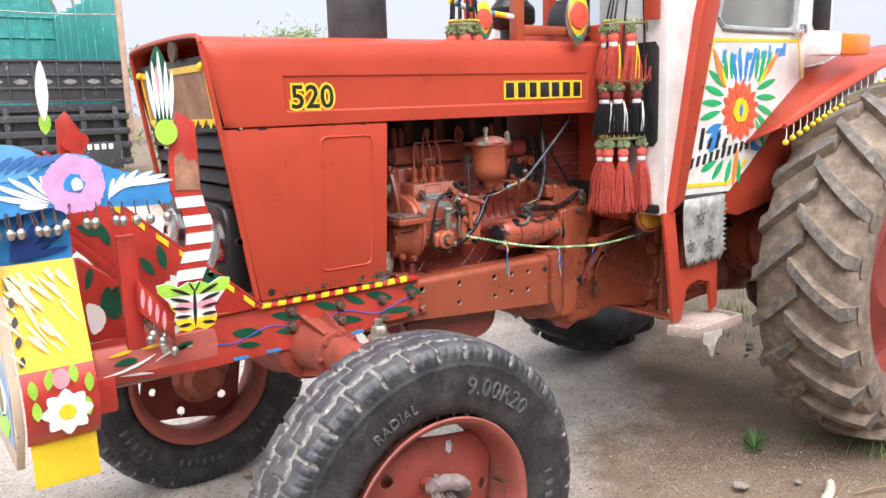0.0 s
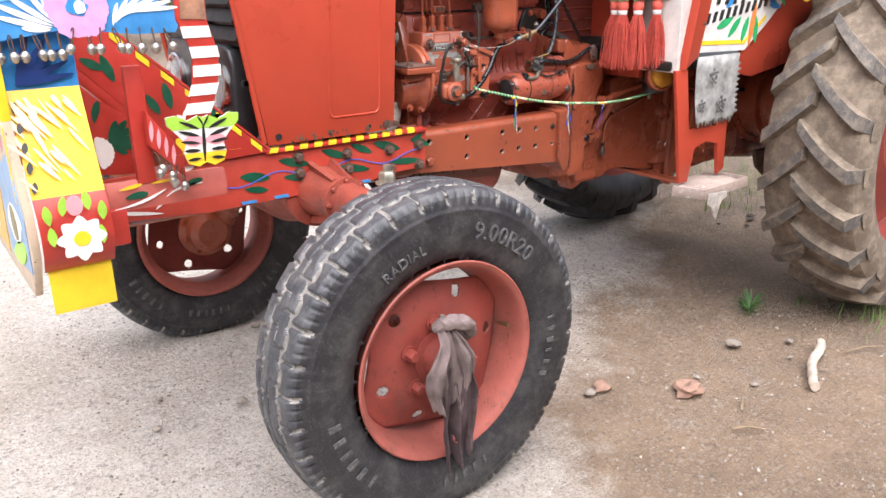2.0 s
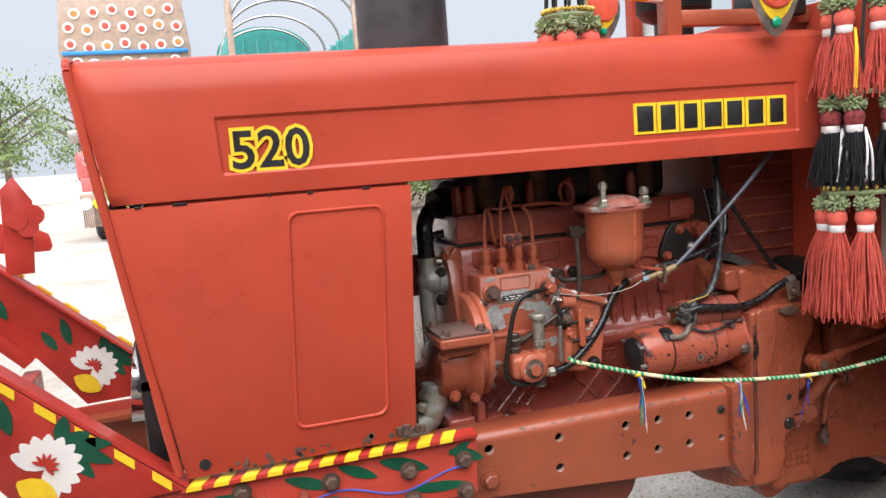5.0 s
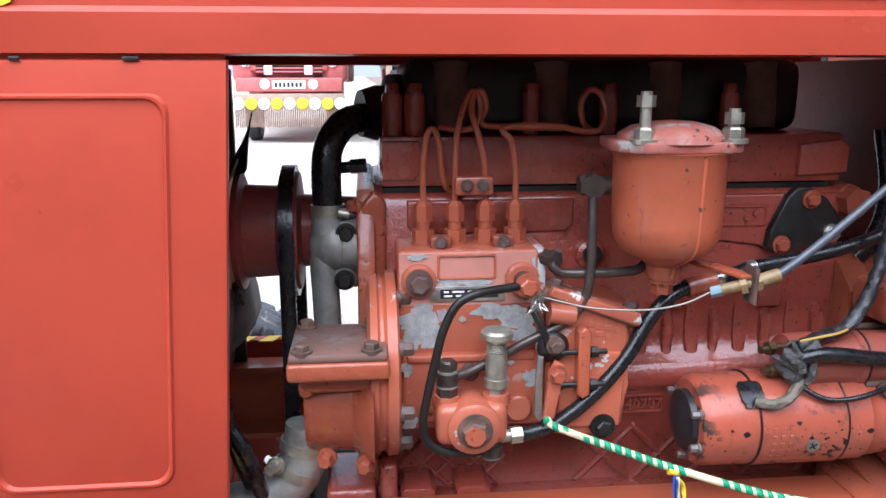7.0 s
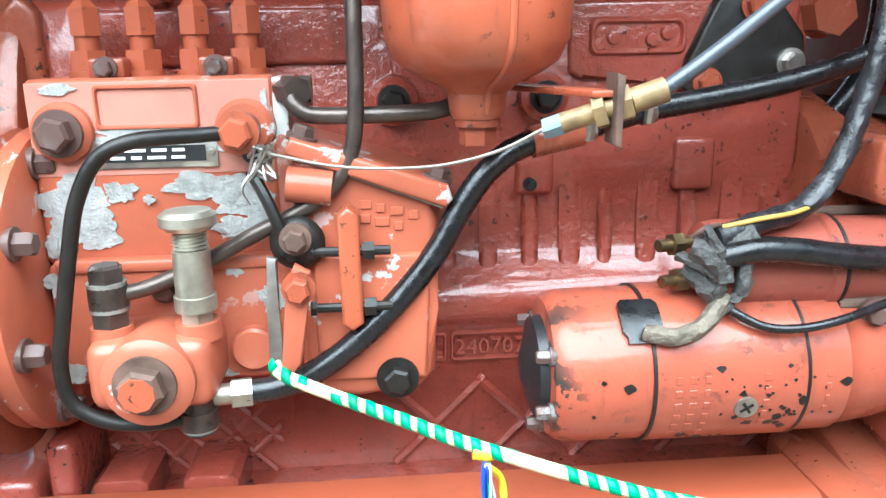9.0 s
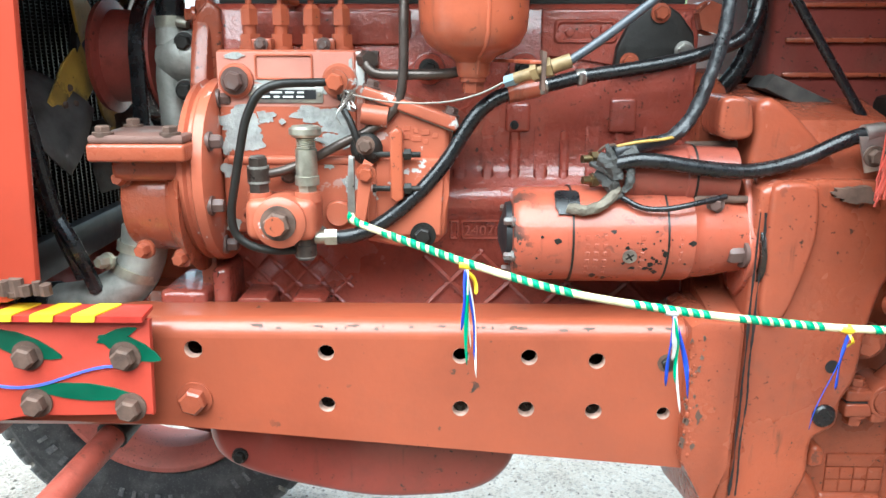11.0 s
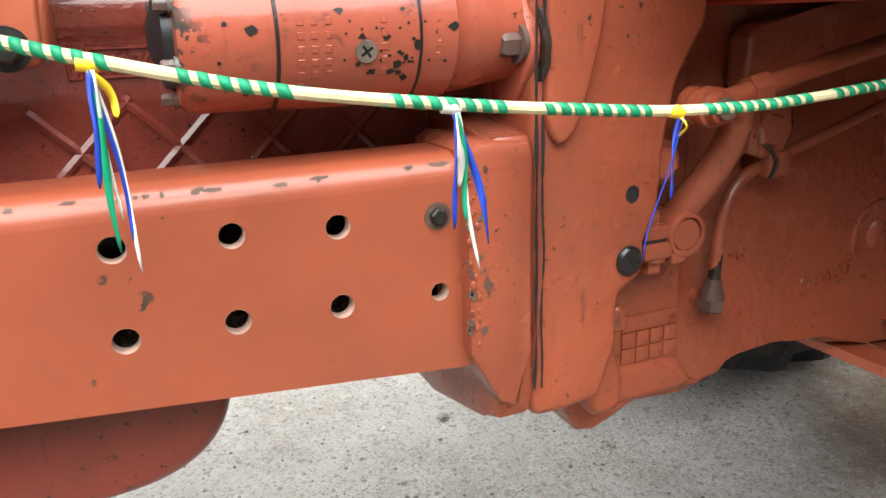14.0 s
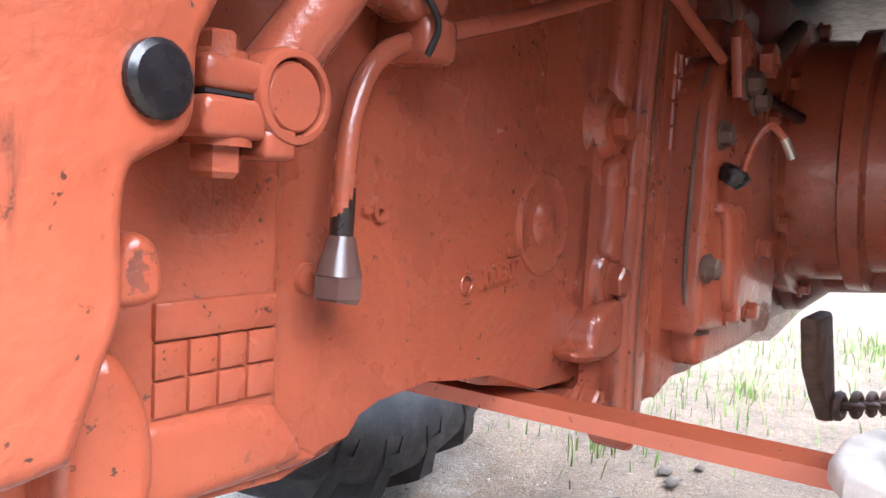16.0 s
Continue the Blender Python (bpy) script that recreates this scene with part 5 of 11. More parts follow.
    bm = B()
    cyl(bm, (-0.022, -0.268, 1.091), (-0.022, -0.268, 1.102), 0.0125, n=6)
    cyl(bm, (-0.022, -0.268, 1.104), (-0.022, -0.268, 1.119), 0.0128, n=22)
    cyl(bm, (-0.022, -0.268, 1.121), (-0.022, -0.268, 1.131), 0.0118, n=6)
    cyl(bm, (-0.022, -0.268, 1.131), (-0.022, -0.268, 1.133), 0.0105, 0.009, 6)
    part("banjo_union", bm, M_PIPE, lift)
    for z in (1.103, 1.120):
        part("washer", cyl(B(), (-0.022, -0.268, z - 0.0014), (-0.022, -0.268, z + 0.0014), 0.0128, n=20), M_ALU, lift)
    bm = B()
    cyl(bm, (0.030, -0.272, 1.040), (0.030, -0.272, 1.029), 0.0115, n=16)
    cyl(bm, (0.030, -0.272, 1.029), (0.030, -0.272, 1.016), 0.0130, n=20)
    cyl(bm, (0.030, -0.272, 1.016), (0.030, -0.272, 1.011), 0.0105, n=6)
    part("outlet_union", bm, M_PIPE, lift)
    part("washer", cyl(B(), (0.030, -0.272, 1.0140), (0.030, -0.272, 1.0165), 0.0122, n=20), M_ALU, lift)
    bm = B()
    cyl(bm, (0.040, -0.268, 1.036), (0.052, -0.266, 1.036), 0.0075, n=14)
    cyl(bm, (0.052, -0.266, 1.036), (0.066, -0.264, 1.036), 0.0105, n=6)
    part("hose_nipple", bm, M_ZINC, lift)
    part("blank_disc", lathe(B(), [(-0.01, 0.0165), (0.006, 0.0160), (0.008, 0.014), (0.008, 0)], (0.066, -0.240, 1.060), (0, -1, 0), 24), chipped, pump)
    part("side_plug", hexbolt(B(), (0.008, -0.240, 1.107), (0, -1, 0), 0.008, 0.007), M_RUST, pump)
    eye = lathe(B(), [(0, 0.0095), (0.010, 0.0090), (0.010, 0.005), (0.002, 0.005)], (-0.042, -0.240, 1.058), (0, -1, 0), 18)
    part("drain_eye", eye, chipped, pump)
    # pipes round the pump
    for name, pts, r, mat, lab in (
        ("overflow_pipe", [(0.070, -0.257, 1.216), (0.045, -0.268, 1.2155), (0.010, -0.283, 1.2145), (-0.012, -0.286, 1.204), (-0.027, -0.287, 1.178), (-0.036, -0.287, 1.144), (-0.046, -0.287, 1.098), (-0.051, -0.287, 1.068), (-0.047, -0.287, 1.044), (-0.030, -0.285, 1.030), (-0.005, -0.281, 1.0235), (0.024, -0.274, 1.0225)], 0.0050, M_DARK, "dark bent fuel pipe"),
        ("suction_pipe", [(-0.018, -0.268, 1.1115), (-0.004, -0.262, 1.1125), (0.012, -0.256, 1.1165), (0.040, -0.251, 1.128), (0.075, -0.250, 1.146), (0.105, -0.250, 1.160), (0.128, -0.250, 1.176), (0.142, -0.250, 1.200), (0.1465, -0.249, 1.235), (0.147, -0.246, 1.28), (0.148, -0.240, 1.318)], 0.0056, M_PIPE, "grey steel fuel pipe"),
        ("feed_pipe", [(0.102, -0.238, 1.236), (0.106, -0.240, 1.230), (0.116, -0.241, 1.2245), (0.14, -0.241, 1.2235), (0.18, -0.241, 1.2240), (0.204, -0.240, 1.2260), (0.216, -0.236, 1.232)], 0.0058, M_PIPE, "grey bent fuel pipe"),
        ("fuel_hose", [(0.062, -0.265, 1.036), (0.080, -0.262, 1.0365), (0.103, -0.260, 1.043), (0.131, -0.258, 1.060), (0.158, -0.256, 1.083), (0.180, -0.253, 1.106), (0.199, -0.250, 1.130), (0.216, -0.246, 1.158), (0.232, -0.244, 1.180), (0.250, -0.242, 1.195), (0.268, -0.240, 1.203)], 0.0088, M_BLACK, "black rubber fuel hose"),
    ):
        part(name, tube(B(), pts, r, 14), mat, tractor, lab)
    bm = B()
    cyl(bm, (0.098, -0.222, 1.240), (0.108, -0.240, 1.240), 0.0105, n=6)
    cyl(bm, (0.108, -0.226, 1.240), (0.116, -0.226, 1.240), 0.0105, n=6)
    cyl(bm, (0.148, -0.246, 1.3255), (0.148, -0.226, 1.3255), 0.0135, n=22)
    cyl(bm, (0.132, -0.236, 1.326), (0.139, -0.236, 1.326), 0.0115, n=6)
    cyl(bm, (0.157, -0.236, 1.3255), (0.17, -0.236, 1.3255), 0.0105, n=14)
    part_each("pipe_union", bm, M_PIPE, tractor, "dull steel pipe union")
    # governor
    gov = part("governor_housing", prism(B(), [(0.100, 1.026), (0.100, 1.196), (0.118, 1.197), (0.196, 1.166), (0.200, 1.150), (0.199, 1.085), (0.196, 1.036), (0.185, 1.024), (0.14, 1.018)], -0.246, -0.14, "y", 0.008, 3), chipped, tractor, "red governor housing with sloped lid")
    part("cast_step", prism(B(), [(0.112, 1.035), (0.112, 1.128), (0.194, 1.128), (0.190, 1.034)], -0.252, -0.24, "y", 0.004, 3), chipped, gov)
    lid = part("governor_lid", prism(B(), [(0.097, 1.200), (0.102, 1.211), (0.207, 1.176), (0.210, 1.166), (0.205, 1.160)], -0.255, -0.135, "y", 0.003, 3), chipped, gov)
    part("gasket", prism(B(), [(0.100, 1.1975), (0.100, 1.200), (0.205, 1.1615), (0.203, 1.159)], -0.2495, -0.14, "y"), M_ALU, gov)
    for x, z in ((0.108, 1.208), (0.200, 1.177)):
        part("bolt", hexbolt(B(), (x, -0.238, z), (0.33, 0, 1), 0.008, 0.007), M_BOLT, lid)
    bm = B()
    for r, row in enumerate(((0.008, 0.006, 0.010, 0.007), (0.007, 0.010, 0.006))):
        x = 0.146
        for w in row:
            box(bm, x, x + w, -0.2474, -0.2455, 1.160 - 0.010 * r - 0.25 * (x - 0.146), 1.166 - 0.010 * r - 0.25 * (x - 0.146), 0.0004, seg=1)
            x += w + 0.003
    part_each("cast_bar", bm, chipped, gov)
    bm = B()
    cyl(bm, (0.168, -0.246, 1.036), (0.168, -0.254, 1.036), 0.0155, n=20)
    hexbolt(bm, (0.168, -0.252, 1.036), (0, -1, 0), 0.0105, 0.009)
    part("bolt", bm, M_DARK, gov)
    part("stop_screw_bracket", prism(B(), [(0.131, 1.083), (0.138, 1.078), (0.146, 1.083), (0.145, 1.160), (0.138, 1.166), (0.131, 1.160)], -0.268, -0.246, "y", 0.003, 3), M_RED, gov)
    for z in (1.094, 1.134):
        part("stop_screw", cyl(B(), (0.112, -0.261, z), (0.166, -0.261, z), 0.0034, n=10), M_DARK, gov, "dark threaded stop screw")
        part("lock_nut", cyl(B(), (0.147, -0.261, z), (0.155, -0.261, z), 0.0070, n=6), M_DARK, gov)
        part("screw_head", cyl(B(), (0.110, -0.261, z), (0.114, -0.261, z), 0.0055, n=6), M_DARK, gov)
    part("pivot_boot", lathe(B(), [(0, 0.017), (0.006, 0.019), (0.012, 0.015), (0.016, 0.008)], (0.103, -0.250, 1.140), (0, -1, 0), 20), M_DARK, gov, "greasy dark lever pivot")
    part("pivot_bolt", hexbolt(B(), (0.103, -0.266, 1.145), (0, -1, 0), 0.008, 0.008), M_RUST, gov)
    part("stop_lever", prism(B(), [(0.089, 1.058), (0.096, 1.052), (0.103, 1.060), (0.110, 1.105), (0.112, 1.124), (0.102, 1.130), (0.096, 1.118), (0.093, 1.09)], -0.276, -0.268, "y", 0.002), chipped, gov, "chipped control lever")
    part("lever_nut", hexbolt(B(), (0.104, -0.276, 1.114), (0, -1, 0), 0.0085, 0.010), M_CAST, gov)
    part("steel_lever", prism(B(), [(0.080, 1.060), (0.087, 1.052), (0.091, 1.056), (0.089, 1.09), (0.090, 1.132), (0.083, 1.134), (0.081, 1.10)], -0.268, -0.263, "y", 0.0015), M_STEEL, gov)
    part("linkage_rod", tube(B(), [(0.075, -0.255, 1.190), (0.086, -0.262, 1.170), (0.094, -0.264, 1.148), (0.100, -0.262, 1.130)], 0.0042, 8), M_DARK, gov)
    part("shaft_boss", cyl(B(), (0.098, -0.252, 1.180), (0.128, -0.252, 1.176), 0.012, n=18), chipped, gov)
    # fuel filter
    c = (0.2255, -0.2655)
    filt = part("fuel_filter", lathe(B(), [(1.222, 0.0), (1.222, 0.016), (1.226, 0.018), (1.238, 0.0195), (1.244, 0.026), (1.250, 0.040), (1.258, 0.052), (1.272, 0.0588), (1.29, 0.0605), (1.362, 0.0620), (1.368, 0.066)], (*c, 0), (0, 0, 1), 44), M_RED, tractor, "red cylindrical fuel filter bowl")
    bm = B()
    prism(bm, [(0.154, -0.268), (0.160, -0.300), (0.180, -0.320), (0.268, -0.320), (0.290, -0.306), (0.297, -0.272), (0.290, -0.200), (0.165, -0.200)], 1.368, 1.380, "z", 0.003)
    lathe(bm, [(1.378, 0.060), (1.386, 0.058), (1.394, 0.045), (1.399, 0.026), (1.401, 0.0)], (*c, 0), (0, 0, 1), 32)
    fl = part("filter_lid", bm, paint("filter_lid_paint", (0.33, 0.10, 0.07), 0.45, 3.0, 0.5, 0.3, 50, (0.32, 0.31, 0.28), coat=0.1), filt, "worn lid of the filter, paint rubbed to grey metal")
    for x, h in ((0.182, 0.040), (0.279, 0.022)):
        bm = hexbolt(B(), (x, -0.302, 1.380), (0, 0, 1), 0.0115, 0.012)
        cyl(bm, (x, -0.302, 1.39), (x, -0.302, 1.392 + h), 0.0062, n=14)
        cyl(bm, (x, -0.302, 1.392 + h - 0.016), (x, -0.302, 1.392 + h - 0.004), 0.0100, n=6)
        part("bolt", bm, M_ZINC, fl)
    bm = B()
    cyl(bm, (c[0], c[1], 1.205), (c[0], c[1], 1.219), 0.0125, n=6)
    cyl(bm, (c[0], c[1], 1.217), (c[0], c[1], 1.2225), 0.0150, n=18)
    part("drain_plug", bm, M_CAST, filt)
    rib = [(c[0] + r * 0.24, c[1] - r * 0.971, z) for z, r in ((1.226, 0.017), (1.242, 0.022), (1.250, 0.039), (1.260, 0.0525), (1.276, 0.0585), (1.33, 0.0608), (1.364, 0.0615))]
    part("seam_rib", tube(B(), rib, 0.0026, 8), M_RED, filt)
    part("filter_arm", box(B(), 0.20, 0.25, -0.22, -0.14, 1.345, 1.366, 0.006), M_CAST, filt)


build_pump()


def build_starter():
    ay, az = -0.2505, 1.0395
    o = (0, ay, az)
    enamel = paint("starter_enamel", (0.330, 0.062, 0.026), 0.28, 2.6, 0.4, 0.2, 60, coat=0.3)
    st = part("starter_motor", lathe(B(), [(0.272, 0.030), (0.274, 0.049), (0.280, 0.054), (0.286, 0.0555), (0.339, 0.0560), (0.341, 0.0575), (0.446, 0.0575), (0.448, 0.056), (0.478, 0.056), (0.481, 0.0535), (0.492, 0.0525), (0.512, 0.050), (0.530, 0.0465), (0.5405, 0.046)], o, (1, 0, 0), 56), enamel, tractor, "red chipped cylindrical starter motor")
    bm = B()
    for x in (0.340, 0.447):
        lathe(bm, [(x - 0.0012, 0.0562), (x - 0.0012, 0.0580), (x + 0.0012, 0.0580), (x + 0.0012, 0.0562)], o, (1, 0, 0), 56, True)
    part_each("joint_line", bm, M_DARK, st)
    part("end_cap", lathe(B(), [(0.258, 0.0), (0.258, 0.010), (0.262, 0.022), (0.266, 0.036), (0.274, 0.038)], o, (1, 0, 0), 32), M_INK, st)
    for a in (150, 205, 262, 30):
        p = (0.274, ay + 0.044 * math.cos(radians(a)), az + 0.044 * math.sin(radians(a)))
        part("bolt", hexbolt(B(), p, (-1, 0, 0), 0.0050, 0.009), M_BOLT, st)
    p = Vector((0.404, ay + 0.0575 * math.cos(radians(194)), az + 0.0575 * math.sin(radians(194))))
    d = Vector((0, math.cos(radians(194)), math.sin(radians(194))))
    scr = part("pole_screw", cyl(B(), p - 0.004 * d, p + 0.0016 * d, 0.0082, n=22), M_STEEL, st, "bright cross-slotted screw")
    turn = Matrix.Translation(p + 0.0017 * d) @ d.to_track_quat("Z", "Y").to_matrix().to_4x4() @ Matrix.Rotation(radians(35), 4, "Z")
    part("slot", box(box(B(), -0.0052, 0.0052, -0.001, 0.001, -0.0006, 0.0004, 0, turn), -0.001, 0.001, -0.0052, 0.0052, -0.0006, 0.0004, 0, turn), M_DARK, scr)

    def on_skin(x, a, r=0.0575):
        return Vector((x, ay + r * math.cos(radians(a)), az + r * math.sin(radians(a))))
    rnd = random.Random(7)
    for i in range(54):
        x = rnd.gauss(0.432, 0.012) if i < 22 else rnd.gauss(0.408, 0.03) if i < 36 else 0.29 + 0.18 * rnd.random()
        x = min(max(x, 0.284), 0.474)
        a = rnd.gauss(196, 14) if i < 22 else 165 + 70 * rnd.random()
        q = on_skin(x, a, 0.0574 if 0.341 < x < 0.446 else 0.0559)
        n = Vector((0, math.cos(radians(a)), math.sin(radians(a))))
        m = Matrix.Translation(q) @ n.to_track_quat("Z", "Y").to_matrix().to_4x4()
        s = 0.0010 + 0.0034 * rnd.random() ** 2
        bm = B()
        pts = [(s * rnd.uniform(0.5, 1.4) * math.cos(2 * math.pi * k / 9), s * rnd.uniform(0.5, 1.2) * math.sin(2 * math.pi * k / 9)) for k in range(9)]
        slab(bm, pts, m, 0.0005)
        part("paint_chip", bm, M_DARK, st)
    # stamped marks: rows of small raised bars running round the shell
    for x, rows, wide in ((0.356, 6, 0.0050), (0.366, 5, 0.0052), (0.376, 6, 0.0046), (0.418, 5, 0.0046), (0.462, 4, 0.0034)):
        for k in range(rows):
            a = 172 + 9.5 * k
            q = on_skin(x, a, 0.0572 if x < 0.446 else 0.0557)
            n = Vector((0, math.cos(radians(a)), math.sin(radians(a))))
            m = Matrix.Translation(q) @ n.to_track_quat("Z", "X").to_matrix().to_4x4()
            part("stamped_bar", box(B(), -0.0026, 0.0026, -wide / 2, wide / 2, 0, 0.0009, 0.0004, m, 1), enamel, st)
    so = (0, -0.250, 1.1105)
    sol = part("solenoid", lathe(B(), [(0.386, 0.024), (0.389, 0.0315), (0.400, 0.0335), (0.470, 0.0335), (0.472, 0.0355), (0.479, 0.0355), (0.481, 0.0335), (0.50, 0.033), (0.530, 0.0325), (0.532, 0.028)], so, (1, 0, 0), 40), paint("solenoid_enamel", (0.27, 0.050, 0.026), 0.36, 3.4, 0.5, 0.2, 55, coat=0.25), st, "chipped starter solenoid")
    part("joint_line", lathe(B(), [(0.4795, 0.0340), (0.4795, 0.0357), (0.482, 0.0357), (0.482, 0.0340)], so, (1, 0, 0), 40, True), M_DARK, sol)
    for y, z in ((-0.262, 1.107), (-0.252, 1.130)):
        part("terminal", cyl(cyl(B(), (0.352, y - 0.012, z), (0.388, y, z), 0.0045, n=12), (0.362, y - 0.009, z), (0.370, y - 0.007, z), 0.0085, n=6), M_BRASS, sol)
    for y, z in ((-0.226, 1.142), (-0.276, 1.086)):
        part("through_bolt", cyl(B(), (0.480, y, z), (0.541, y, z), 0.0045, n=10), M_RUST, sol)
    # grimy lugs and tape on the terminals
    lugs = paint("grimy_lug_metal", (0.050, 0.048, 0.044), 0.45, 2.4, 0.3, 0.8, 140, (0.24, 0.25, 0.24), coat=0.0)
    for pts, r in (([(0.360, -0.280, 1.128), (0.372, -0.290, 1.122), (0.384, -0.292, 1.116)], 0.0035), ([(0.374, -0.292, 1.150), (0.380, -0.296, 1.136), (0.386, -0.296, 1.120), (0.384, -0.292, 1.100)], 0.0040), ([(0.398, -0.290, 1.132), (0.402, -0.293, 1.116), (0.398, -0.292, 1.098)], 0.0045), ([(0.368, -0.285, 1.134), (0.380, -0.293, 1.128), (0.388, -0.290, 1.112)], 0.0085), ([(0.372, -0.272, 1.118), (0.382, -0.286, 1.104), (0.392, -0.288, 1.090)], 0.0080), ([(0.376, -0.280, 1.140), (0.394, -0.286, 1.138), (0.410, -0.287, 1.143)], 0.0075)):
        bm = tube(B(), pts, r, 10, 6)
        for v in bm.verts:
            v.co += 0.0034 * noise.noise_vector(v.co * 190)
        part("tape_wrap", bm, lugs, sol, "grimy wrapped cable lug")
    part("copper_strand", tube(B(), [(0.366, -0.288, 1.142), (0.372, -0.292, 1.148), (0.384, -0.288, 1.150)], 0.0016, 6), M_RUST, sol)
    bm = tube(B(), [(0.334, -0.296, 1.079), (0.350, -0.304, 1.078), (0.368, -0.304, 1.083), (0.382, -0.296, 1.092), (0.390, -0.288, 1.100)], 0.0062, 10)
    for v in bm.verts:
        v.co += 0.0012 * noise.noise_vector(v.co * 200)
    part("braided_strap", bm, plain("oxidised_copper_braid", (0.17, 0.145, 0.11), 0.6, 0.5, 0.4, 90, 0.8, 400), st, "stiff oxidised copper braid")
    bm, prev = B(), None
    for k in range(9):
        a = radians(112 + 34 * k / 8)
        half = 0.014 if 0 < k < 7 else 0.011
        row = [bm.verts.new((0.334 + e * half, ay + r * math.cos(a), az + r * math.sin(a))) for e, r in ((-1, 0.0560), (-1, 0.0600), (1, 0.0600), (1, 0.0560))]
        if prev:
            for q in range(3):
                bm.faces.new((prev[q], prev[q + 1], row[q + 1], row[q]))
            bm.faces.new((prev[3], prev[0], row[0], row[3]))
        else:
            bm.faces.new(row)
        prev = row
    bm.faces.new(prev[::-1])
    part("insulating_pad", bm, M_BLACK, st)
    # nose with its oval bolting flange and the oily gap behind it
    oval = [(-0.304, 1.012), (-0.305, 1.028), (-0.298, 1.044), (-0.277, 1.088), (-0.262, 1.106), (-0.235, 1.108), (-0.205, 1.08), (-0.196, 1.04), (-0.205, 0.995), (-0.235, 0.968), (-0.262, 0.966), (-0.285, 0.985)]
    fl = part("mount_flange", prism(B(), oval, 0.540, 0.5515, "x", 0.003, 3), enamel, st)
    part("oily_gap", prism(B(), [(ay + 1.10 * (y - ay), az + 1.10 * (z - az)) for y, z in oval], 0.5515, 0.5575, "x"), M_OIL_AND_SHADE, fl, "oil-black gap behind the flange")
    part("washer", lathe(B(), [(0, 0.0155), (0.003, 0.0150), (0.003, 0.0)], (0.540, -0.2895, 1.0255), (-1, 0, 0), 22), M_STEEL, fl)
    part("bolt", hexbolt(B(), (0.537, -0.2895, 1.0255), (-1, -0.15, 0), 0.0120, 0.016), M_BOLT, fl)
    part("bolt", hexbolt(B(), (0.502, -0.2860, 1.0825), (-0.3, -1, 0), 0.0075, 0.008), M_BOLT, st)


build_starter()


def build_wiring():
    loom_skin = plain("taped_black_cable", (0.020, 0.020, 0.022), 0.30, 0, 0.5, 60, 0.5, 220)
    for name, pts, r, mat, lab in (
        ("battery_cable", [(0.384, -0.292, 1.128), (0.410, -0.294, 1.133), (0.44, -0.294, 1.131), (0.47, -0.292, 1.126), (0.525, -0.286, 1.120), (0.565, -0.283, 1.124), (0.601, -0.281, 1.135), (0.630, -0.280, 1.149), (0.655, -0.280, 1.159), (0.69, -0.278, 1.164), (0.74, -0.26, 1.17)], 0.0088, M_BLACK, "thick black battery cable"),
        ("cable_loom", [(0.384, -0.286, 1.140), (0.410, -0.280, 1.147), (0.432, -0.274, 1.150), (0.452, -0.270, 1.157), (0.472, -0.266, 1.177), (0.488, -0.262, 1.213), (0.499, -0.258, 1.247), (0.508, -0.252, 1.290), (0.512, -0.240, 1.34), (0.520, -0.225, 1.39), (0.535, -0.20, 1.46)], 0.0078, loom_skin, "taped black wiring loom"),
        ("vent_hose", [(0.300, -0.236, 1.209), (0.330, -0.230, 1.216), (0.353, -0.225, 1.221), (0.40, -0.222, 1.228), (0.453, -0.220, 1.237), (0.50, -0.217, 1.249), (0.537, -0.212, 1.263), (0.556, -0.20, 1.285), (0.566, -0.19, 1.32)], 0.0085, M_BLACK, "black rubber hose across the block"),
        ("thin_wire", [(0.392, -0.290, 1.092), (0.415, -0.300, 1.081), (0.44, -0.304, 1.080), (0.47, -0.303, 1.085), (0.512, -0.290, 1.092)], 0.0032, M_BLACK, "thin black wire"),
        ("control_cable", [(0.322, -0.339, 1.241), (0.348, -0.336, 1.258), (0.380, -0.332, 1.281), (0.45, -0.322, 1.334), (0.52, -0.310, 1.386), (0.60, -0.285, 1.44), (0.66, -0.26, 1.48)], 0.0046, plain("grey_cable_sheath", (0.050, 0.056, 0.066), 0.32), "grey sheathed control cable"),
        ("support_rod", [(0.555, -0.19, 1.385), (0.623, -0.20, 1.28), (0.707, -0.205, 1.158)], 0.0058, M_BLACK, "dark diagonal rod"),
        ("back_hose", [(0.50, -0.10, 1.17), (0.545, -0.12, 1.195), (0.575, -0.13, 1.24), (0.585, -0.13, 1.30), (0.575, -0.12, 1.38)], 0.012, M_BLACK, "thick black hose behind the loom"),
    ):
        ob = tube(B(), pts, r, 12)
        if name == "cable_loom":
            for v in ob.verts:
                v.co += 0.0016 * noise.noise_vector(v.co * 90)
        part(name, ob, mat, tractor, lab)
    for p, d in (((0.352, -0.225, 1.2205), (1, 0.12, 0.2)), ((0.306, -0.2345, 1.2105), (1, 0.15, 0.2))):
        clip = part("hose_clip", lathe(B(), [(-0.005, 0.0098), (0.005, 0.0098), (0.005, 0.0088), (-0.005, 0.0088)], p, d, 20, True), M_STEEL, tractor, "bright worm-drive hose clip")
        part("clip_screw", cyl(B(), (p[0], p[1] - 0.012, p[2] + 0.004), (p[0], p[1] - 0.008, p[2] - 0.007), 0.0042, n=8), M_STEEL, clip)
    part("hose_sleeve", cyl(B(), (0.266, -0.240, 1.202), (0.302, -0.236, 1.2095), 0.0115, n=20), M_CAST, tractor, "red painted pipe sleeve between the hoses")
    bm = B()
    cyl(bm, (0.268, -0.325, 1.223), (0.300, -0.336, 1.234), 0.0062, n=14)
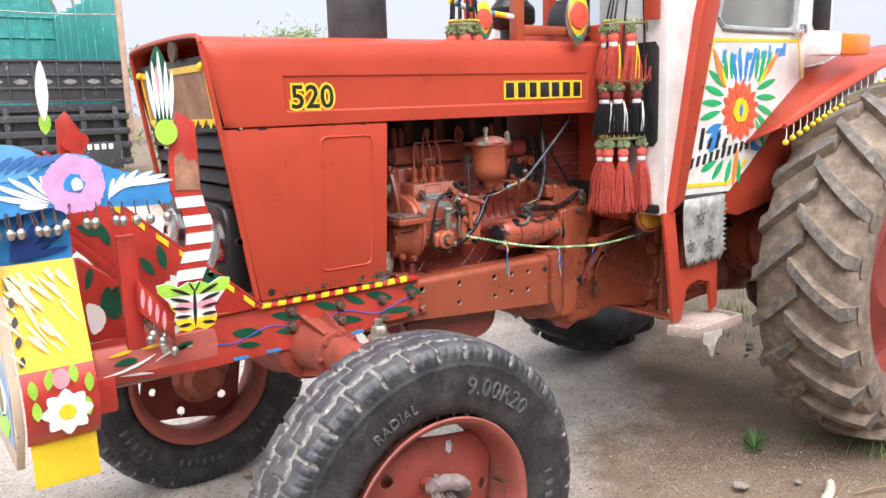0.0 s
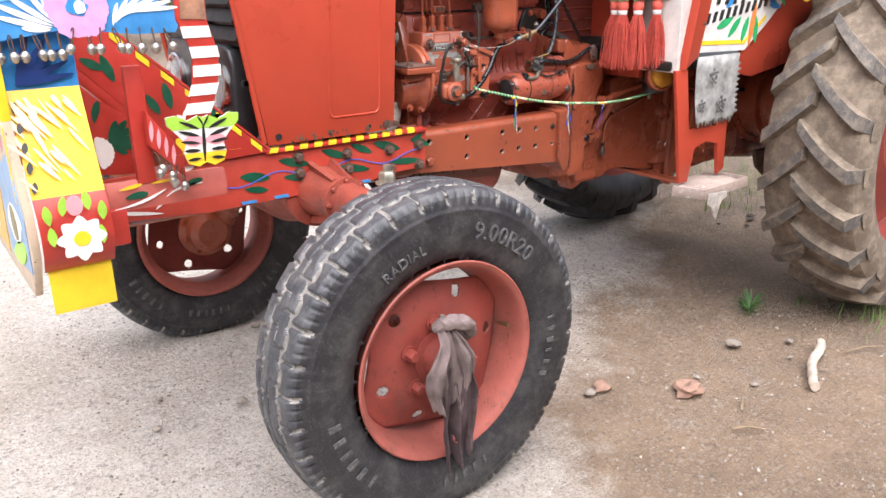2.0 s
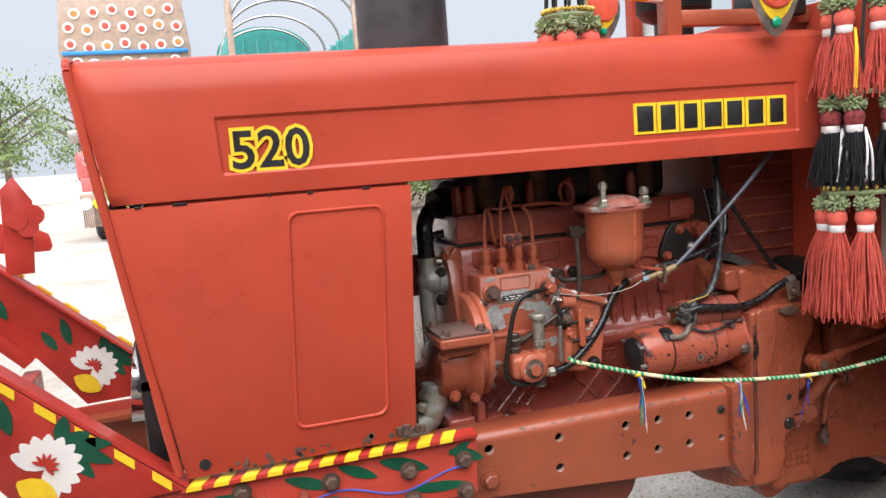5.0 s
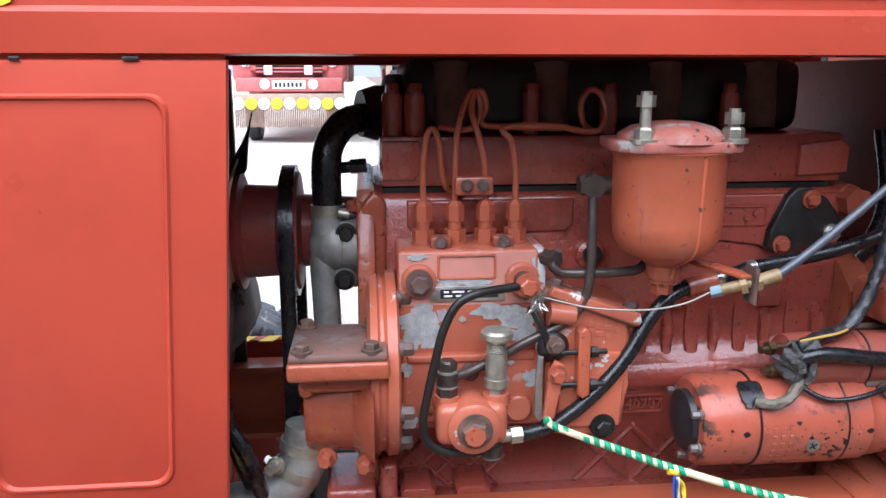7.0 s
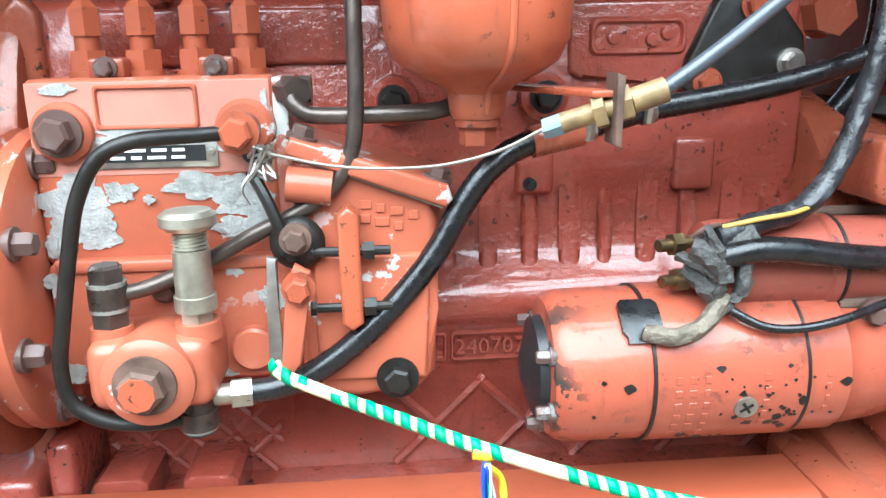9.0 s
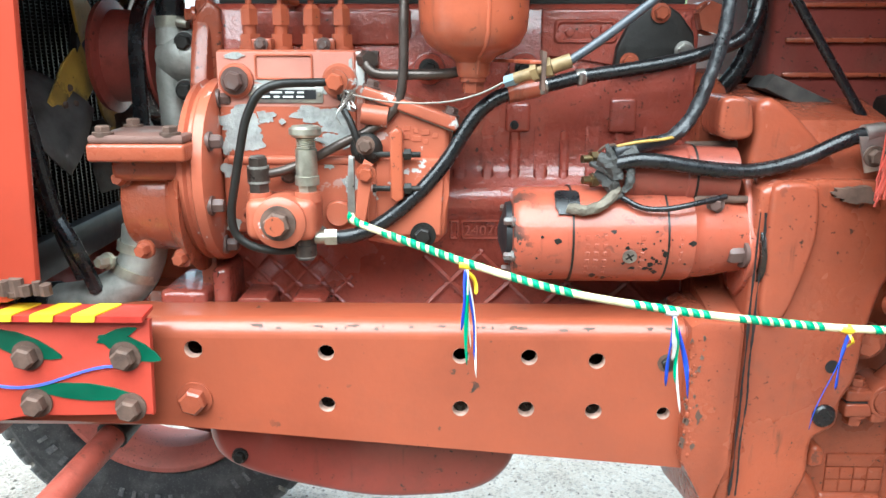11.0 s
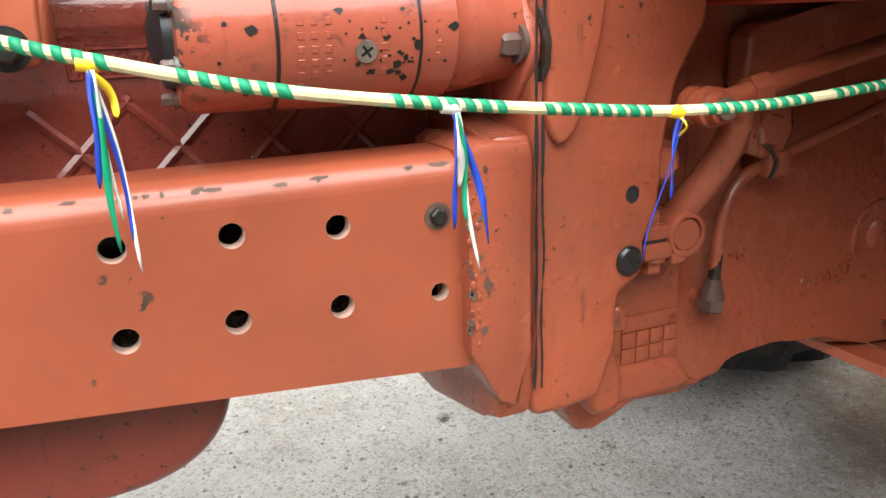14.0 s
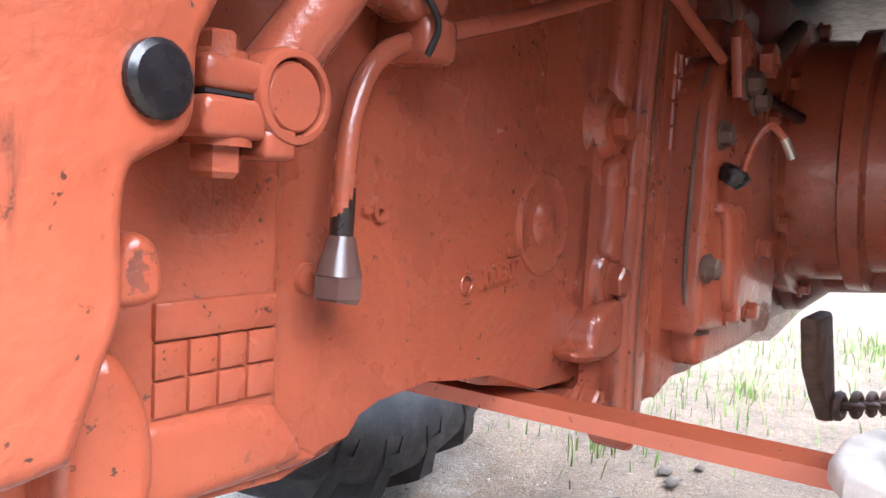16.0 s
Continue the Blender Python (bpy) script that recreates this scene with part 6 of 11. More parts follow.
    cyl(bm, (0.286, -0.331, 1.2295), (0.292, -0.3335, 1.2315), 0.0110, n=6)
    cyl(bm, (0.298, -0.3355, 1.2335), (0.305, -0.337, 1.2355), 0.0105, n=6)
    cyl(bm, (0.305, -0.337, 1.2355), (0.324, -0.339, 1.242), 0.0075, n=14)
    part("cable_adjuster", bm, plain("brown_brass", (0.20, 0.135, 0.060), 0.5, 0.15, 0.4, 60, 0.3), tractor, "yellowed cable adjuster")
    bm = cyl(B(), (0.258, -0.321, 1.2195), (0.270, -0.3255, 1.2235), 0.0060, n=12)
    for v in bm.verts:
        v.co += 0.002 * noise.noise_vector(v.co * 220)
    part("wire_binding", bm, plain("blue_grey_thread", (0.17, 0.24, 0.28), 0.7), tractor, "blue-grey wire binding")
    part("adjuster_bracket", prism(B(), [(0.2935, 1.212), (0.2975, 1.210), (0.2985, 1.250), (0.2935, 1.252)], -0.347, -0.324, "y", 0.001), M_RUST, tractor, "thin worn bracket for the cable")
    part("bracket_arm", prism(B(), [(0.240, -0.225), (0.262, -0.225), (0.2955, -0.318), (0.2955, -0.340), (0.282, -0.338)], 1.238, 1.242, "z", 0.001), M_CAST, tractor, "red bracket plate under the filter")
    part("inner_wire", tube(B(), [(0.258, -0.321, 1.2195), (0.232, -0.318, 1.207), (0.20, -0.308, 1.198), (0.165, -0.296, 1.195), (0.13, -0.284, 1.196), (0.088, -0.262, 1.202)], 0.0011, 6), plain("dull_wire", (0.24, 0.215, 0.18), 0.5, 0.5), tractor, "thin bare control wire")
    bm = B()
    rnd = random.Random(3)
    for k in range(9):
        p = Vector((0.084, -0.258, 1.199))
        q = [p + Vector((rnd.uniform(-0.010, 0.012), rnd.uniform(-0.010, 0.002), rnd.uniform(-0.016, 0.012))) for _ in range(3)]
        part("wire_end", tube(B(), [p, *q], 0.0012, 6, 4), M_STEEL, tractor, "twisted bare wire end")
    tube(bm, [(0.082, -0.258, 1.196), (0.070, -0.262, 1.180), (0.074, -0.262, 1.168)], 0.0010, 5, 4)
    part("wire_knot", bm, M_STEEL, tractor, "bent end of the control wire")
    part("yellow_wire", tube(B(), [(0.386, -0.288, 1.148), (0.410, -0.290, 1.153), (0.436, -0.284, 1.155), (0.46, -0.272, 1.158)], 0.0017, 8), plain("dull_yellow_sheath", (0.40, 0.25, 0.05), 0.5), tractor, "thin yellow wire beside the loom")
    # clamp of the battery cable
    clamp = part("cable_clamp", lathe(B(), [(-0.011, 0.0115), (0.011, 0.0115), (0.011, 0.0090), (-0.011, 0.0090)], (0.672, -0.279, 1.1620), (1, 0.05, 0.15), 22, True), M_STEEL, tractor, "zinc cable clamp on a bolted tab")
    part("tab", prism(B(), [(0.652, 1.160), (0.692, 1.160), (0.694, 1.125), (0.664, 1.119)], -0.290, -0.286, "y", 0.001), M_STEEL, clamp)
    part("bolt", hexbolt(B(), (0.671, -0.290, 1.138), (0, -1, 0), 0.0088, 0.008), M_RUST, clamp)
    # tachometer drive cover: black gasketed plate on the block
    pl = part("black_cover_plate", prism(B(), [(0.401, 1.232), (0.404, 1.255), (0.424, 1.298), (0.436, 1.310), (0.452, 1.311), (0.478, 1.295), (0.497, 1.272), (0.500, 1.250), (0.494, 1.240), (0.460, 1.234), (0.43, 1.226), (0.412, 1.224)], -0.168, -0.154, "y", 0.004, 3), M_DARK, tractor, "flat black gasketed cover plate")
    for x, z, mat in ((0.4545, 1.2945, M_CAST), (0.486, 1.250, M_STEEL), (0.4195, 1.236, M_CAST)):
        part("bolt", hexbolt(B(), (x, -0.168, z), (0, -1, 0), 0.0088, 0.008), mat, pl)
    bm = B()
    cyl(bm, (0.517, -0.120, 1.289), (0.518, -0.150, 1.289), 0.021, n=24)
    cyl(bm, (0.518, -0.150, 1.289), (0.519, -0.170, 1.289), 0.0195, n=6)
    part("large_plug", bm, M_CAST, tractor, "large red hexagon plug")
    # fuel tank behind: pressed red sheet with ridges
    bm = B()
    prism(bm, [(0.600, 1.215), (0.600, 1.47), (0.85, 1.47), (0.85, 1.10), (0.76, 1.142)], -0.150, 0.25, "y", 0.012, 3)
    # Tank red set darker than the castings: the bay's shade is in this colour.
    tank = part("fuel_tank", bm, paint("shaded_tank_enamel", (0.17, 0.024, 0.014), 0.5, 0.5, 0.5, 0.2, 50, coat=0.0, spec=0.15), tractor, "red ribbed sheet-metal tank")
    bm = B()
    for i in range(6):
        z = 1.218 + 0.042 * i
        box(bm, 0.615, 0.83, -0.156, -0.148, z, z + 0.006, 0.002)
    part_each("ridge", bm, M_CAST, tank)
    part("felt_strip", prism(B(), [(0.590, 1.205), (0.602, 1.222), (0.77, 1.148), (0.76, 1.128)], -0.165, -0.10, "y", 0.003), plain("dusty_black_felt", (0.05, 0.045, 0.04), 0.95, 0, 0.5, 60), tank, "worn black felt strip under the tank")


build_wiring()


def build_underside():
    line = spline([(-0.128, 0, 0.80), (-0.126, 0, 0.735), (-0.108, 0, 0.700), (-0.062, 0, 0.678), (0.01, 0, 0.659), (0.095, 0, 0.645), (0.17, 0, 0.646), (0.232, 0, 0.655), (0.273, 0, 0.680), (0.293, 0, 0.722), (0.299, 0, 0.80)], 6)
    bm, rings = B(), []
    for y, k in ((-0.2150, 0.90), (-0.2140, 0.935), (-0.2105, 0.965), (-0.205, 0.985), (-0.196, 0.997), (-0.185, 1.0), (0.185, 1.0), (0.205, 0.985), (0.2140, 0.935)):
        rings.append([bm.verts.new((0.085 + k * (p.x - 0.085), y, 0.80 - k * (0.80 - p.z))) for p in line])
    for a, b in zip(rings, rings[1:]):
        for q in range(len(line) - 1):
            bm.faces.new((a[q], a[q + 1], b[q + 1], b[q]))
    bm.faces.new(rings[0])
    bm.faces.new(rings[-1][::-1])
    # Added black sheet: its colour gives the shade seen through the rail holes.
    part("hole_shade_sheet", box(B(), -0.15, 0.49, -0.246, -0.238, 0.77, 0.925, 0.004), M_OIL_AND_SHADE, tractor, "black sheet added behind the rail holes for the shade inside")
    pan = part("oil_pan", bm, paint("oil_pan_enamel", (0.215, 0.028, 0.015), 0.26, 0.7, 0.35, 0.12, 60, coat=0.4, spec=0.4), tractor, "red pressed oil pan")
    bm = B()
    hexbolt(bm, (-0.083, -0.216, 0.712), (0, -1, 0), 0.008, 0.008)
    part("bolt", bm, M_DARK, pan)
    part("bolt", hexbolt(B(), (-0.045, -0.217, 0.775), (0, -1, 0), 0.009, 0.008), M_RUST, pan)
    # flywheel and clutch housing: broad, then stepped in to the gearbox
    bm = B()
    prism(bm, [(-0.275, 0.682), (-0.298, 0.690), (-0.305, 0.71), (-0.305, 0.930), (-0.298, 0.945), (-0.215, 0.952), (-0.19, 0.97), (-0.19, 1.17), (-0.16, 1.20), (-0.10, 1.22), (0.10, 1.22), (0.2, 1.19), (0.3, 1.1), (0.3, 0.70), (0.15, 0.65), (-0.15, 0.65)], 0.508, 0.545, "x", 0.006)
    fw = part("flywheel_housing", bm, M_CAST, tractor, "red cast flywheel housing")
    bm = B()
    casting(bm, [(0.546, 0.690), (0.546, 0.75), (0.546, 0.95), (0.546, 1.075), (0.556, 1.098), (0.60, 1.104), (0.70, 1.102), (0.728, 1.090), (0.738, 1.06), (0.738, 1.032), (0.729, 1.014), (0.708, 0.980), (0.701, 0.955), (0.695, 0.922), (0.690, 0.866), (0.682, 0.845), (0.6755, 0.832), (0.6745, 0.808), (0.669, 0.797), (0.654, 0.789), (0.6465, 0.783), (0.644, 0.765), (0.6445, 0.735), (0.638, 0.716), (0.628, 0.690), (0.620, 0.682), (0.57, 0.680)], -0.299, 0.29, 0.008, 4)
    for v in bm.verts:
        if v.co.y < 0:
            v.co.y += 0.09 * max(0.0, v.co.x - 0.56)
    prism(bm, [(-0.289, 1.090), (-0.262, 1.118), (-0.225, 1.165), (-0.10, 1.20), (0.0, 1.20), (0.0, 1.090)], 0.552, 0.722, "x", 0.006, 3)
    ch = part("clutch_housing", bm, M_CAST, tractor, "thick-painted clutch housing")
    part("starter_pad", casting(B(), [(0.5575, 0.955), (0.5575, 1.0), (0.5575, 1.085), (0.564, 1.101), (0.580, 1.104), (0.602, 1.102), (0.610, 1.090), (0.613, 1.045), (0.604, 1.0), (0.588, 0.950), (0.57, 0.935)], -0.3065, -0.25, 0.006), M_CAST, ch)
    # upper rim of the bell with a lug, sloping down to the cab
    bm = casting(B(), [(0.552, 1.085), (0.548, 1.150), (0.548, 1.180), (0.556, 1.192), (0.572, 1.190), (0.600, 1.168), (0.630, 1.137), (0.655, 1.110), (0.640, 1.085)], -0.262, -0.20, 0.010)
    part("bell_rim", bm, M_CAST, ch)
    part("rim_lug", casting(B(), [(0.508, 1.150), (0.506, 1.185), (0.512, 1.194), (0.530, 1.194), (0.540, 1.185), (0.542, 1.150)], -0.268, -0.20, 0.006), M_CAST, ch)
    part("oil_stain", prism(B(), ragged(0.652, 1.088, 0.030, 0.011, 4.4), -0.2995, -0.288, "y"), M_RUST, ch, "dark worn edge of the housing")
    for x, seed in ((0.5462, 3), (0.5525, 8)):
        bm, prev = B(), None
        for i in range(91):
            z = 0.715 + 0.00395 * i
            w = max(0.0004, 0.0013 + 0.0015 * noise.noise((seed, z * 24, 0)) + 0.0008 * noise.noise((seed, z * 90, 4)))
            cx = x + 0.0022 * noise.noise((seed + 5, z * 16, 1))
            row = [bm.verts.new((cx - w, -0.306, z)), bm.verts.new((cx, -0.3064, z)), bm.verts.new((cx + w, -0.306, z))]
            if prev:
                bm.faces.new((prev[0], prev[1], row[1], row[0]))
                bm.faces.new((prev[1], prev[2], row[2], row[1]))
            prev = row
        part("joint_line", bm, plain("sealant_seam", (0.010, 0.006, 0.005), 0.95, 0, 0.5, 60), ch, "dark wavering seam of old sealant")
    bm = B()
    cyl(bm, (0.6565, -0.2908, 0.880), (0.655, -0.280, 0.880), 0.0082, n=24)
    part("bore", bm, M_INK, ch, "open dark bore")
    bm = B()
    lathe(bm, [(0, 0.0145), (0.004, 0.0145), (0.006, 0.012), (0.006, 0)], (0.654, -0.2895, 0.8165), (0.09, -1, 0), 24)
    part("rubber_plug", bm, M_BLACK, ch, "black rubber plug")
    LIFT[0] = 0.0
    # gearbox case: a flat side, a pilaster with a cast grid at its front foot, a bolted flange behind
    bm = B()
    prism(bm, [(0.60, 0.64), (0.66, 1.16), (1.24, 1.12), (1.24, 0.60), (1.107, 0.614), (1.025, 0.630), (0.975, 0.654), (0.943, 0.659), (0.885, 0.655), (0.862, 0.648), (0.848, 0.632), (0.845, 0.616), (0.80, 0.614), (0.74, 0.618), (0.66, 0.63)], -0.203, 0.203, "y", 0.010, 4)
    gb = part("gearbox", bm, M_CAST, tractor, "thick-painted red cast gearbox case")
    bm = B()
    casting(bm, [(0.64, 0.628), (0.64, 1.02), (0.765, 1.02), (0.786, 0.95), (0.788, 0.80), (0.790, 0.668), (0.800, 0.640), (0.822, 0.622), (0.74, 0.622)], -0.2125, -0.15, 0.009)
    part("pilaster", bm, M_CAST, gb)
    bm = B()
    casting(bm, [(0.690, 0.628), (0.698, 0.666), (0.712, 0.672), (0.775, 0.668), (0.790, 0.660), (0.806, 0.636), (0.79, 0.626)], -0.2185, -0.18, 0.011)
    part("grid_foot", bm, M_CAST, gb)
    bm = B()
    casting(bm, [(0.650, 0.640), (0.652, 0.700), (0.664, 0.716), (0.678, 0.706), (0.690, 0.676), (0.686, 0.640)], -0.246, -0.18, 0.012)
    casting(bm, [(0.658, 0.738), (0.658, 0.758), (0.664, 0.766), (0.672, 0.764), (0.677, 0.756), (0.677, 0.739)], -0.264, -0.18, 0.006)
    part_each("side_boss", bm, M_CAST, gb)
    bm = B()
    xs = (0.7060, 0.7258, 0.7440, 0.7628, 0.7832)
    for a, b in zip(xs, xs[1:]):
        for z in (0.6715, 0.6905):
            box(bm, a + 0.0006, b - 0.0006, -0.2152, -0.205, z + 0.0005, z + 0.0185, 0.0015, seg=2)
    box(bm, xs[0], xs[-1], -0.2158, -0.205, 0.7098, 0.7290, 0.002, seg=2)
    part_each("cast_grid", bm, M_CAST, gb)
    # rear flange of the gearbox: bolting strip, rounded rib and the joint line
    bm = B()
    prism(bm, [(1.185, 0.60), (1.175, 1.08), (1.25, 1.08), (1.25, 0.566), (1.215, 0.556), (1.17, 0.566), (1.125, 0.608)], -0.211, 0.211, "y", 0.008, 4)
    fl = part("gearbox_flange", bm, M_CAST, gb)
    bm = B()
    casting(bm, [(1.236, 0.560), (1.228, 0.65), (1.234, 0.82), (1.246, 0.98), (1.252, 1.08), (1.29, 1.08), (1.29, 0.565)], -0.236, -0.19, 0.011)
    part("flange_ridge", bm, M_CAST, fl)
    part("joint_bead", tube(B(), [(1.2455, -0.2345, 0.572), (1.2400, -0.2350, 0.66), (1.246, -0.2350, 0.82), (1.258, -0.2350, 0.98), (1.264, -0.235, 1.07)], 0.0050, 12), M_CAST, fl, "smooth raised bead along the joint")
    part("joint_line", tube(B(), [(1.2590, -0.2358, 0.572), (1.2545, -0.2362, 0.66), (1.2600, -0.2362, 0.82), (1.2720, -0.2362, 0.98)], 0.0011, 6), M_RUST, fl, "dark crack of the flange joint")
    bm = B()
    for x, z in ((1.211, 0.863), (1.222, 0.707)):
        lathe(bm, [(-0.016, 0.052), (-0.008, 0.045), (0.0, 0.038), (0.006, 0.033), (0.010, 0.030), (0.012, 0.026)], (x, -0.208, z), (0, -1, 0), 32)
    part_each("bolt_boss", bm, M_CAST, fl)
    bm = B()
    casting(bm, [(1.202, 0.735), (1.203, 0.785), (1.202, 0.825), (1.235, 0.83), (1.235, 0.73)], -0.227, -0.19, 0.012)
    casting(bm, [(1.205, 0.89), (1.207, 0.96), (1.212, 1.06), (1.25, 1.06), (1.24, 0.885)], -0.227, -0.19, 0.012)
    casting(bm, [(1.135, 0.645), (1.165, 0.650), (1.180, 0.680), (1.235, 0.69), (1.235, 0.635), (1.16, 0.632)], -0.231, -0.19, 0.013)
    part_each("flange_rib", bm, M_CAST, fl)
    for x, y, z in ((1.211, -0.2195, 0.863), (1.222, -0.2195, 0.707), (1.197, -0.211, 0.586)):
        bt = part("bolt", hexbolt(B(), (x, y, z), (0, -1, 0), 0.0165, 0.013), M_CAST, gb)
        part("washer", lathe(B(), [(0, 0.0215), (0.002, 0.021), (0.002, 0.0)], (x, y - 0.0004, z), (0, -1, 0), 24), M_CAST, bt)
    bm = B()
    lathe(bm, [(0, 0.047), (0.003, 0.046), (0.004, 0.043), (0.002, 0.038), (0.002, 0.020), (0.006, 0.015), (0.008, 0.0)], (1.103, -0.202, 0.765), (0, -1, 0), 36)
    part("round_cover", bm, M_CAST, gb)
    x = 1.000
    for c in "100807":
        put_text("cast_digit", c, 0.0235, on_side(x, -0.2028, 0.712 + 0.15 * (x - 1.0), 8), M_CAST, gb, 0.004, 0.0005)
        x += 0.0075 if c == "1" else 0.0112
    put_text("cast_mark", "-6", 0.030, on_side(0.860, -0.2028, 0.767), M_CAST, gb, 0.004, 0.0005)
    bm = B()
    tube(bm, [(0.985 + 0.0075 * math.cos(radians(a)), -0.2040, 0.718 + 0.0075 * math.sin(radians(a))) for a in range(0, 361, 30)], 0.0013, 6, 2)
    box(bm, 0.980, 0.990, -0.2058, -0.2, 0.7035, 0.7052, 0.0005)
    lathe(bm, [(0, 0.0045), (0.003, 0.004), (0.004, 0)], (1.047, -0.203, 0.741), (0, -1, 0), 12)
    lathe(bm, [(0, 0.0100), (0.004, 0.0085), (0.006, 0.0)], (0.815, -0.203, 0.733), (0, -1, 0), 16)
    part_each("cast_mark_disc", bm, M_CAST, gb)
    bm = B()
    for i in range(2):
        for k in range(4):
            embossed(bm, 1.313 + 0.018 * i, 1.330 + 0.018 * i, 0.845 + 0.027 * k, 0.870 + 0.027 * k, -0.2362, 0.001, 0.003, 0.002)
    part_each("cast_grid", bm, M_CAST, gb)
    # side cover with breather, then the rear case and axle trumpet
    bm = B()
    prism(bm, [(1.285, 0.566), (1.285, 1.06), (1.72, 1.06), (1.72, 0.62), (1.66, 0.600), (1.54, 0.598), (1.43, 0.600), (1.37, 0.588), (1.32, 0.572)], -0.2355, 0.235, "y", 0.014, 4)
    rc = part("rear_case", bm, M_CAST, tractor, "red transmission rear case")
    bm = B()
    casting(bm, [(1.368, 0.612), (1.362, 0.70), (1.362, 0.85), (1.366, 0.97), (1.40, 1.0), (1.55, 1.0), (1.69, 0.99), (1.70, 0.80), (1.70, 0.625), (1.62, 0.606), (1.50, 0.602), (1.42, 0.602)], -0.2655, -0.21, 0.012)
    part("case_ridge", bm, M_CAST, rc)
    part("seal_gap", tube(B(), [(1.40, -0.2655, 0.640), (1.345, -0.2645, 0.650), (1.322, -0.2600, 0.70), (1.322, -0.2600, 0.80), (1.330, -0.262, 0.91), (1.37, -0.2645, 0.962)], 0.0026, 8), M_RUST, rc, "oily dark gap round the side cover")
    bm = B()
    casting(bm, [(1.325, 0.668), (1.340, 0.652), (1.43, 0.645), (1.520, 0.640), (1.565, 0.660), (1.575, 0.70), (1.572, 0.85), (1.560, 0.925), (1.52, 0.955), (1.38, 0.955), (1.335, 0.925), (1.322, 0.86)], -0.279, -0.235, 0.009)
    cov = part("side_cover", bm, M_CAST, rc)
    for x, z in ((1.350, 0.864), (1.334, 0.720), (1.508, 0.658), (1.42, 0.664), (1.545, 0.735), (1.545, 0.90)):
        part("bolt", hexbolt(B(), (x, -0.279, z), (0, -1, 0), 0.012, 0.011), M_CAST if x > 1.4 else M_RUST, cov)
    bm = B()
    casting(bm, [(1.40, 0.67), (1.375, 0.76), (1.365, 0.785), (1.42, 0.79), (1.47, 0.745), (1.50, 0.70), (1.47, 0.67)], -0.291, -0.27, 0.010)
    box(bm, 1.345, 1.390, -0.288, -0.27, 0.780, 0.792, 0.004)
    part_each("cover_rib", bm, M_CAST, cov)
    bm = B()
    tube(bm, [(1.365, -0.300, 0.826), (1.372, -0.308, 0.858), (1.390, -0.318, 0.878), (1.408, -0.328, 0.868), (1.421, -0.337, 0.845)], 0.0045, 10)
    part("breather_pipe", bm, M_CAST, cov)
    part("pipe_tip", tube(B(), [(1.410, -0.3295, 0.866), (1.4215, -0.3372, 0.8445)], 0.0052, 10, smooth=False), M_ZINC, cov, "pale bare end of the breather pipe")
    bm = B()
    lathe(bm, [(-0.012, 0.012), (0, 0.017), (0.006, 0.017), (0.009, 0.010)], (1.358, -0.294, 0.822), (0.1, -0.6, 1), 18)
    part("breather_grommet", bm, M_BLACK, cov)
    bm = B()
    prism(bm, [(1.355, 0.905), (1.335, 0.965), (1.345, 0.985), (1.375, 0.975), (1.425, 0.95), (1.43, 0.92), (1.40, 0.905)], -0.297, -0.285, "y", 0.003, 2)
    bk = part("linkage_bracket", bm, M_CAST, rc)
    for p in ((1.372, 0.922), (1.405, 0.908)):
        part("bolt", hexbolt(B(), (p[0], -0.297, p[1]), (0, -1, 0), 0.013, 0.013), M_RUST, bk)
    part("linkage_eye", lathe(B(), [(0, 0.010), (0.003, 0.019), (0.016, 0.019), (0.018, 0.010), (0.010, 0.009)], (1.418, -0.297, 0.953), (0, -1, 0), 6), M_CAST, bk)
    part("linkage_rod", tube(B(), [(1.43, -0.305, 0.953), (1.50, -0.302, 0.985), (1.62, -0.29, 1.03)], 0.011, 12), M_RUST, bk, "rusty linkage rod")
    part("brake_pipe", tube(B(), [(1.43, -0.27, 0.940), (1.52, -0.275, 0.928), (1.70, -0.29, 0.915), (1.9, -0.31, 0.905)], 0.008, 10), M_DARK, rc, "dark steel pipe along the case")
    # hitch arm with its check chain
    bm = prism(B(), [(1.80, 0.62), (1.93, 0.62), (1.965, 0.53), (2.03, 0.455), (2.04, 0.415), (2.00, 0.415), (1.93, 0.47), (1.84, 0.53)], -0.312, -0.284, "y", 0.009, 3)
    hitch = part("hitch_arm", bm, M_RUST, tractor, "grimy rusty hitch arm with a check chain")
    part("hitch_eye", lathe(B(), [(0, 0.012), (0.004, 0.026), (0.03, 0.026), (0.034, 0.012)], (2.022, -0.281, 0.438), (0, -1, 0), 18), M_DARK, hitch)
    for i in range(7):
        c, flat = Vector((2.03 + 0.062 * i, -0.318 - 0.006 * i, 0.440 - 0.010 * i)), i % 2
        ring = []
        for k in range(13):
            a = 2 * math.pi * k / 12
            u = Vector((0.046 * math.cos(a), 0, -0.008 * math.cos(a)))
            ring.append(c + u + (Vector((0, 0.020 * math.sin(a), 0)) if flat else Vector((0, 0, 0.020 * math.sin(a)))))
        part("chain_link", tube(B(), ring, 0.0085, 8, 2), M_RUST, hitch)
    bm = lathe(B(), [(0.20, 0.17), (0.26, 0.165), (0.30, 0.13), (0.50, 0.11), (0.54, 0.14), (0.70, 0.14)], (1.95, 0, 0.78), (0, -1, 0), 48)
    ax = part("rear_axle", bm, M_OILY, tractor, "grimy dark red rear axle trumpet")
    part("far_trumpet", lathe(B(), [(0.20, 0.17), (0.26, 0.165), (0.30, 0.13), (0.50, 0.11), (0.54, 0.14), (0.70, 0.14)], (1.95, 0, 0.78), (0, 1, 0), 36), M_CAST, ax)
    bm = B()
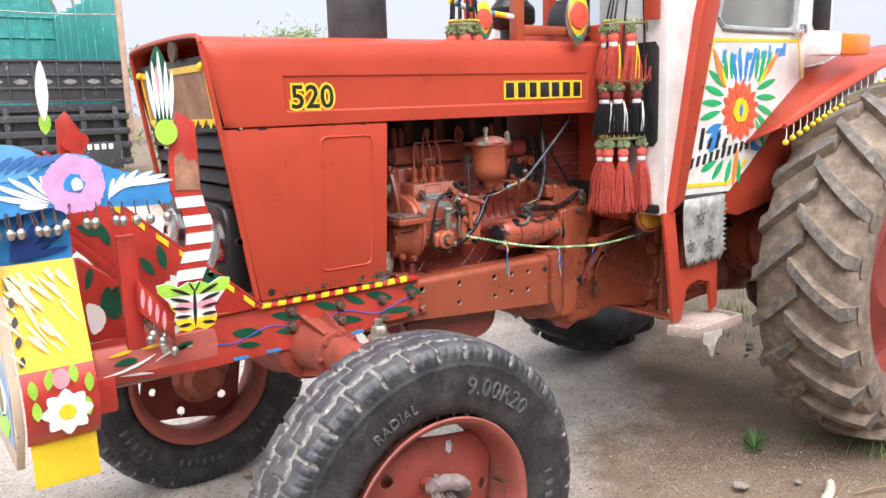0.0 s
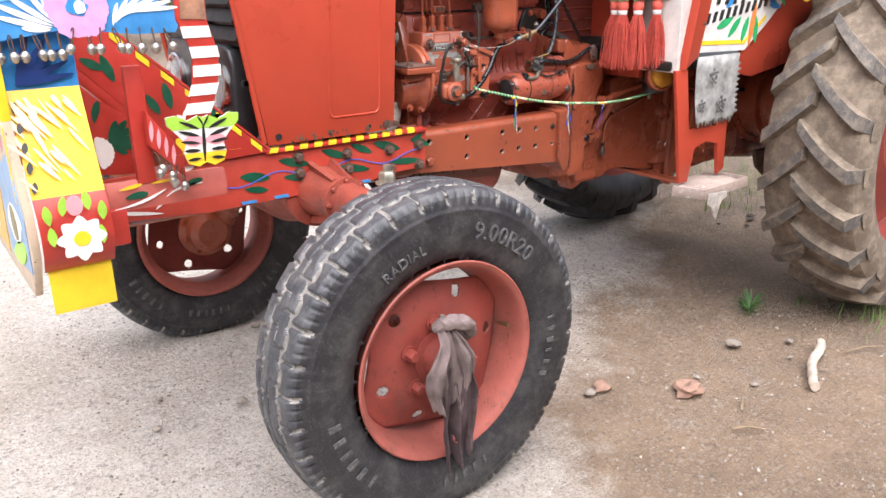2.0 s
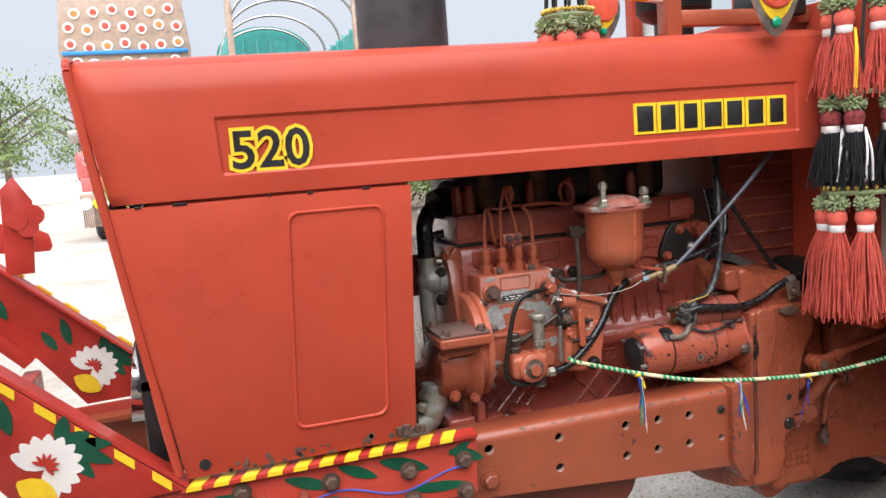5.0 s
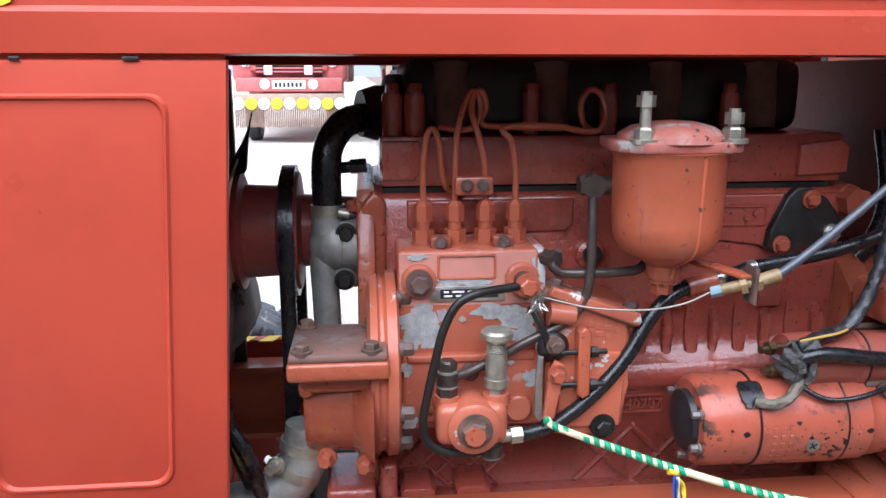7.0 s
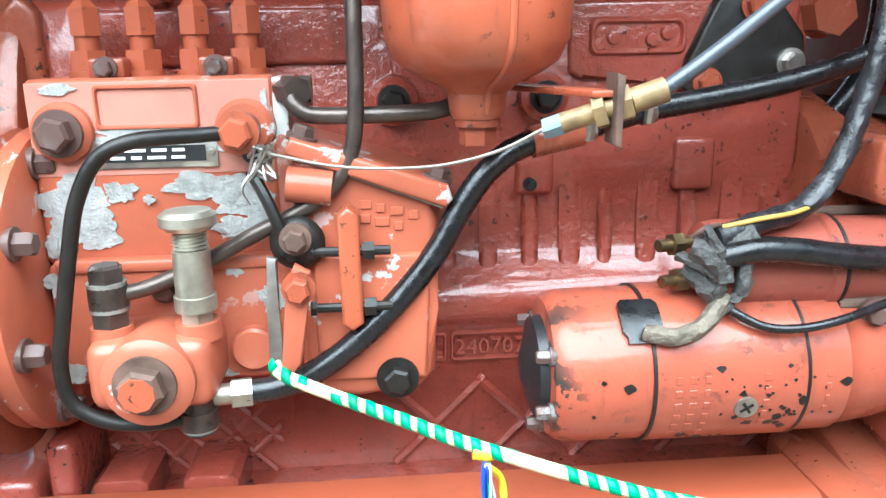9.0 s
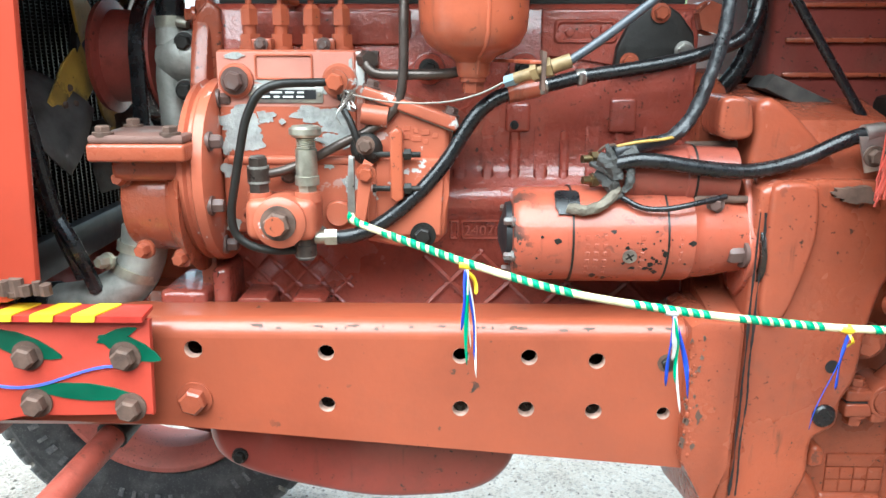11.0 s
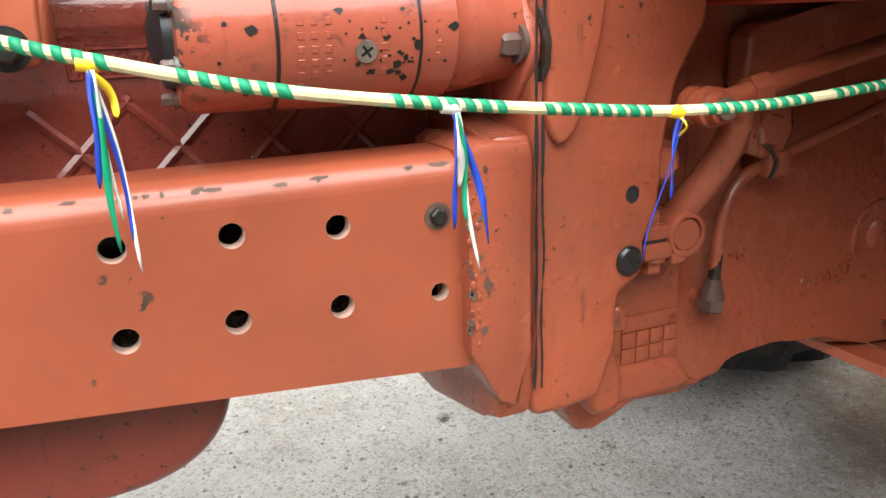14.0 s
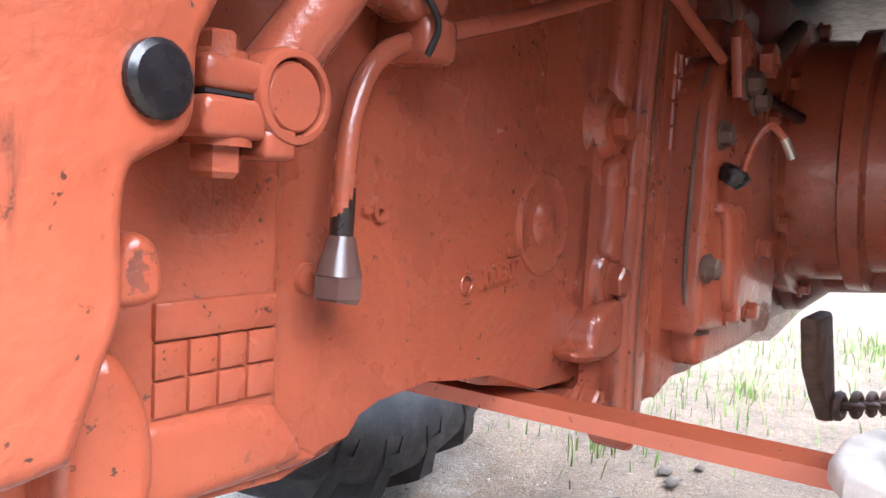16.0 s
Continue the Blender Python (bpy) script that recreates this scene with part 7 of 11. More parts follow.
    box(bm, 1.60, 2.20, -0.24, 0.24, 0.58, 1.15, 0.05, seg=4)
    for z in (0.68, 0.80, 0.92):
        box(bm, 1.64, 2.0, -0.262, -0.23, z, z + 0.05, 0.012)
    part_each("final_drive_case", bm, M_OILY, ax)
    # clutch lever, rods, capped tube
    bm = B()
    tube(bm, [(0.752, -0.236, 0.838), (0.762, -0.244, 0.858), (0.777, -0.258, 0.889), (0.786, -0.272, 0.925), (0.776, -0.287, 0.954), (0.748, -0.298, 0.962)], 0.0180, 20, 8, taper=0.80)
    lathe(bm, [(-0.034, 0.019), (-0.032, 0.0225), (0.0, 0.0235), (0.020, 0.0235), (0.0225, 0.0220), (0.0230, 0.0185), (0.0205, 0.0178), (-0.03, 0.0178)], (0.745, -0.243, 0.829), (0, -1, 0), 40)
    lever = part("clutch_lever", bm, M_CAST, tractor, "cast clutch release lever")
    for x0, x1, z0, z1 in ((0.694, 0.729, 0.8272, 0.8425), (0.694, 0.729, 0.8065, 0.8252), (0.728, 0.748, 0.7985, 0.815)):
        part("clamp_jaw", box(B(), x0, x1, -0.2645, -0.226, z0, z1, 0.004, seg=3), M_CAST, lever)
    bm = B()
    lathe(bm, [(0, 0.0168), (0.085, 0.0168), (0.0865, 0.0155), (0.0865, 0)], (0.745, -0.178, 0.829), (0, -1, 0), 32)
    part("shaft", bm, M_CAST, lever)
    part("nut", hexbolt(B(), (0.712, -0.247, 0.8425), (0, 0, 1), 0.011, 0.009), M_CAST, lever)
    part("bolt", hexbolt(B(), (0.714, -0.247, 0.8065), (0, 0, -1), 0.012, 0.014), M_CAST, lever)
    part("clamp_slot", box(B(), 0.6955, 0.726, -0.2625, -0.234, 0.8253, 0.8271), M_INK, lever)
    bm = B()
    for k, r in enumerate((0.017, 0.014, 0.0185, 0.014)):
        cyl(bm, (0.728, -0.278 - 0.011 * k, 0.962), (0.728, -0.289 - 0.011 * k, 0.962), r, n=22)
    part_each("rod_end", bm, M_CAST, lever)
    part("pin", cyl(B(), (0.728, -0.322, 0.962), (0.728, -0.328, 0.962), 0.0100, n=18), M_RUST, lever)
    bm = B()
    tube(bm, [(0.735, -0.300, 0.963), (0.80, -0.302, 0.978), (0.88, -0.305, 0.996), (1.2, -0.33, 1.066)], 0.010, 12)
    cyl(bm, (0.775, -0.301, 0.972), (0.795, -0.302, 0.976), 0.015, n=6)
    part("clutch_rod", bm, M_CAST, tractor, "red clutch pull rod")
    bm = B()
    tube(bm, [(0.817, -0.228, 0.745), (0.820, -0.227, 0.80), (0.828, -0.226, 0.838), (0.846, -0.226, 0.866), (0.882, -0.228, 0.884), (1.0, -0.235, 0.922), (1.15, -0.25, 0.975), (1.21, -0.26, 0.990), (1.28, -0.27, 0.965), (1.345, -0.275, 0.945)], 0.0068, 14)
    tb = part("drip_tube", bm, M_CAST, tractor, "thin red tube with a hexagon cap")
    bm = B()
    cyl(bm, (0.8155, -0.228, 0.7215), (0.816, -0.228, 0.7245), 0.0130, 0.0152, 6)
    cyl(bm, (0.816, -0.228, 0.7245), (0.8165, -0.228, 0.7370), 0.0152, 0.0152, 6)
    cyl(bm, (0.8165, -0.228, 0.7370), (0.8180, -0.228, 0.7600), 0.0140, 0.0080, 24)
    part("oil_stain", tube(B(), [(0.8175, -0.228, 0.758), (0.8185, -0.2276, 0.772), (0.8198, -0.2268, 0.788)], 0.0072, 14, taper=0.98), M_OIL_AND_SHADE, tb, "black oil stain on the tube")
    part("cap_nut", bm, paint("oily_red", (0.062, 0.024, 0.017), 0.22, 1.2, 0.8, 0.1), tb)
    bm = B()
    box(bm, 0.868, 0.902, -0.246, -0.20, 0.868, 0.898, 0.007, seg=3)
    part("tube_clip", bm, M_CAST, tb)
    part("clip_spring", tube(B(), [(0.853, -0.226, 0.915), (0.862, -0.246, 0.905), (0.872, -0.250, 0.888), (0.868, -0.246, 0.870)], 0.0022, 8), M_DARK, tb)
    part("bolt", hexbolt(B(), (0.868, -0.226, 0.922), (0, -1, 0), 0.020, 0.018), M_CAST, gb)
    part("bolt", hexbolt(B(), (0.712, -0.25, 0.905), (-0.2, -1, 0), 0.018, 0.016), M_CAST, ch)
    # arch of the pedal bracket
    bm = B()
    prism(bm, [(0.838, 0.90), (0.829, 0.978), (0.829, 1.018), (0.840, 1.031), (0.907, 1.043), (1.034, 1.062), (1.135, 1.070), (1.30, 1.074), (1.30, 1.036), (1.141, 1.033), (1.077, 1.035), (0.992, 1.028), (0.945, 1.012), (0.911, 0.994), (0.881, 0.970), (0.885, 0.950), (0.905, 0.925), (0.890, 0.895), (0.862, 0.890)], -0.243, -0.210, "y", 0.008, 4)
    part("pedal_bracket", bm, M_CAST, tractor, "arched red casting over the gearbox")
    LIFT[0] = 0.0065
    # front axle: beam, telescopic ends, king pins, drive shaft
    bm = B()
    half = [(0.0, 0.135), (0.16, 0.135), (0.24, 0.115), (0.30, 0.100), (0.302, 0.112), (0.322, 0.112), (0.324, 0.078), (0.40, 0.066), (0.47, 0.058), (0.472, 0.070), (0.49, 0.070), (0.492, 0.057), (0.60, 0.055), (0.66, 0.052)]
    lathe(bm, [(-h, r) for h, r in half[:0:-1]] + half, (-0.53, 0, 0.812), (0, 1, 0), 36)
    webs = B()
    for s in (-1, 1):
        for a in (20, 65, 110, 250, 295, 340):
            c, q = math.cos(radians(a)), math.sin(radians(a))
            vs = [webs.verts.new((-0.53 + (r * c) - w * q, s * y, 0.812 + r * q + w * c)) for w in (-0.007, 0.007) for y, r in ((0.327, 0.06), (0.327, 0.104), (0.46, 0.068), (0.46, 0.045))]
            bmesh.ops.convex_hull(webs, input=vs)
    dull = paint("dusty_axle_red", (0.28, 0.046, 0.024), 0.45, 0.8, 0.6, 0.5, 45, coat=0.05)
    axle = part("front_axle", bm, dull, tractor, "dusty red front axle casing with bolted flanges")
    part_each("axle_web", webs, dull, axle)
    for s in (-1, 1):
        for a in range(0, 360, 45):
            part("flange_bolt", hexbolt(B(), (-0.53 + 0.062 * math.cos(radians(a)), s * 0.49, 0.812 + 0.062 * math.sin(radians(a))), (0, s, 0), 0.008, 0.008), dull, axle)
    for s in (-1, 1):
        bm = B()
        lathe(bm, [(0.50, 0.04), (0.55, 0.055), (0.72, 0.058), (0.80, 0.052), (0.84, 0.058), (0.86, 0.05)], (-0.475, s * 0.62, 0), (0, 0, 1), 24)
        kp = part("king_pin", bm, M_CAST, axle)
        bm = B()
        cyl(bm, (-0.475, s * 0.62, 0.86), (-0.475, s * 0.62, 0.885), 0.024, n=18)
        hexbolt(bm, (-0.475, s * 0.62, 0.885), (0, 0, 1), 0.024, 0.03)
        cyl(bm, (-0.475, s * 0.62, 0.915), (-0.475, s * 0.62, 0.935), 0.012, n=12)
        part("king_pin_cap", bm, M_ZINC, kp)
        bm = B()
        tube(bm, [(-0.475, s * 0.62, 0.55), (-0.48, s * 0.68, 0.48), (-0.48, s * 0.74, 0.452)], 0.055, 14)
        part("stub_axle", bm, M_CAST, axle)
        bm = B()
        tube(bm, [(-0.232, s * 0.12, 0.768), (-0.246, s * 0.20, 0.748), (-0.293, s * 0.56, 0.705)], 0.0175, 16, smooth=False)
        rod = part("steering_rod", bm, dull, axle)
        part("rod_end", lathe(B(), [(0.0, 0.019), (0.012, 0.027), (0.03, 0.030), (0.045, 0.025), (0.06, 0.022), (0.10, 0.021)], (-0.285, s * 0.50, 0.712), (-0.13, s * 1.0, -0.12), 16), M_RUST, rod, "greasy rusty rod end")
        part("rod_clamp", cyl(B(), (-0.234, s * 0.13, 0.766), (-0.250, s * 0.225, 0.745), 0.022, n=14), M_DARK, rod, "greasy dark clamp")
        part("ball_joint", lathe(B(), [(-0.035, 0.012), (-0.02, 0.026), (0.0, 0.028), (0.02, 0.024), (0.032, 0.030), (0.05, 0.030), (0.058, 0.018)], (-0.305, s * 0.605, 0.70), (0, 0, 1), 20), M_DARK, rod, "greasy dark joint boot")
        part("joint_eye", lathe(B(), [(0.0, 0.026), (0.008, 0.032), (0.03, 0.032), (0.042, 0.025)], (-0.305, s * 0.605, 0.757), (0, 0, 1), 20), M_CAST, rod)
        part("castle_nut", cyl(B(), (-0.305, s * 0.605, 0.797), (-0.305, s * 0.605, 0.828), 0.016, n=6), M_ZINC, rod)
        bm = B()
        prism(bm, [(-0.31, s * 0.62), (-0.31, s * 0.585), (-0.38, s * 0.57), (-0.50, s * 0.58), (-0.50, s * 0.66), (-0.38, s * 0.63)], 0.762, 0.790, "z", 0.006)
        part("steering_arm", bm, M_CAST, rod)
    # rear hump of the transmission, and a dark plate added to block the sky
    bm = prism(B(), [(1.42, 0.62), (1.42, 1.0), (1.55, 1.06), (2.20, 1.06), (2.28, 0.95), (2.28, 0.60), (1.9, 0.55)], -0.235, 0.235, "y", 0.03, 3)
    hump = part("transmission_rear", bm, M_CAST, tractor, "red rear transmission housing")
    for s in (-1, 1):
        part("axle_sleeve", lathe(B(), [(0.23, 0.215), (0.27, 0.215), (0.275, 0.19), (0.34, 0.185), (0.345, 0.20), (0.37, 0.20), (0.375, 0.17), (0.52, 0.16)], (1.86, 0, 0.86), (0, s, 0), 40), M_CAST, hump)
        for k in range(6):
            a = radians(30 + 60 * k)
            part("sleeve_bolt", hexbolt(B(), (1.86 + 0.205 * math.cos(a), s * 0.27, 0.86 + 0.205 * math.sin(a)), (0, s, 0), 0.012, 0.012), M_CAST, hump)
    # Made-up dark box: keeps light off the space above the gearbox.
    part("light_block_box", box(B(), 0.735, 0.80, -0.30, 0.30, 1.085, 1.19, 0.01), M_DARK, tractor, "dark box added to block light above the gearbox")
    # Made-up plate: hides the sky and gives the dark under the cab.
    part("sky_gap_plate", box(B(), 1.50, 2.35, -0.548, 0.548, 1.10, 1.14, 0.01), M_DARK, tractor, "dark plate added to close the bright gap over the rear axle")
    # flat red bar to the step
    bm = B()
    a, b = Vector((1.085, -0.03, 0.598)), Vector((1.112, -0.50, 0.592))
    d = (b - a).normalized()
    w = Vector((0, 0, 1)).cross(d).normalized() * 0.022
    vs = [bm.verts.new(p + o + Vector((0, 0, h))) for p in (a, b) for o in (w, -w) for h in (-0.007, 0.007)]
    bmesh.ops.convex_hull(bm, input=vs)
    part("step_bar", bm, M_RED, tractor, "flat red bar bracing the step")


LIFT[0] = 0.0065
build_underside()
LIFT[0] = 0.0

# ---- painted front guard ----


def plane(o, u, v):
    """A local xy plane for painted shapes: origin, and the directions of its x and y."""
    u, v = Vector(u).normalized(), Vector(v).normalized()
    w = u.cross(v)
    return Matrix(((u.x, v.x, w.x, o[0]), (u.y, v.y, w.y, o[1]), (u.z, v.z, w.z, o[2]), (0, 0, 0, 1)))


def leaf_pts(x, y, angle, length, width, tip=0.5):
    """A brush stroke shaped like a leaf, from its root at (x, y)."""
    out = []
    for t, w in ((0, 0.12), (0.2, 0.7), (0.45, 1.0), (0.7, 0.85), (0.9, 0.45), (1.0, 0.1)):
        out.append((t * length, w * width / 2))
    out += [(a, -b) for a, b in out[::-1]]
    c, s = math.cos(radians(angle)), math.sin(radians(angle))
    return [(x + a * c - b * s, y + a * s + b * c) for a, b in out]


def strokes(name, mat, m, parent, shapes, lift=0.0, label=""):
    """Each brush stroke of one colour on one panel."""
    for i, s in enumerate(shapes):
        bm = B()
        slab(bm, s, m, 0.0011 + 0.00003 * i, lift)
        ob = part(name, bm, mat, parent, label)
    return ob


def disc_pts(x, y, r, n=18, sy=1.0, wob=0.0, seed=0):
    rnd = random.Random(seed)
    return [(x + r * (1 + wob * (rnd.random() - 0.5)) * math.cos(2 * math.pi * i / n), y + sy * r * (1 + wob * (rnd.random() - 0.5)) * math.sin(2 * math.pi * i / n)) for i in range(n)]


def daisy(m, x, y, r, petal, centre, parent, n=9, lift=0.001, spread=360, a0=0, sy=1.0):
    strokes("painted_flower", petal, m, parent, [leaf_pts(x, y, a0 + spread * i / n, r, r * 5.5 / n) for i in range(n)], lift)
    if centre:
        strokes("flower_centre", centre, m, parent, [disc_pts(x, y, r * 0.33, 16, sy, 0.1)], lift + 0.002)


guard = thing("bumper_guard", "hand-painted red, blue and yellow front bumper guard with flowers", "bumper")
NEARP = ((1, 0, 0), (0, 0, 1))


def build_guard():
    # long side plates bolted over the rails
    for s in (-1, 1):
        y = s * 0.332
        bm = B()
        prism(bm, [(-0.140, 0.955), (-0.146, 0.836), (-0.30, 0.836), (-0.36, 0.818), (-0.87, 0.815), (-1.20, 0.835), (-1.20, 0.945), (-0.69, 0.958)], y, s * 0.322, "y", 0.002)
        plate = part("side_plate", bm, plain("orange_red_paint", (0.41, 0.048, 0.028), 0.4, 0, 0.2, 12, 0.1), guard, "red side plate with painted vines")
        bm = B()
        prism(bm, [(s * 0.345, 0.956), (s * 0.345, 0.963), (s * 0.312, 0.966), (s * 0.312, 0.960)], -0.70, -0.142, "x", 0.002)
        lip = part("top_lip", bm, M_MAROON, plate)
        m = plane((-0.70, s * 0.345, 0.9630), (1, 0, 0), (0, 1, 0.09)) if s < 0 else plane((-0.70, 0.30, 0.9655), (1, 0, 0), (0, 1, 0))
        strokes("yellow_stripe", M_YELLOW, m, plate, [[(0.01 + 0.047 * i, 0.0), (0.036 + 0.047 * i, 0.0), (0.053 + 0.047 * i, 0.031), (0.027 + 0.047 * i, 0.031)] for i in range(11)], 0.001)
        if s > 0:
            continue
        strokes("yellow_stripe", M_YELLOW, plane((-0.70, -0.3455, 0.957), *NEARP), plate, [[(0.008 + 0.047 * i, 0.0), (0.034 + 0.047 * i, 0.0), (0.036 + 0.047 * i, 0.008), (0.010 + 0.047 * i, 0.008)] for i in range(11)], 0.0005)
        m = plane((0, y, 0), *NEARP)
        greens = []
        for x, z, a, l, w in ((-0.20, 0.935, -22, 0.075, 0.026), (-0.155, 0.945, 200, 0.05, 0.014), (-0.34, 0.94, -18, 0.10, 0.028), (-0.165, 0.862, 176, 0.12, 0.022), (-0.42, 0.945, -25, 0.08, 0.022), (-0.52, 0.94, -20, 0.09, 0.024), (-0.36, 0.86, 168, 0.11, 0.024), (-0.55, 0.865, 172, 0.10, 0.024), (-0.66, 0.93, -14, 0.10, 0.026), (-0.78, 0.90, -10, 0.09, 0.03), (-0.70, 0.85, 170, 0.07, 0.02), (-1.0, 0.90, 5, 0.06, 0.022), (-1.08, 0.885, 10, 0.05, 0.02)):
            greens.append(leaf_pts(x, z, a, l, w))
        strokes("painted_leaf", M_GREEN, m, plate, greens, 0.0008)
        wave = []
        n = 56
        for i in range(n):
            x0, x1 = -0.86 + 0.70 * i / n, -0.86 + 0.70 * (i + 1) / n
            z0, z1 = 0.885 + 0.014 * math.sin(x0 * 26), 0.885 + 0.014 * math.sin(x1 * 26)
            wave.append((x0, z0))
        wave = [(x, z + 0.0016) for x, z in wave] + [(x, z - 0.0016) for x, z in wave[::-1]]
        strokes("painted_vine", plain("violet_blue_paint", (0.09, 0.13, 0.50), 0.4, 0, 0.15), m, plate, [wave], 0.002)
        strokes("blue_dash", M_LBLUE, m, plate, [[(x, 0.819), (x + 0.045, 0.819), (x + 0.04, 0.828), (x - 0.004, 0.828)] for x in (-0.40, -0.50, -0.58, -0.68, -0.78)], 0.0008)
        strokes("white_curl", M_WHITE, m, plate, [leaf_pts(-0.98, 0.925, 20, 0.08, 0.022), leaf_pts(-1.14, 0.86, -10, 0.14, 0.010), leaf_pts(-1.02, 0.85, 40, 0.07, 0.010)], 0.002)
        for x, z in ((-0.171, 0.905), (-0.171, 0.841), (-0.284, 0.905), (-0.281, 0.846), (-0.436, 0.913), (-0.434, 0.866), (-0.598, 0.925), (-0.598, 0.878)):
            part("bolt", hexbolt(B(), (x, y, z + 0.006), (0, -1, 0), 0.0135, 0.014), M_RUST, plate, "rusty hexagon bolt")
    # gussets: sloping channels up to the uprights
    for s in (-1, 1):
        y = s * 0.345
        bm = B()
        prism(bm, [(-0.69, 0.962), (-1.20, 1.425), (-1.20, 1.27), (-1.03, 1.09), (-0.93, 0.955)], y, s * 0.335, "y", 0.002)
        g = part("gusset", bm, M_MAROON, guard, "red gusset plate with a big white daisy")
        bm = B()
        pa, pb = Vector((-0.69, y, 0.965)), Vector((-1.20, y, 1.428))
        n = Vector((-0.463, 0, -0.51)).normalized()
        vs = [bm.verts.new(p + Vector((0, d, 0)) + k * Vector((0.67, 0, 0.74))) for p in (pa, pb) for d in (0, -s * 0.05) for k in (0, 0.006)]
        bmesh.ops.convex_hull(bm, input=vs)
        part("top_lip", bm, M_MAROON, g)
        m = plane((-0.69, y - 0.0 if s > 0 else y, 0.962), (-0.51, 0, 0.463), (0.463, 0, 0.51)) if s > 0 else plane((-0.69, y, 0.962), (-0.51, 0, 0.463), (-0.463, 0, -0.51))
        strokes("yellow_stripe", M_YELLOW, m, g, [[(0.03 + 0.075 * i, 0.001), (0.07 + 0.075 * i, 0.001), (0.06 + 0.075 * i, 0.014), (0.02 + 0.075 * i, 0.014)] for i in range(8)], 0.001)
        m = plane((0, -0.345, 0), *NEARP) if s < 0 else plane((0, 0.335, 0), *NEARP)
        for k in range(1):
            daisy(m, -0.905, 1.045, 0.058, M_WHITE, None, g, 11, 0.001, 250, -80)
            strokes("painted_flower", M_MAROON, m, g, [leaf_pts(-0.905, 1.05, a, 0.022, 0.006) for a in range(-60, 160, 30)], 0.004)
            strokes("flower_centre", M_YELLOW, m, g, [leaf_pts(-0.95, 1.03, -38, 0.07, 0.045)], 0.005)
        strokes("painted_leaf", M_GREEN, m, g, [leaf_pts(-0.88, 1.08, a, l, 0.026) for a, l in ((-55, 0.08), (-30, 0.09), (-8, 0.08), (15, 0.05), (75, 0.05))] + [leaf_pts(-0.95, 1.11, 100, 0.07, 0.024), leaf_pts(-0.98, 1.10, 120, 0.06, 0.022), leaf_pts(-1.08, 1.19, 110, 0.07, 0.024), leaf_pts(-1.1, 1.22, 150, 0.06, 0.022)], 0.001)
        bm = B()
        prism(bm, [(-1.03, 1.09), (-1.20, 1.27), (-1.20, 1.235), (-1.05, 1.075)], y, s * 0.29, "y", 0.002)
        part("arm_lip", bm, M_MAROON, g)
        # upright with a painted spear leaf
        bm = B()
        prism(bm, [(-1.06, 1.30), (-1.0, 1.30), (-0.985, 1.47), (-1.02, 1.53), (-1.05, 1.50)], s * 0.30, s * 0.31, "y", 0.002) if s > 0 else box(bm, -1.125, -1.085, -0.61, -0.59, 0.99, 1.25, 0.003)
        part("upright", bm, M_MAROON, guard)
        if s > 0:
            bm = B()
            slab(bm, leaf_pts(-1.085, 1.50, 88, 0.18, 0.035), plane((0, 0.29, 0), *NEARP), 0.008)
            part("spear_leaf", bm, M_WHITE, guard, "white spear-shaped metal leaf")
            bm = B()
            slab(bm, leaf_pts(-1.085, 1.46, 88, 0.07, 0.035), plane((0, 0.286, 0), *NEARP), 0.003)
            part("leaf_calyx", bm, M_LGREEN, guard)
            for cx, cz in ((-1.02, 1.43), (-0.985, 1.437), (-1.0, 1.41)):
                bm = B()
                slab(bm, disc_pts(cx, cz, 0.024), plane((0, 0.298 + 0.06 * (cx + 1.02), 0), *NEARP), 0.006)
                part("red_petal", bm, M_MAROON, guard)
    # cross members
    bm = B()
    box(bm, -1.215, -1.16, -0.62, 0.62, 0.86, 0.945, 0.006)
    part("cross_beam", bm, M_MAROON, guard)
    bm = B()
    box(bm, -1.06, -1.02, -0.335, 0.335, 1.0, 1.06, 0.006)
    part("cross_beam", bm, M_MAROON, guard)
    # far wing, simple echo of the near one
    for s in (-1, 1):
        y = s * 0.66
        wing = [(-1.365, 1.315), (-1.235, 1.335), (-1.10, 1.318), (-1.02, 1.318), (-1.012, 1.33), (-1.018, 1.365), (-1.05, 1.385), (-1.11, 1.392), (-1.15, 1.41), (-1.18, 1.432), (-1.215, 1.438), (-1.25, 1.425), (-1.28, 1.41), (-1.30, 1.44), (-1.33, 1.458), (-1.365, 1.465)]
        bm = B()
        prism(bm, wing, y, y + s * 0.006, "y", 0.001)
        w = part("wing_panel", bm, M_LBLUE if s < 0 else M_MAROON, guard, "blue wing panel with a pink painted flower" if s < 0 else "")
        # sloping band: plate, yellow slope, flowered drum, flap
        prof = [(-0.640, 1.335), (-0.640, 1.222), (-0.720, 1.018), (-0.738, 0.985), (-0.745, 0.945), (-0.735, 0.90), (-0.712, 0.865), (-0.70, 0.86)]
        bounds = ((0, 2, M_BLUE, "blue_plate"), (1, 3, M_YELLOW, "yellow_slope"), (2, 8, M_MAROON, "flower_drum"))
        for a, b, mat, name in bounds:
            bm = B()
            outer = [(s * -q[0] if s > 0 else q[0], q[1]) for q in prof[a:b]]
            inner = [(q[0] - s * 0.006, q[1]) for q in outer[::-1]]
            prism(bm, outer + inner, -1.358, -1.222, "x")
            part(name, bm, mat, guard)
        bm = B()
        box(bm, -1.352, -1.228, y - s * -0.038, y - s * -0.042, 0.765, 0.875, 0.0008)
        part("flap", bm, M_YELLOW, guard, "yellow rubber flap")
    m = plane((0, -0.66 - 0.006, 0), *NEARP)
    rndm = random.Random(3)
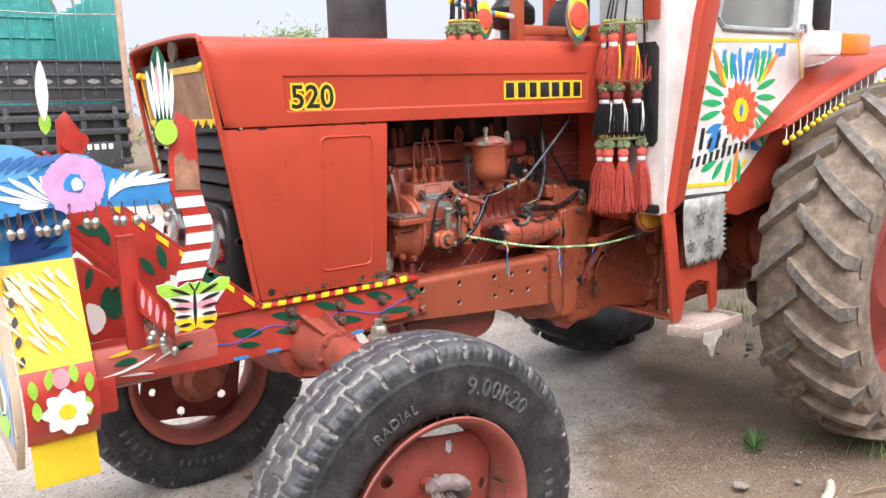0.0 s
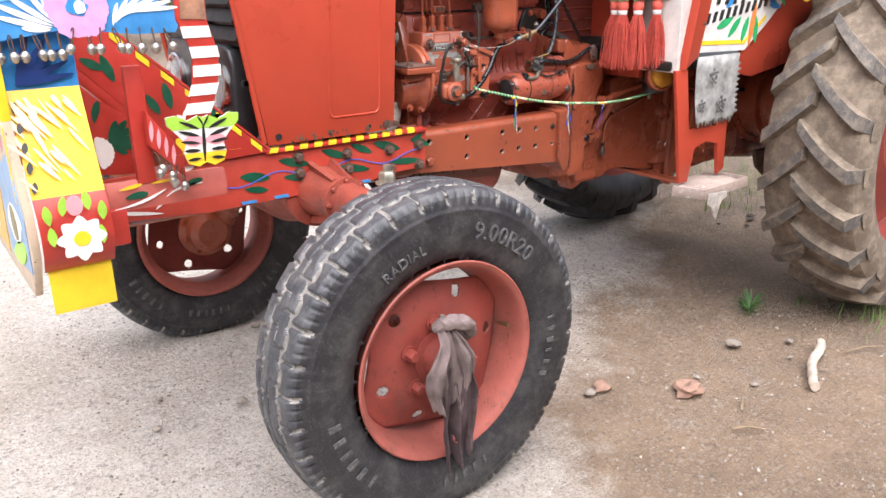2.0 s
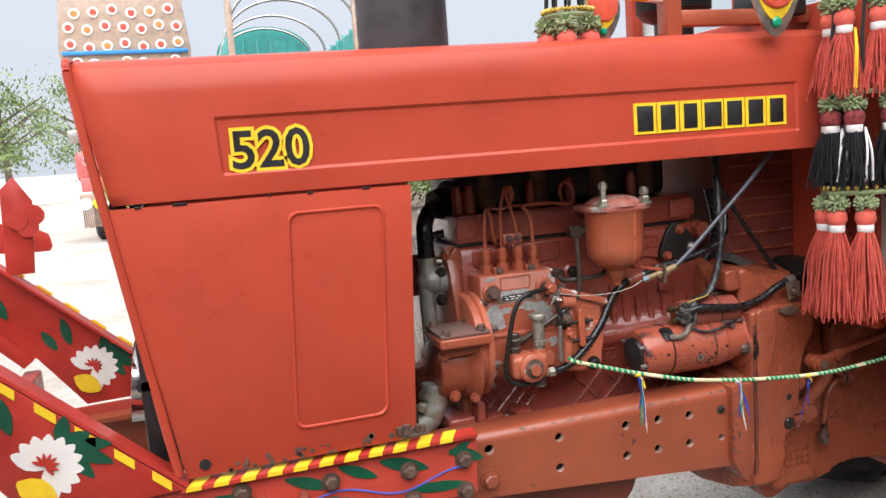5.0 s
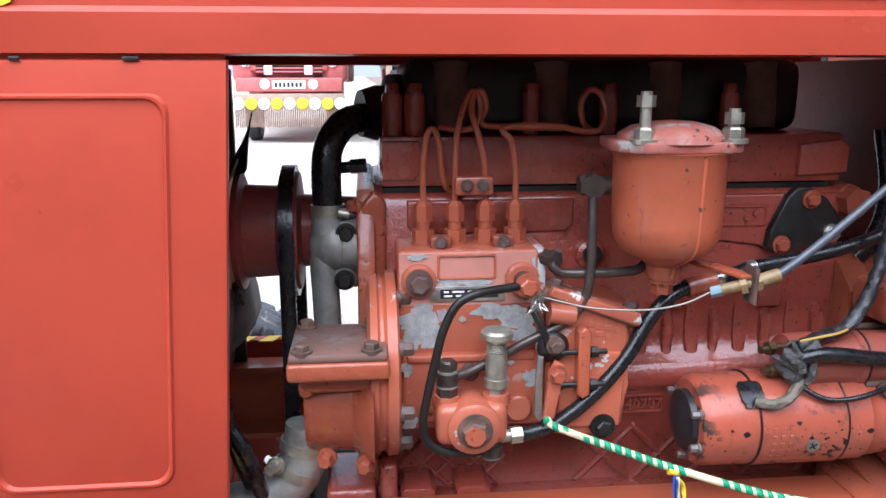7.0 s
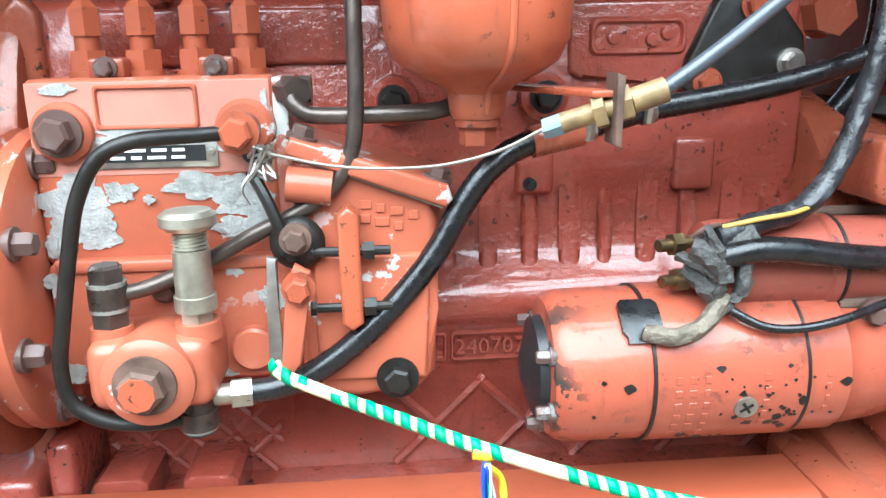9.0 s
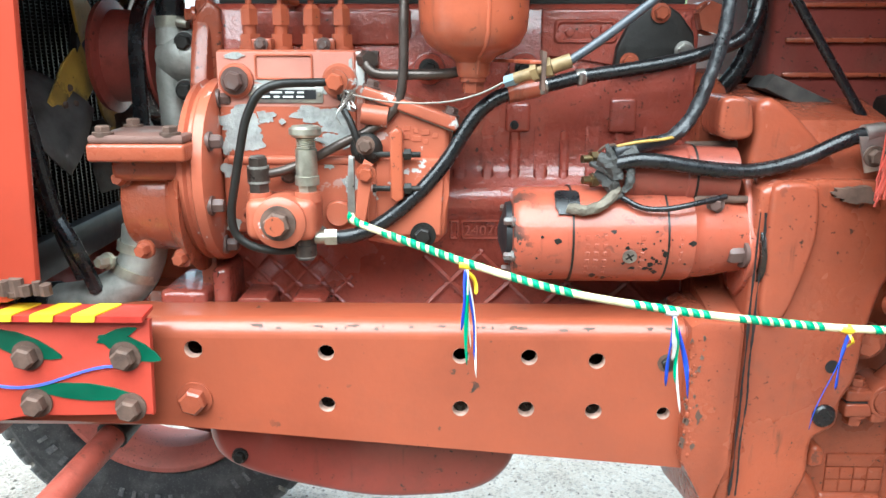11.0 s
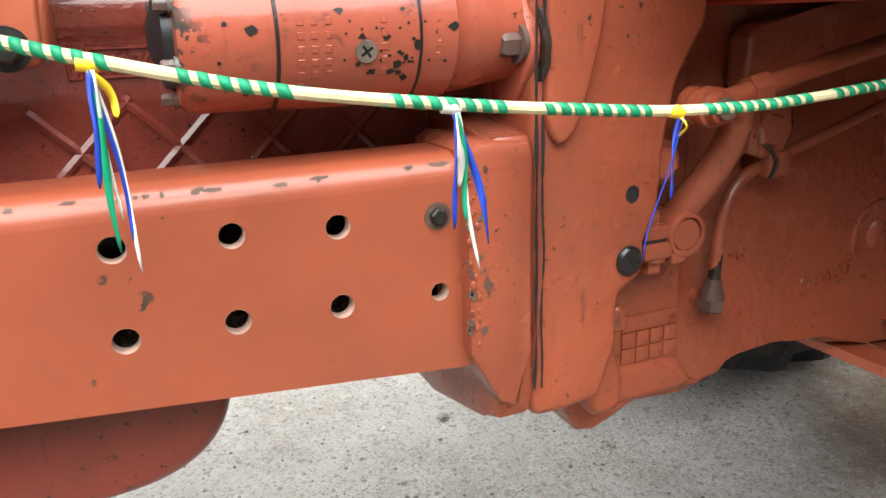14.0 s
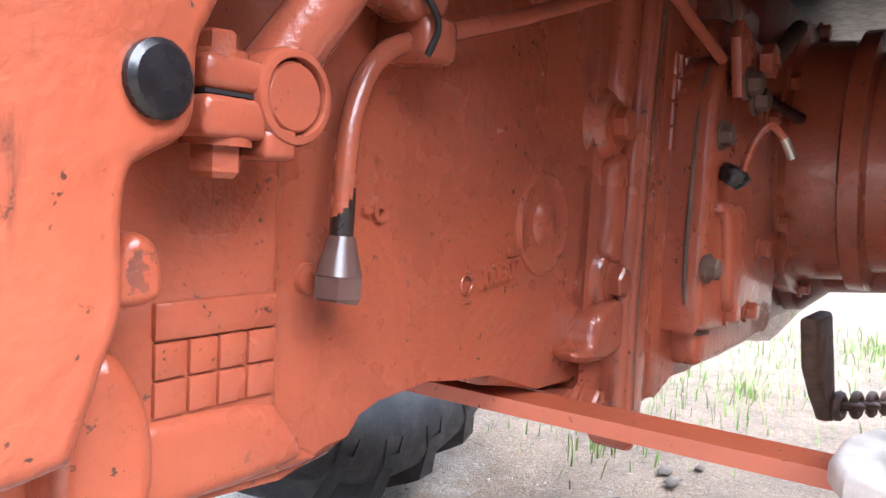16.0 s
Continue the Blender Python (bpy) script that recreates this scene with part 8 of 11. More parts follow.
    top = [(-1.365, 1.392), (-1.34, 1.388), (-1.29, 1.396), (-1.255, 1.415), (-1.262, 1.430), (-1.28, 1.448), (-1.31, 1.459), (-1.365, 1.466)]
    strokes("wing_top", plain("pale_blue_paint", (0.12, 0.34, 0.58), 0.4, 0, 0.15), m, guard, [top], 0.0006)
    lilac, white = plain("lilac_paint", (0.60, 0.33, 0.56), 0.4, 0, 0.15), M_WHITE

    def petal(x, y, angle, length, width):
        pts = [(0.0, 0.10), (0.35, 0.55), (0.62, 0.95), (0.85, 1.0), (0.97, 0.62), (0.94, 0.0)]
        pts = [(t * length, w * width / 2) for t, w in pts] + [(t * length, -w * width / 2) for t, w in pts[-2::-1]]
        c, q = math.cos(radians(angle)), math.sin(radians(angle))
        return [(x + u * c - v * q, y + u * q + v * c) for u, v in pts]

    def sweep(x, y, angle, length, width, bend):
        """A curved brush stroke that swells and ends bluntly."""
        mid, a = [], radians(angle)
        px, py = x, y
        for i in range(9):
            mid.append((px, py, a))
            px, py, a = px + length / 8 * math.cos(a), py + length / 8 * math.sin(a), a + radians(bend) / 8
        wid = [0.15, 0.45, 0.7, 0.9, 1.0, 1.0, 0.92, 0.75, 0.3]
        up = [(q[0] - w * width / 2 * math.sin(q[2]), q[1] + w * width / 2 * math.cos(q[2])) for q, w in zip(mid, wid)]
        dn = [(q[0] + w * width / 2 * math.sin(q[2]), q[1] - w * width / 2 * math.cos(q[2])) for q, w in zip(mid, wid)]
        return up + dn[::-1]
    strokes("painted_flower", lilac, m, guard, [petal(-1.207, 1.375, 33 * i + 8, 0.060 + 0.004 * (i % 2), 0.036) for i in range(11)], 0.0018)
    strokes("flower_ring", M_BLUE, m, guard, [disc_pts(-1.209, 1.377, 0.0185, 14, 1.1, 0.4, 2)], 0.0035)
    strokes("flower_eye", white, m, guard, [disc_pts(-1.204, 1.375, 0.0115, 12, 1.15, 0.3, 4)], 0.005)
    strokes("white_stroke", white, m, guard, [sweep(-1.145 + 0.006 * k, 1.338 + 0.005 * k, a, l, w, bd) for k, (a, l, w, bd) in enumerate(((75, 0.045, 0.008, -8), (62, 0.055, 0.009, -12), (48, 0.07, 0.010, -14), (32, 0.085, 0.010, -14), (18, 0.10, 0.010, -10), (5, 0.105, 0.009, -4)))] + [sweep(-1.262 + 0.002 * k, 1.334 + 0.004 * k, a, l, 0.011, bd) for k, (a, l, bd) in enumerate(((176, 0.05, -6), (168, 0.095, -6), (158, 0.105, -6), (146, 0.085, -4), (128, 0.06, -4), (112, 0.045, 0)))], 0.001)
    strokes("blue_stroke", plain("slate_blue_paint", (0.055, 0.16, 0.40), 0.4, 0, 0.15), m, guard, [sweep(-1.352 + 0.020 * i, 1.400 + 0.003 * i, 52 - 4 * i, 0.052, 0.011, -18) for i in range(5)], 0.0026)
    m = plane((-1.358, -0.646, 1.222), *NEARP)
    strokes("dark_stroke", plain("navy_paint", (0.01, 0.035, 0.16), 0.4, 0, 0.2), m, guard, [leaf_pts(0.02, 0.01, a, 0.11, 0.014) for a in (8, 22, 36, 52, 70)], 0.001)
    m = plane((-1.358, -0.646, 1.222), (1, 0, 0), (0, 0.08, 0.204))
    m2 = plane((-1.358, -0.7205, 1.018), (1, 0, 0), (0, 0.080, 0.204))
    pale = plain("pale_pink_paint", (0.80, 0.55, 0.32), 0.4, 0, 0.1)
    rnds = random.Random(5)
    streaks = []
    for k in range(34):
        x, y = 0.012 + 0.115 * rnds.random(), 0.005 + 0.17 * rnds.random()
        l = 0.03 + 0.06 * rnds.random()
        streaks.append(sweep(x, y, 112 + 14 * rnds.random(), min(l, 0.205 - y), 0.004 + 0.006 * rnds.random(), 30 * (rnds.random() - 0.5)))
    strokes("pink_streak", pale, m2, guard, streaks, 0.0075)
    strokes("black_dash", M_INK, m2, guard, [leaf_pts(0.006, 0.01 + 0.04 * i, 78, 0.024, 0.012) for i in range(5)], 0.0078)
    m = plane((-1.29, -0.7455, 0.945), (1, 0, 0), (0, -0.05, 1))
    daisy(m, 0.005, -0.012, 0.048, M_WHITE, M_YELLOW, guard, 8, 0.004)
    strokes("green_leaf_stroke", M_LGREEN, m, guard, [leaf_pts(x, y, a, 0.04, 0.018) for x, y, a in ((-0.048, -0.02, 92), (-0.05, 0.025, 95), (-0.025, 0.04, 80), (0.05, 0.02, 88), (0.045, -0.03, 92), (0.025, 0.045, 95))], 0.003)
    strokes("pink_bud", M_PINK, m, guard, [disc_pts(0.0, 0.058, 0.016, 14, 1.3)], 0.004)
    # fan-painted plate under the wing, and the folded tray below it
    fan = part("fan_plate", prism(B(), [(-1.19, 1.195), (-1.075, 1.105), (-1.085, 0.99), (-1.19, 1.0)], -0.50, -0.494, "y", 0.001), M_MAROON, guard, "red plate with a fan of dark green leaves")
    mf = plane((0, -0.50, 0), *NEARP)
    strokes("painted_leaf", M_GREEN, mf, fan, [sweep(-1.150, 1.075, a, l, 0.017, 14) for a, l in ((58, 0.05), (38, 0.062), (18, 0.068), (-4, 0.070), (-26, 0.066), (-48, 0.05))] + [sweep(-1.175, 1.12, 78, 0.05, 0.016, -10)], 0.001)
    strokes("painted_flower", M_WHITE, mf, fan, [petal(-1.180, 1.05, a, 0.040, 0.024) for a in (-60, -28, 4, 36, 70)], 0.0022)
    tray = part("side_tray", prism(B(), [(-0.60, 1.0), (-0.615, 0.965), (-0.61, 0.935), (-0.555, 0.93), (-0.54, 0.96), (-0.55, 0.99)], -1.20, -0.92, "x", 0.008, 3), plain("salmon_paint", (0.46, 0.11, 0.085), 0.45, 0, 0.2, 14), guard, "salmon folded tray with a white painted line")
    mt = plane((0, -0.6165, 0), *NEARP)
    strokes("white_line", M_WHITE, mt, tray, [sweep(-1.185, 0.943, 4, 0.12, 0.006, 24), sweep(-1.07, 0.955, 30, 0.09, 0.006, -40)], 0.001)
    strokes("painted_leaf", M_GREEN, mt, tray, [sweep(-1.16, 0.965, 10, 0.05, 0.016, -14), sweep(-1.03, 0.968, 30, 0.05, 0.014, -30)], 0.001)
    strokes("yellow_fleck", M_YELLOW, mt, tray, [sweep(-1.17, 0.985, 8, 0.05, 0.008, 0), sweep(-1.10, 0.99, 4, 0.05, 0.006, 0)], 0.001)
    # front plate, seen edge-on
    bm = B()
    prism(bm, [(-0.66, 0.80), (-0.735, 0.90), (-0.735, 1.0), (-0.66, 1.20), (-0.66, 1.60), (0.66, 1.60), (0.66, 1.2), (0.73, 1.0), (0.73, 0.9), (0.66, 0.80)], -1.378, -1.362, "x", 0.002)
    part("front_plate", bm, paint("faded_patterned_paint", (0.55, 0.42, 0.30), 0.5, 1.5, 0.3, 0.1, 40, (0.15, 0.25, 0.45)), guard, "faded multi-coloured front plate")
    mx = plane((-1.378, 0, 0), (0, -1, 0), (0, 0, 1))
    gold, slate = plain("ochre_paint", (0.55, 0.36, 0.08), 0.45, 0, 0.2), plain("dull_blue_paint", (0.20, 0.32, 0.48), 0.45, 0, 0.2)
    fp = random.Random(8)
    strokes("ochre_field", gold, mx, guard, [[(-0.42, 0.83), (0.40, 0.83), (0.44, 1.02), (-0.40, 1.04)]], 0.0006)
    strokes("white_flourish", M_WHITE, mx, guard, [sweep(-0.36 + 0.055 * i, 0.86 + 0.10 * fp.random(), 30 + 90 * fp.random(), 0.05 + 0.06 * fp.random(), 0.010, 160 * (fp.random() - 0.5)) for i in range(14)], 0.0022)
    strokes("blue_field", slate, mx, guard, [[(0.44, 0.84), (0.70, 0.86), (0.72, 0.98), (0.64, 1.10), (0.46, 1.04)]], 0.0006)
    strokes("eye_white", M_WHITE, mx, guard, [leaf_pts(0.50, 0.93, 8, 0.17, 0.09)], 0.0022)
    strokes("eye_iris", plain("olive_paint", (0.18, 0.16, 0.06), 0.45), mx, guard, [disc_pts(0.585, 0.945, 0.032, 18, 1.2)], 0.0036)
    strokes("green_leaf_stroke", M_LGREEN, mx, guard, [sweep(0.48, 0.85, 12, 0.20, 0.05, 10)], 0.0022)
    strokes("colour_streak", M_PINK, mx, guard, [sweep(-0.6 + 0.1 * i, 1.10 + 0.03 * (i % 3), 80 + 20 * fp.random(), 0.16, 0.02, 30) for i in range(13)], 0.0012)
    strokes("blue_streak", slate, mx, guard, [sweep(-0.56 + 0.1 * i, 1.26 + 0.03 * (i % 3), 80 + 20 * fp.random(), 0.18, 0.022, -30) for i in range(13)], 0.0012)
    bm = B()
    box(bm, -1.38, -1.36, -0.672, -0.66, 1.0, 1.60, 0.003)
    part("edge_strip", bm, M_YELLOW, guard)
    # striped post with spear leaf
    bm = B()
    prism(bm, [(-1.018, 1.345), (-1.008, 1.46), (-0.985, 1.515), (-0.95, 1.49), (-0.95, 1.40), (-0.952, 1.34), (-0.93, 1.27), (-0.94, 1.20), (-0.965, 1.13), (-1.02, 1.13), (-0.995, 1.20), (-0.985, 1.27)], -0.668, -0.658, "y", 0.002)
    post = part("striped_post", bm, M_MAROON, guard, "red and white banded metal post")
    m = plane((0, -0.668, 0), *NEARP)
    strokes("white_band", M_WHITE, m, post, [[(-0.998 + dx, z), (-0.936 + dx, z), (-0.936 + dx2, z + 0.024), (-0.998 + dx2, z + 0.024)] for z, dx, dx2 in ((1.305, -0.008, -0.012), (1.262, 0.006, 0.002), (1.222, 0.004, 0.006), (1.182, -0.012, -0.002), (1.142, -0.028, -0.016))], 0.001)
    strokes("rust_patch", plain("pale_rust", (0.30, 0.15, 0.09), 0.7, 0, 0.5, 30, 0.4), m, post, [[(-1.008, 1.345), (-0.952, 1.342), (-0.952, 1.395), (-0.960, 1.412), (-0.972, 1.405), (-0.985, 1.428), (-1.002, 1.42)]], 0.001)
    bm = B()
    slab(bm, leaf_pts(-1.02, 1.47, 90, 0.18, 0.050), plane((0, -0.672, 0), *NEARP), 0.004)
    sp = part("spear_leaf", bm, M_GREEN, guard, "white spear-shaped metal leaf edged green")
    strokes("white_stroke", M_WHITE, plane((0, -0.676, 0), *NEARP), sp, [leaf_pts(-1.02 + 0.008 * k, 1.50, 90 - 3 * k, 0.14 - 0.02 * abs(k), 0.010) for k in (-2, -1, 0, 1, 2)], 0.001)
    strokes("pink_stroke", M_PINK, plane((0, -0.676, 0), *NEARP), sp, [leaf_pts(-1.025, 1.55, 92, 0.06, 0.006)], 0.003)
    strokes("leaf_calyx", M_LGREEN, plane((0, -0.676, 0), *NEARP), sp, [disc_pts(-1.018, 1.472, 0.024, 16, 1.15)], 0.004)
    # butterfly plate
    half = [(0.0, -0.052), (0.018, -0.060), (0.040, -0.052), (0.048, -0.030), (0.042, -0.008), (0.058, 0.012), (0.080, 0.035), (0.082, 0.052), (0.06, 0.055), (0.035, 0.042), (0.012, 0.052), (0.0, 0.048)]
    outline = half + [(-a, b) for a, b in half[::-1][1:-1]]
    m = plane((-0.993, -0.69, 1.09), (1, 0, -0.03), (0.02, 0, 1))
    bm = B()
    slab(bm, outline, m, 0.004)
    bf = part("butterfly_plate", bm, M_WHITE, guard, "white, green and yellow painted metal butterfly")

    def clip(lo, hi):
        out = []
        n = len(outline)
        for i in range(n):
            (x0, y0), (x1, y1) = outline[i], outline[(i + 1) % n]
            steps = 6
            for k in range(steps):
                t = k / steps
                x, y = x0 + t * (x1 - x0), y0 + t * (y1 - y0)
                out.append((x, min(max(y, lo), hi)))
        return out
    strokes("green_wing", M_LGREEN, m, bf, [clip(0.024, 0.06)], 0.004)
    strokes("yellow_wing", M_YELLOW, m, bf, [clip(-0.065, -0.030)], 0.004)
    strokes("pink_wing", M_PINK, m, bf, [leaf_pts(0.0, -0.002, 0, 0.05, 0.025), leaf_pts(0.0, -0.002, 180, 0.05, 0.025)], 0.0045)
    strokes("black_mark", M_INK, m, bf, [leaf_pts(-0.004, -0.05, 88, 0.085, 0.008)] + [leaf_pts(sx * 0.012, y, 90 - sx * a, l, 0.008) for sx in (-1, 1) for y, a, l in ((-0.042, 95, 0.03), (-0.024, 88, 0.036), (-0.008, 82, 0.042), (0.008, 74, 0.046), (0.024, 66, 0.045))] + [leaf_pts(0, 0.03, 60, 0.025, 0.004), leaf_pts(0, 0.03, 120, 0.025, 0.004)], 0.0055)
    # short bell-hung bar below the post
    bm = B()
    prism(bm, [(-1.10, 1.155), (-1.03, 1.06), (-1.03, 1.0), (-1.10, 1.08)], -0.65, -0.62, "y", 0.002)
    bar = part("hanger_plate", bm, M_MAROON, guard)
    strokes("pink_stroke", M_PINK, plane((0, -0.65, 0), *NEARP), bar, [leaf_pts(-1.092 + 0.014 * i, 1.135 - 0.019 * i, 265, 0.045, 0.009) for i in range(4)], 0.001)


build_guard()


def bell(o, parent_name="bell_pendant"):
    """A small plated bell on a wire loop."""
    b = thing(parent_name, "small tarnished metal bell on a wire hook", "bell", o, "bells on the bumper guard")
    part("ball", lathe(B(), [(-0.048, 0.0), (-0.046, 0.005), (-0.040, 0.009), (-0.033, 0.0095), (-0.028, 0.007), (-0.025, 0.003)], (0, 0, 0), (0, 0, 1), 14), M_STEEL, b)
    bm = B()
    tube(bm, [(0.002, 0, -0.026), (0.004, 0.002, -0.012), (0.002, 0.003, 0.004), (-0.002, 0.003, 0.004), (-0.003, 0.002, -0.012), (-0.002, 0, -0.026)], 0.0014, 6, 4)
    part("hook", bm, M_RUST, b)
    return b


first_bell = None
spots = [(-1.358 + 0.022 * i, -0.668, 1.322) for i in range(6)] + [(-1.222 + 0.026 * i, -0.669, 1.330 - 0.001 * i) for i in range(8)]
spots += [(-1.09 + 0.011 * i, -0.652, 1.062 - 0.009 * i) for i in range(6)]
for p in spots:
    if first_bell is None:
        first_bell = bell(p)
    else:
        copy_thing(first_bell, Matrix.Translation(p) @ Matrix.Rotation(random.uniform(-0.4, 0.4), 4, "Y") @ Matrix.Rotation(random.uniform(0, 3), 4, "Z"))

# ---- cab, fender, step ----
M_GLASS = Nodes("cab_glass")
M_GLASS.b.inputs["Transmission Weight"].default_value = 1.0
M_GLASS = M_GLASS.done((0.85, 0.90, 0.90), 0.04, 0, None)
M_PANEL = paint("white_panel_enamel", (0.74, 0.72, 0.68), 0.35, 0.15, 0.2, 0.04, 20, (0.3, 0.2, 0.15))


def build_cab():
    # door panel
    outline = [(1.037, 1.742), (0.864, 1.149), (1.208, 1.140), (1.34, 1.235), (1.727, 1.55), (1.70, 2.35), (1.20, 2.35)]
    win = [(1.10, 1.80), (1.13, 1.775), (1.17, 1.765), (1.56, 1.765), (1.60, 1.775), (1.635, 1.80), (1.62, 2.28), (1.25, 2.28)]
    bm = B()
    lo = {}
    for y in (-0.575, -0.563):
        vs, es = [], []
        for lp in (outline, win):
            ring = [bm.verts.new((px, y, pz)) for px, pz in lp]
            vs.append(ring)
            es += [bm.edges.new((ring[i], ring[(i + 1) % len(ring)])) for i in range(len(ring))]
        bmesh.ops.triangle_fill(bm, use_beauty=True, use_dissolve=False, edges=es)
        lo[y] = vs
    for a, b in zip(lo[-0.575], lo[-0.563]):
        for i in range(len(a)):
            bm.faces.new((a[i], a[(i + 1) % len(a)], b[(i + 1) % len(a)], b[i]))
    door = part("cab_door", bm, M_PANEL, tractor, "white cab door with painted flower and lettering strokes")
    bm = B()
    tube(bm, [(x, -0.572, z) for x, z in win] + [(win[0][0], -0.572, win[0][1])], 0.014, 8, 3)
    part("window_seal", bm, plain("grey_rubber_seal", (0.28, 0.29, 0.29), 0.6), door)
    bm = B()
    prism(bm, win, -0.571, -0.567, "y")
    g = part("window_pane", bm, M_GLASS, door)
    g.visible_shadow = False
    m = plane((0, -0.575, 0), *NEARP)
    # yellow border
    strokes("yellow_border", M_YELLOW, m, door, [[(1.07, 1.715), (1.675, 1.725), (1.675, 1.737), (1.07, 1.727)], [(1.07, 1.715), (0.905, 1.19), (0.915, 1.188), (1.08, 1.715)], [(0.905, 1.175), (1.20, 1.165), (1.20, 1.18), (0.905, 1.19)], [(1.20, 1.165), (1.33, 1.255), (1.325, 1.268), (1.20, 1.18)], [(1.665, 1.725), (1.69, 1.58), (1.70, 1.585), (1.675, 1.725)]], 0.001)
    # flower: red petals, orange heart, blue eye; green, blue and orange sprays
    cx, cz = 1.262, 1.455
    strokes("painted_flower", M_ORANGE, m, door, [leaf_pts(cx, cz, 24 * i, 0.105, 0.05) for i in range(15)], 0.001)
    strokes("flower_ring", plain("red_orange_paint", (0.72, 0.10, 0.05), 0.4), m, door, [leaf_pts(cx + 0.05 * math.cos(radians(24 * i + 12)), cz + 0.045 * math.sin(radians(24 * i + 12)), 24 * i + 12, 0.075, 0.032) for i in range(15)], 0.003)
    strokes("flower_centre", M_YELLOW, m, door, [disc_pts(cx, cz, 0.048, 16, 1.0, 0.2)], 0.006)
    strokes("flower_eye", M_BLUE, m, door, [leaf_pts(cx, cz - 0.025, 90, 0.05, 0.024)], 0.008)
    emer = plain("emerald_paint", (0.02, 0.36, 0.12), 0.4)
    strokes("green_spray", emer, m, door, [leaf_pts(cx - 0.12 + 0.01 * k, cz + 0.03 + 0.03 * k, 178 - 14 * k, 0.13, 0.028) for k in range(-1, 4)] + [leaf_pts(cx + 0.11, cz + 0.02 + 0.03 * k, -20 + 18 * k, 0.14, 0.028) for k in range(-2, 4)] + [leaf_pts(cx - 0.09 + 0.03 * k, cz + 0.12, 105 - 8 * k, 0.10, 0.024) for k in range(2)] + [leaf_pts(cx + 0.10 + 0.03 * k, cz + 0.12, 82 - 8 * k, 0.12, 0.024) for k in range(3)] + [leaf_pts(cx - 0.15 + 0.05 * k, cz - 0.19, 200 + 25 * k, 0.10, 0.03) for k in range(4)], 0.0007)
    strokes("blue_spray", M_BLUE, m, door, [leaf_pts(cx - 0.03 + 0.028 * k, cz + 0.11, 108 - 12 * k, 0.12, 0.024) for k in range(4)] + [leaf_pts(cx - 0.12, cz - 0.05 - 0.02 * k, 195 + 12 * k, 0.10, 0.03) for k in range(3)] + [leaf_pts(cx + 0.08, cz - 0.12 - 0.015 * k, -35 + 14 * k, 0.08, 0.022) for k in range(3)], 0.0014)
    strokes("orange_spray", M_ORANGE, m, door, [leaf_pts(cx - 0.11, cz + 0.09, 118, 0.16, 0.034), leaf_pts(cx + 0.13, cz + 0.11, 42, 0.17, 0.030), leaf_pts(cx - 0.01, cz - 0.14, 262, 0.16, 0.03)], 0.002)
    strokes("yellow_spray", M_YELLOW, m, door, [leaf_pts(cx - 0.10, cz + 0.09, 114, 0.08, 0.018), leaf_pts(cx + 0.12, cz + 0.10, 45, 0.09, 0.016)], 0.0035)
    # lettering that cannot be kept: plain bars
    bm = B()
    for i, (w, h) in enumerate(((0.03, 0.05), (0.05, 0.03), (0.02, 0.05), (0.055, 0.03), (0.03, 0.045), (0.05, 0.03), (0.02, 0.05), (0.06, 0.035), (0.03, 0.05))):
        x = 1.13 + 0.052 * i
        slab(bm, [(x, 1.635 + 0.004 * i), (x + w * 0.8, 1.637 + 0.004 * i), (x + w * 0.8 + 0.008, 1.637 + h + 0.004 * i), (x + 0.008, 1.635 + h + 0.004 * i)], m, 0.001 + 0.00003 * i)
    part_each("blue_bar", bm, M_LBLUE, door)
    bm = B()
    for i in range(10):
        x = 0.945 + 0.040 * i
        slab(bm, [(x, 1.245 + 0.006 * i), (x + 0.016, 1.247 + 0.006 * i), (x + 0.028, 1.285 + 0.006 * i), (x + 0.012, 1.283 + 0.006 * i)], m, 0.0042 + 0.00003 * i)
    for i, (dx, h) in enumerate(((0.0, 0.08), (0.05, 0.04), (0.10, 0.06), (0.15, 0.035))):
        slab(bm, [(1.0 + dx, 1.315), (1.018 + dx, 1.315), (1.035 + dx, 1.315 + h), (1.018 + dx, 1.315 + h)], m, 0.0045 + 0.00003 * i)
    part_each("black_bar", bm, M_INK, door)
    # posts and sills of red-painted angle
    for name, quad in (("front_post", [(0.835, 1.092), (0.905, 1.135), (1.085, 1.85), (1.22, 2.38), (1.15, 2.38), (0.975, 1.80)]),):
        bm = B()
        prism(bm, quad, -0.590, -0.545, "y", 0.004)
        post = part(name, bm, M_HOOD, tractor, "red riveted cab post")
        for z in (1.25, 1.40, 1.55, 1.70):
            part("rivet", lathe(B(), [(0, 0.006), (0.003, 0.004), (0.004, 0)], (0.89 + 0.25 * (z - 1.13), -0.59, z), (0, -1, 0), 10), M_RUST, post)
    # narrow white pane between post and hood
    bm = B()
    prism(bm, [(0.835, 1.10), (0.87, 1.12), (1.02, 1.75), (1.16, 2.36), (0.835, 2.36)], -0.556, -0.545, "y", 0.003)
    part("quarter_panel", bm, M_PANEL, tractor, "narrow white side panel")
    # scuttle, windscreen frame, roof
    bm = B()
    box(bm, 0.80, 0.84, -0.40, 0.40, 1.05, 1.80, 0.01)
    part("scuttle", bm, M_HOOD, tractor, "red bulkhead behind the bonnet")
    for s in (-1, 1):
        bm = B()
        box(bm, 0.815, 0.835, s * 0.47 - 0.095, s * 0.47 + 0.095, 1.08, 2.36, 0.004)
        wing = part("front_quarter", bm, M_PANEL, tractor, "white cab front panel with rubber-sealed window")
        bm = B()
